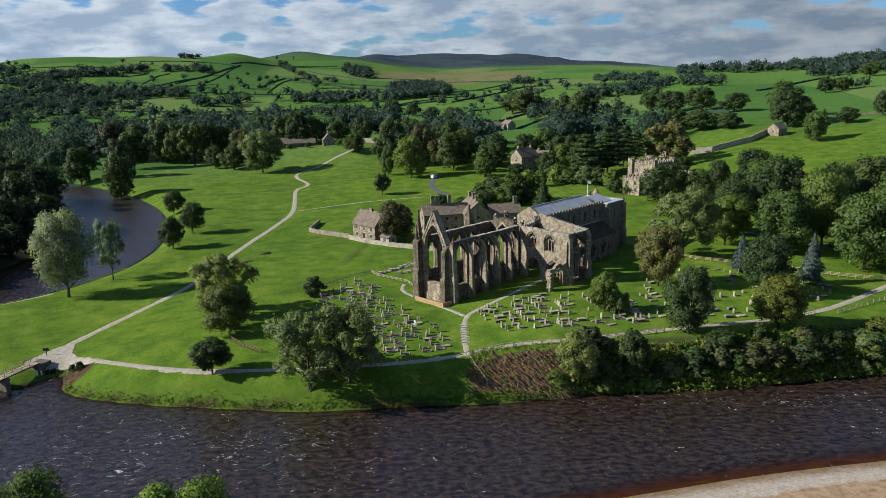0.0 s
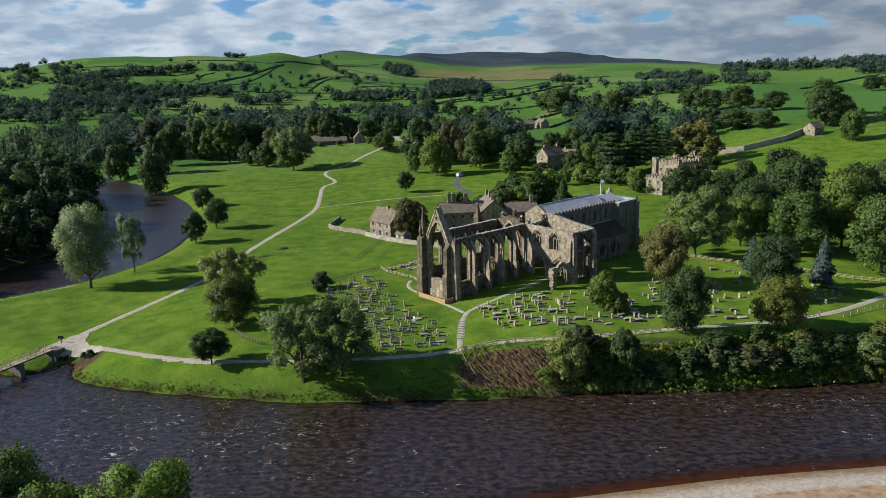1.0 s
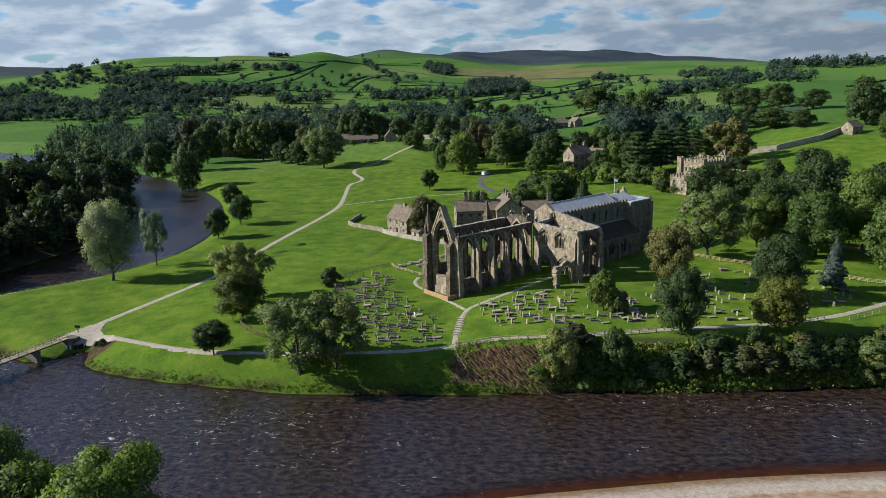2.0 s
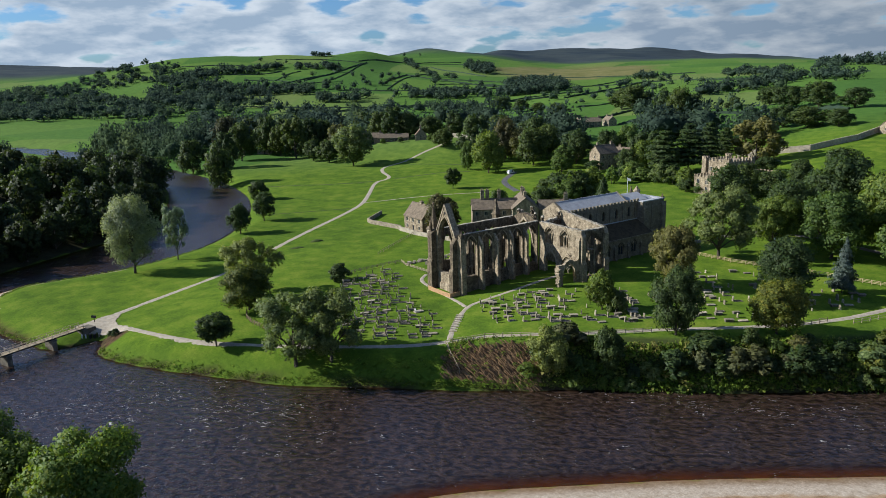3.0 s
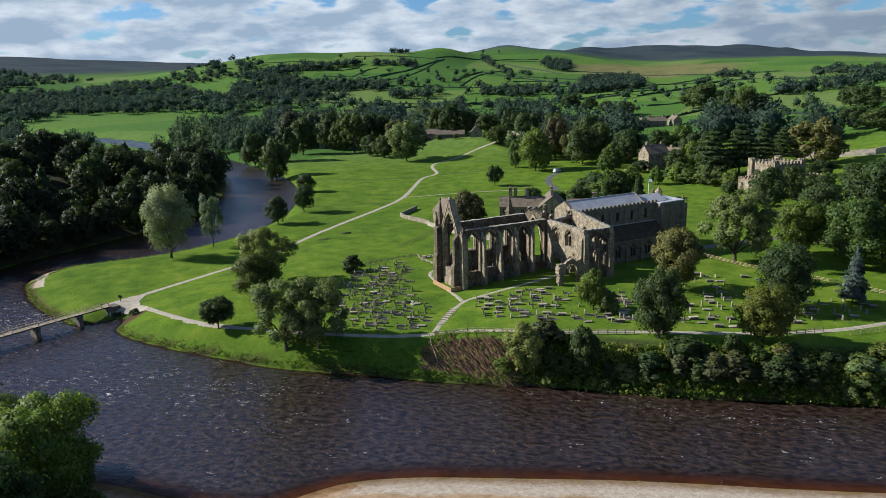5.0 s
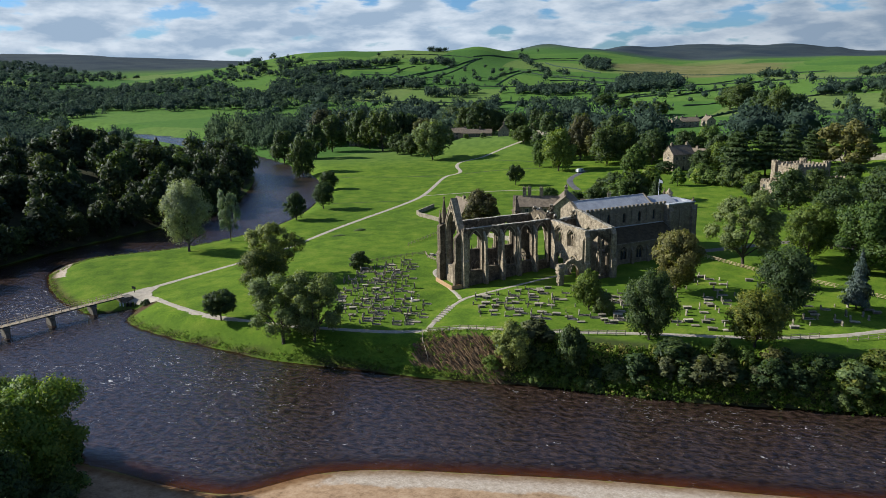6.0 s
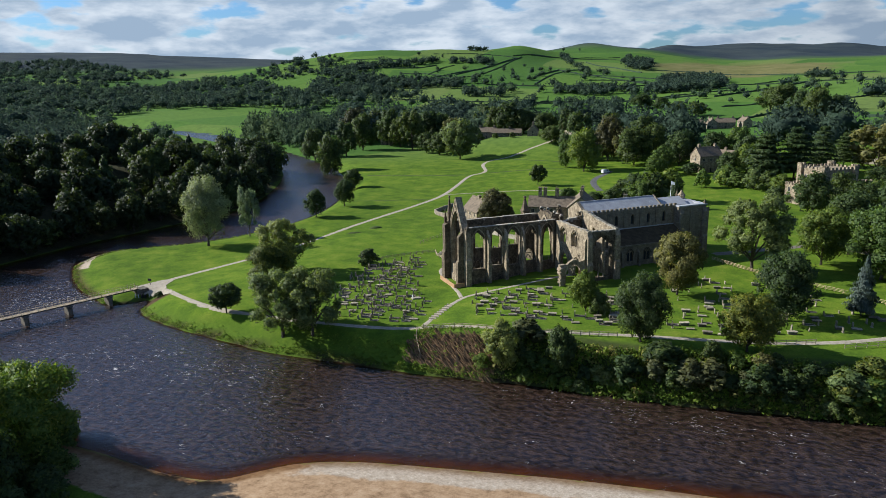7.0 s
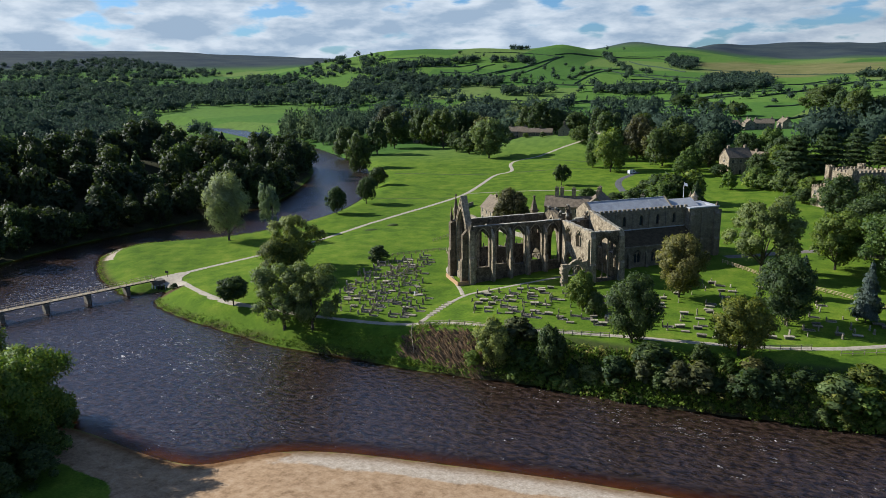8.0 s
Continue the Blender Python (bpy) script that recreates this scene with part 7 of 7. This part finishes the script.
def bridge_bits():
    for x, y, mat, w, h in ((-85.6, 143.1, WHITE, 0.12, 0.9), (-88.8, 141.2, WHITE, 0.12, 1.0), (-88.1, 141.6, WHITE, 0.12, 1.0)):
        root = empty("marker_post", Matrix.Translation((x, y, gz(x, y))), "short white marker post beside the path", "post")
        bm = bmesh.new()
        box(bm, -w, w, -w, w, -0.3, h, 0.02)
        part("post", bm, mat, root)
    for x, y in ((-87.3, 142.2), (-86.4, 142.6)):
        root = empty("litter_bin", Matrix.Translation((x, y, gz(x, y))), "dark square litter bin beside the path", "bin")
        bm = bmesh.new()
        box(bm, -0.3, 0.3, -0.3, 0.3, -0.1, 1.0, 0.03)
        part("body", bm, DARK, root)
        bm = bmesh.new()
        box(bm, -0.34, 0.34, -0.34, 0.34, 1.0, 1.12, 0.05)
        part("lid", bm, DARK, root)
    root = empty("sign_post", Matrix.Translation((-90.5, 148.5, gz(-90.5, 148.5))), "small dark sign board on a post", "sign")
    bm = bmesh.new()
    box(bm, -0.07, 0.07, -0.07, 0.07, -0.3, 1.9)
    part("post", bm, DARK, root)
    bm = bmesh.new()
    box(bm, -0.7, 0.7, -0.1, -0.07, 1.2, 1.9)
    part("board", bm, DARK, root)


bridge_bits()


# ---- houses ----
def house(name, x, y, rot, l, w, eave, ridge, label, wall=None, roof=None, chimneys=(), windows=3, storeys=2, z=None, door=True):
    """A gabled stone house; l along its ridge. Chimneys: (share along the ridge, height)."""
    z = gz(x, y) if z is None else z
    wall, roof = wall or STONE_PALE, roof or SLATE
    root = empty(name, Matrix.Translation((x, y, z)) @ Matrix.Rotation(radians(rot), 4, "Z"), label, "house")
    bm = bmesh.new()
    prism(bm, [(-w / 2, -0.8), (w / 2, -0.8), (w / 2, eave), (0, ridge), (-w / 2, eave)], -l / 2, l / 2, "u")
    part("wall", bm, wall, root)
    for s in (-1, 1):
        bm = bmesh.new()
        k = (ridge - eave) / (w / 2)
        prism(bm, [(0, ridge + 0.06), (s * (w / 2 + 0.35), eave - 0.35 * k + 0.06), (s * (w / 2 + 0.35), eave - 0.35 * k + 0.26), (0, ridge + 0.30)], -l / 2 - 0.25, l / 2 + 0.25, "u")
        part("roof", bm, roof, root)
    bm = bmesh.new()
    tube(bm, [(-l / 2 - 0.25, 0, ridge + 0.28), (l / 2 + 0.25, 0, ridge + 0.28)], [0.12, 0.12], 5)
    part("ridge_tile", bm, roof, root)
    for share, h in chimneys:
        cx = (share - 0.5) * (l - 1.2)
        bm = bmesh.new()
        box(bm, cx - 0.65, cx + 0.65, -0.5, 0.5, ridge - 1.2, ridge + h)
        box(bm, cx - 0.77, cx + 0.77, -0.62, 0.62, ridge + h, ridge + h + 0.18)
        ch = part("chimney", bm, wall, root)
        for q in (-0.28, 0.28):
            bm = bmesh.new()
            tube(bm, [(cx + q, 0, ridge + h + 0.15), (cx + q, 0, ridge + h + 0.75)], [0.16, 0.13], 6)
            part("chimney_pot", bm, SLATE, ch)
    lev = [eave * (i + 0.55) / storeys for i in range(storeys)]
    for s in (-1, 1):
        for zz in lev:
            for k in range(windows):
                cx = (k + 0.5) / windows * l - l / 2
                if door and s == -1 and zz == lev[0] and k == windows // 2:
                    bm = bmesh.new()
                    box(bm, cx - 0.5, cx + 0.5, s * w / 2 - 0.04, s * w / 2 + 0.04, -0.1, 2.1)
                    part("door", bm, DARK, root)
                    continue
                window(root, cx, s * w / 2, zz, 1.1, 1.3, "v")
    for s in (-1, 1):
        for zz in lev:
            window(root, 0.0, s * l / 2, zz, 1.0, 1.3, "u")
    return root


def window(root, c, at, z, w, h, axis):
    def b(bm, s0, s1, a, q, z0, z1):
        if axis == "v":
            box(bm, s0, s1, a, q, z0, z1)
        else:
            box(bm, a, q, s0, s1, z0, z1)
    bm = bmesh.new()
    for s0, s1, z0, z1 in ((-w / 2 - .14, -w / 2, -h / 2, h / 2), (w / 2, w / 2 + .14, -h / 2, h / 2), (-w / 2 - .14, w / 2 + .14, h / 2, h / 2 + .16), (-w / 2 - .2, w / 2 + .2, -h / 2 - .16, -h / 2), (-.05, .05, -h / 2, h / 2)):
        b(bm, c + s0, c + s1, at - 0.07, at + 0.07, z + z0, z + z1)
    fr = part("window", bm, STONE_PALE, root)
    bm = bmesh.new()
    b(bm, c - w / 2, c + w / 2, at - 0.025, at + 0.025, z - h / 2, z + h / 2)
    part("pane", bm, GLASS, fr)


house("cottage", -27, 253, -44.6, 12.5, 8.2, 5.2, 9.5, "pale stone cottage with a stone-slate roof beside the churchyard", ASHLAR_PALE, SLATE, ((0.5, 0.9),), 3)
house("lean_to_shed", -20.5, 243.5, -44.6, 4.5, 3.6, 2.2, 3.4, "small stone outhouse with a slate roof", STONE_PALE, SLATE, (), 1, 1, None, False)
house("rectory", -0.5, 260.3, 12, 17, 8.5, 6.9, 10.0, "long stone rectory with tall chimneys behind the ruin", ASHLAR_PALE, SLATE, ((0.22, 3.4), (0.34, 3.4), (0.62, 3.2)), 5)
house("rectory_wing", 10.5, 262, 100, 16, 9.5, 6.6, 10.6, "hip-shaped stone rectory wing with chimneys", ASHLAR_PALE, SLATE, ((0.15, 2.0), (0.5, 2.4), (0.95, 1.8)), 3)
house("rectory_wing", 22, 263, 12, 12, 7, 4.4, 7.2, "low stone rectory wing with a slate roof", STONE, SLATE, ((0.9, 2.4),), 3)
house("gabled_house", 45, 398, 38, 13, 9, 8.4, 12.6, "pale gabled stone house among trees", ASHLAR_PALE, SLATE, ((0.1, 1.4), (0.9, 1.4)), 3)
house("gabled_house", 54, 406, -30, 13, 8, 6.5, 9.8, "pale stone house with a slate roof among trees", ASHLAR_PALE, SLATE, ((0.5, 1.2),), 3)
house("field_barn", 200, 428, 35, 9, 7, 3.8, 6.8, "small stone field barn on the pasture", ASHLAR_PALE, SLATE, (), 1, 1)
house("village_cottage", -83, 509, 104, 9, 8, 3.6, 8.0, "brown stone village cottage with a steep gable", STONE, SLATE, ((0.1, 1.6), (0.9, 1.6)), 2)
house("village_cottage", -104, 511, 12, 22, 6, 2.8, 5.4, "long low dark village outbuilding with posts along its front", STONE_DARK, SLATE, ((0.6, 1.4),), 6, 1)
house("village_cottage", -63, 520, 104, 8, 7, 4.2, 8.4, "small gabled village house beside a wall", ASHLAR_PALE, SLATE, ((0.5, 1.2),), 2)
for k, (x, y, rot, l) in enumerate(((-120, 512, 10, 14), (-180, 520, 15, 12), (-215, 530, 5, 12), (22, 622, 20, 10), (32, 632, 112, 10), (43, 637, 15, 15), (58, 642, 112, 13), (-330, 690, 0, 14), (-20, 560, 30, 12))):
    house("village_house", x, y, rot, l, 7.5, 4.8, 8.0, "stone village house with a slate roof among trees", ASHLAR_PALE if k % 2 else STONE, SLATE, ((0.08, 1.2), (0.92, 1.2)), 3)


def stone_wall(name, pts, h, t, label, mat=None):
    root = empty(name, Matrix.Identity(4), label, "wall")
    bm = bmesh.new()
    R = random.Random(len(pts))
    for (ax, ay), (bx, by) in zip(pts, pts[1:]):
        L = math.hypot(bx - ax, by - ay)
        n = max(1, int(L / 1.1))
        nx, ny = -(by - ay) / L * t / 2, (bx - ax) / L * t / 2
        for k in range(n):
            p, q = (ax + (bx - ax) * k / n, ay + (by - ay) * k / n), (ax + (bx - ax) * (k + 1) / n, ay + (by - ay) * (k + 1) / n)
            z0 = min(gz(*p), gz(*q)) - 0.4
            z1 = (gz(*p) + gz(*q)) / 2 + h + R.uniform(-0.06, 0.08)
            c = [(p[0] + nx, p[1] + ny), (q[0] + nx, q[1] + ny), (q[0] - nx, q[1] - ny), (p[0] - nx, p[1] - ny)]
            prism(bm, c, z0, z1, "z")
    part("wall_run", bm, mat or STONE, root)
    return root


stone_wall("boundary_wall", [(-52, 285), (-53, 268), (-50, 263.5), (-35, 251.5)], 1.6, 0.5, "dry-stone boundary wall beside the cottage")
stone_wall("boundary_wall", [(-35.5, 250.5), (-28, 243), (-20, 237), (-10, 231), (0, 226)], 1.5, 0.5, "pale stone garden wall below the cottage", STONE_PALE)
stone_wall("boundary_wall", [(-60, 512), (-50, 508), (-42, 503)], 3.0, 0.5, "tall pale stone wall beside a village house", STONE_PALE)
stone_wall("inlet_wall", [(-87.5, 135.6), (-86.3, 137.2), (-85.6, 139.6), (-85.4, 141.6)], 0.6, 0.4, "low curved stone edging wall beside the inlet", STONE_DARK)
stone_wall("garden_wall", [(118, 416), (151.8, 402), (178, 413), (196, 432)], 3.2, 0.6, "tall pale stone wall of a walled garden", STONE_PALE)
stone_wall("field_wall", [(240, 452), (262, 470), (300, 462)], 1.2, 0.6, "tumbled dry-stone field wall")


def crenels(bm, x0, x1, y0, y1, z, t=0.5, size=0.9):
    for s0, s1, fixed, ax in ((x0, x1, y0, 0), (x0, x1, y1 - t, 0), (y0, y1, x0, 1), (y0, y1, x1 - t, 1)):
        n = max(2, int((s1 - s0) / (2 * size)))
        st = (s1 - s0) / n
        for k in range(n):
            a, b = s0 + st * k, s0 + st * k + st * 0.55
            if ax == 0:
                box(bm, a, b, fixed, fixed + t, z, z + size)
            else:
                box(bm, fixed, fixed + t, a, b, z, z + size)


def castle_house():
    cx, cy = 96.0, 326.0
    zg = gz(cx, cy)
    root = empty("castellated_hall", Matrix.Translation((cx, cy, zg)) @ Matrix.Rotation(radians(40), 4, "Z"), "castellated stone hall with a square battlemented tower", "house")
    blocks = ((-7, 8, -5.5, 6.5, 13.0, "tower_block"), (-16, -7, -4.5, 4.5, 7.0, "side_wing"), (8, 24, -7, 2, 6.0, "side_wing"))
    for x0, x1, y0, y1, h, nm in blocks:
        bm = bmesh.new()
        box(bm, x0, x1, y0, y1, -1, h)
        box(bm, x0 - 0.15, x1 + 0.15, y0 - 0.15, y1 + 0.15, h - 0.5, h - 0.2)
        crenels(bm, x0, x1, y0, y1, h, 0.5, 0.9)
        blk = part(nm, bm, ASHLAR_PALE, root, "pale battlemented stone block")
        for z in (2.0, 5.0, 9.5):
            if z < h - 1.5:
                for k in range(3):
                    window(root, x0 + (x1 - x0) * (k + 0.5) / 3, y0, z, 1.2, 1.7, "v")
                for k in range(2):
                    window(root, y0 + (y1 - y0) * (k + 0.5) / 2, x0, z, 1.2, 1.7, "u")
    for x, y in ((-7, -5.5), (8, -5.5), (-7, 6.5), (8, 6.5)):
        bm = bmesh.new()
        box(bm, x - 1.1, x + 1.1, y - 1.1, y + 1.1, -1, 14.2)
        crenels(bm, x - 1.1, x + 1.1, y - 1.1, y + 1.1, 14.2, 0.4, 0.7)
        part("corner_turret", bm, ASHLAR_PALE, root)


castle_house()


# ---- vehicles ----
def vehicle(name, x, y, rot, paint, label, l=4.2, h=1.45, van=False):
    root = empty(name, Matrix.Translation((x, y, gz(x, y) + 0.02)) @ Matrix.Rotation(radians(rot), 4, "Z"), label, "van" if van else "car")
    w = 0.88
    side = [(-l / 2, 0.35), (l / 2, 0.35), (l / 2, 0.85), (l / 2 - 0.9, 1.0), (l / 2 - 1.5, h), (-l / 2 + 0.7, h), (-l / 2, 0.95)] if not van else [(-l / 2, 0.35), (l / 2, 0.35), (l / 2, 1.0), (l / 2 - 0.7, 1.15), (l / 2 - 1.2, h), (-l / 2 + 0.05, h)]
    bm = bmesh.new()
    prism(bm, side, -w, w, "v")
    part("body", bm, paint, root)
    bm = bmesh.new()
    box(bm, l / 2 - 2.4, l / 2 - 1.4, -w - 0.01, w + 0.01, 1.0, h - 0.12, 0.0)
    part("side_window", bm, GLASS, root)
    bm = bmesh.new()
    prism(bm, [(l / 2 - 0.88, 1.04), (l / 2 - 0.80, 1.04), (l / 2 - 1.42, h - 0.03), (l / 2 - 1.5, h - 0.03)], -w + 0.1, w - 0.1, "v")
    part("windscreen", bm, GLASS, root)
    for sx in (-l / 2 + 0.8, l / 2 - 0.8):
        for sy in (-w, w):
            bm = bmesh.new()
            tube(bm, [(sx, sy - 0.1, 0.33), (sx, sy + 0.1, 0.33)], [0.33, 0.33], 10)
            part("wheel", bm, DARK, root)


vehicle("parked_van", -6, 390, 60, WHITE, "white van parked on the drive", 5.0, 2.1, True)
SILVER = plain("silver_paint", (0.30, 0.31, 0.33), (0.42, 0.43, 0.45), 2.0, 0.3, 0.0, 0.6)
vehicle("parked_car", 91, 236, 20, SILVER, "silver car parked on the lane", 4.3)
path_strip("drive_road", [(-4, 396), (-6, 384), (-8, 370), (-5, 355), (2, 338)], 4.0, "grey tarmac drive towards the rectory", 2, plain("tarmac", (0.05, 0.05, 0.052), (0.12, 0.118, 0.115), 0.8, 0.9))
path_strip("lane_road", [(60, 219), (74, 230), (86, 240), (100, 238), (112, 222), (124, 202), (150, 190)], 4.0, "worn tarmac lane under the trees", 3, plain("lane_surface", (0.10, 0.085, 0.07), (0.20, 0.17, 0.14), 0.8, 0.95))


# ---- bank shrubs ----
def bank_shrubs():
    R = random.Random(31)
    x = 23.0
    while x < 128:
        yb = 128 + max(0, (x - 48)) * 0.145 + max(0, x - 85) * 0.10
        for q in range(3):
            px, py = x + R.uniform(-1.8, 1.8), yb + (1.1, 3.4, 6.4)[q] + R.uniform(-0.8, 0.8)
            if R.random() < (0.35, 0.12, 0.42)[q]:
                continue
            h = R.uniform(1.5, 3.2) if q == 0 else R.uniform(2.0, 5.4) if q == 1 else R.uniform(1.8, 4.6)
            if 30 < x < 38 and q == 2 or 56 < x < 74 and q == 0 and R.random() < 0.5:
                continue
            # sunlit stretches of the bank: the sun is put into lighter leaf colours
            lit = x > 86 or 44 < x < 49
            leaf = R.choice(("bright", "green", "bright", "yellow", "sage") if q == 0 else ("bright", "green", "sage", "yellow", "green") if lit else ("green", "dark", "dark", "dark", "green", "brown", "dark"))
            tree(px, py, h, h * R.uniform(1.1, 1.9), leaf, "shrub", "dense shrub on the steep river bank" if leaf not in ("yellow", "bright") else "bright yellow-green shrub at the river's edge", "shrub",
                 n=1300, size=R.choice((0.05, 0.07)), trunk=0.01, variant=R.randint(1, 6), group="bank shrubs", category="bush")
        x += R.uniform(2.2, 3.8)
    for x, y, h in ((-81.4, 142.0, 1.5), (-79.6, 141.4, 1.7), (-86.0, 143.0, 1.1)):
        tree(x, y, h, h * 1.4, "dark", "shrub", "small dark shrub beside the inlet", "shrub", n=900, size=0.07, trunk=0.01, variant=2, category="bush")
    tree(25.5, 129.5, 9.0, 8.5, "sage", "round", "tall pale green sallow at the end of the bare cliff", "shrub", n=3800, size=0.045, trunk=0.01, variant=3, category="bush")
    tree(37, 131.5, 8.5, 7.0, "dark", "tall", "tall dark shrub on the river bank", "shrub", n=3000, size=0.05, trunk=0.01, variant=4, category="bush")


bank_shrubs()


def rock_outcrop():
    """Tilted beds of brown shale that crop out of the steep bank."""
    R = random.Random(19)
    root = empty("rock_outcrop", Matrix.Translation((18, 129, 0)), "bare brown shale outcrop with tilted beds on the river bank", "rock")
    def bed(bm, small):
        """One thin bed that dips along the slope; false where grass covers the bank."""
        x, y = R.uniform(4.5, 24.0), R.uniform(126.5, 133.0)
        if y > 129.8 + (x - 4) * 0.22 + R.uniform(0, 2) and x < 18:
            return False
        l, w, t = R.uniform(0.5, 1.9) * (0.6 if small else 1), R.uniform(0.07, 0.24), R.uniform(0.05, 0.13)
        n0 = len(bm.verts)
        box(bm, -l, l, -w, w, -t, t, R.uniform(0.01, 0.04))
        bm.verts.ensure_lookup_table()
        m = Matrix.Translation((x - 18, y - 129, gz(x, y) + R.uniform(-0.12, 0.1))) @ Matrix.Rotation(radians(R.uniform(-28, 0)), 4, "Z") @ Matrix.Rotation(radians(40 + R.uniform(-10, 10)), 4, "Y") @ Matrix.Rotation(radians(R.uniform(10, 50)), 4, "X")
        for v in bm.verts[n0:]:
            v.co = m @ v.co
        return True
    for k in range(290):
        bm = bmesh.new()
        if bed(bm, False):
            part("rock_bed", bm, SHALE, root)
        else:
            bm.free()
    bm = bmesh.new()
    for k in range(650):
        bed(bm, True)
    part("rock_rubble", bm, SHALE, root)["kind"] = "stuff"


SHALE = plain("brown_shale", (0.048, 0.029, 0.015), (0.25, 0.155, 0.078), 1.6, 0.9, 0.04, 0.0, 6.0, 0.4)
rock_outcrop()


def tuft_mat():
    m, N, L, P = node_mat("rough_grass")
    geo, at = N.new("ShaderNodeNewGeometry"), N.new("ShaderNodeAttribute")
    at.attribute_name = "tone"
    a = ramp(N, L, at.outputs["Fac"], ((0.0, (0.060, 0.105, 0.016)), (0.45, (0.125, 0.205, 0.022)), (0.8, (0.185, 0.245, 0.036)), (1.0, (0.270, 0.245, 0.075)))).outputs["Color"]
    b = ramp(N, L, geo.outputs["Random Per Island"], ((0.0, (0.75, 0.77, 0.75)), (1.0, (1.3, 1.26, 1.2)))).outputs["Color"]
    col = blend(N, L, 1.0, a, b, "MULTIPLY")
    L.new(col, P.inputs["Base Color"])
    P.inputs["Roughness"].default_value, P.inputs["Specular IOR Level"].default_value = 0.8, 0.15
    tr, mx = N.new("ShaderNodeBsdfTranslucent"), N.new("ShaderNodeMixShader")
    L.new(col, tr.inputs["Color"])
    mx.inputs[0].default_value = 0.4
    L.new(P.outputs[0], mx.inputs[1]); L.new(tr.outputs[0], mx.inputs[2])
    L.new(mx.outputs[0], N["Material Output"].inputs["Surface"])
    return m


GRASS_TUFT = tuft_mat()


def bank_growth():
    """Tufts, docks and nettles along the river's edge."""
    R, out = random.Random(23), []
    pts = [q for q in BANK_R if -140 < q[0] < 140 and q[1] < 240]
    for (ax, ay), (bx, by) in zip(pts, pts[1:]):
        L = math.hypot(bx - ax, by - ay)
        nx, ny = (by - ay) / L, -(bx - ax) / L
        if gz(ax + nx * 6, ay + ny * 6) < 0:
            nx, ny = -nx, -ny
        for i in range(int(L * 9)):
            q, o = R.random(), abs(R.gauss(0.0, 0.75)) + 0.05
            x, y = ax + (bx - ax) * q + nx * o, ay + (by - ay) * q + ny * o
            if gz(x, y) > 0.02 and not -92 < x < -80:
                h = R.uniform(0.15, 0.5) * (1.5 if x > 5 else 1)
                out.append((x, y, h, h * R.uniform(1.5, 2.6), min(1, max(0.0, R.gauss(0.52, 0.22)))))
    for _ in range(1100):
        x, y = R.uniform(-24, 7), R.uniform(123, 133)
        z = gz(x, y)
        if 0.25 < z < 4.4:
            h = R.uniform(0.15, 0.42)
            out.append((x, y, h, h * R.uniform(1.6, 2.8), min(1, max(0.0, R.gauss(0.52, 0.22)))))
    for _ in range(3000):
        x = R.uniform(4, 125)
        y = 128 + max(0, (x - 48)) * 0.145 + max(0, x - 85) * 0.10 + R.uniform(0.5, 8.5)
        if 9 < x < 24 and R.random() < 0.75:
            continue
        h = R.uniform(0.5, 1.6) if x > 24 else R.uniform(0.3, 0.9)
        out.append((x, y, h, h * R.uniform(1.2, 2.2), min(1, max(0.0, R.gauss(0.5, 0.4)))))
    clumped("bank_growth", out, 22, "rough grass, docks and nettles along the river bank", 0.20, 9, "undergrowth", GRASS_TUFT, lobes=0)


bank_growth()
flagpole(*church_xy(72.3, 8.6), 21.2, 28.0)
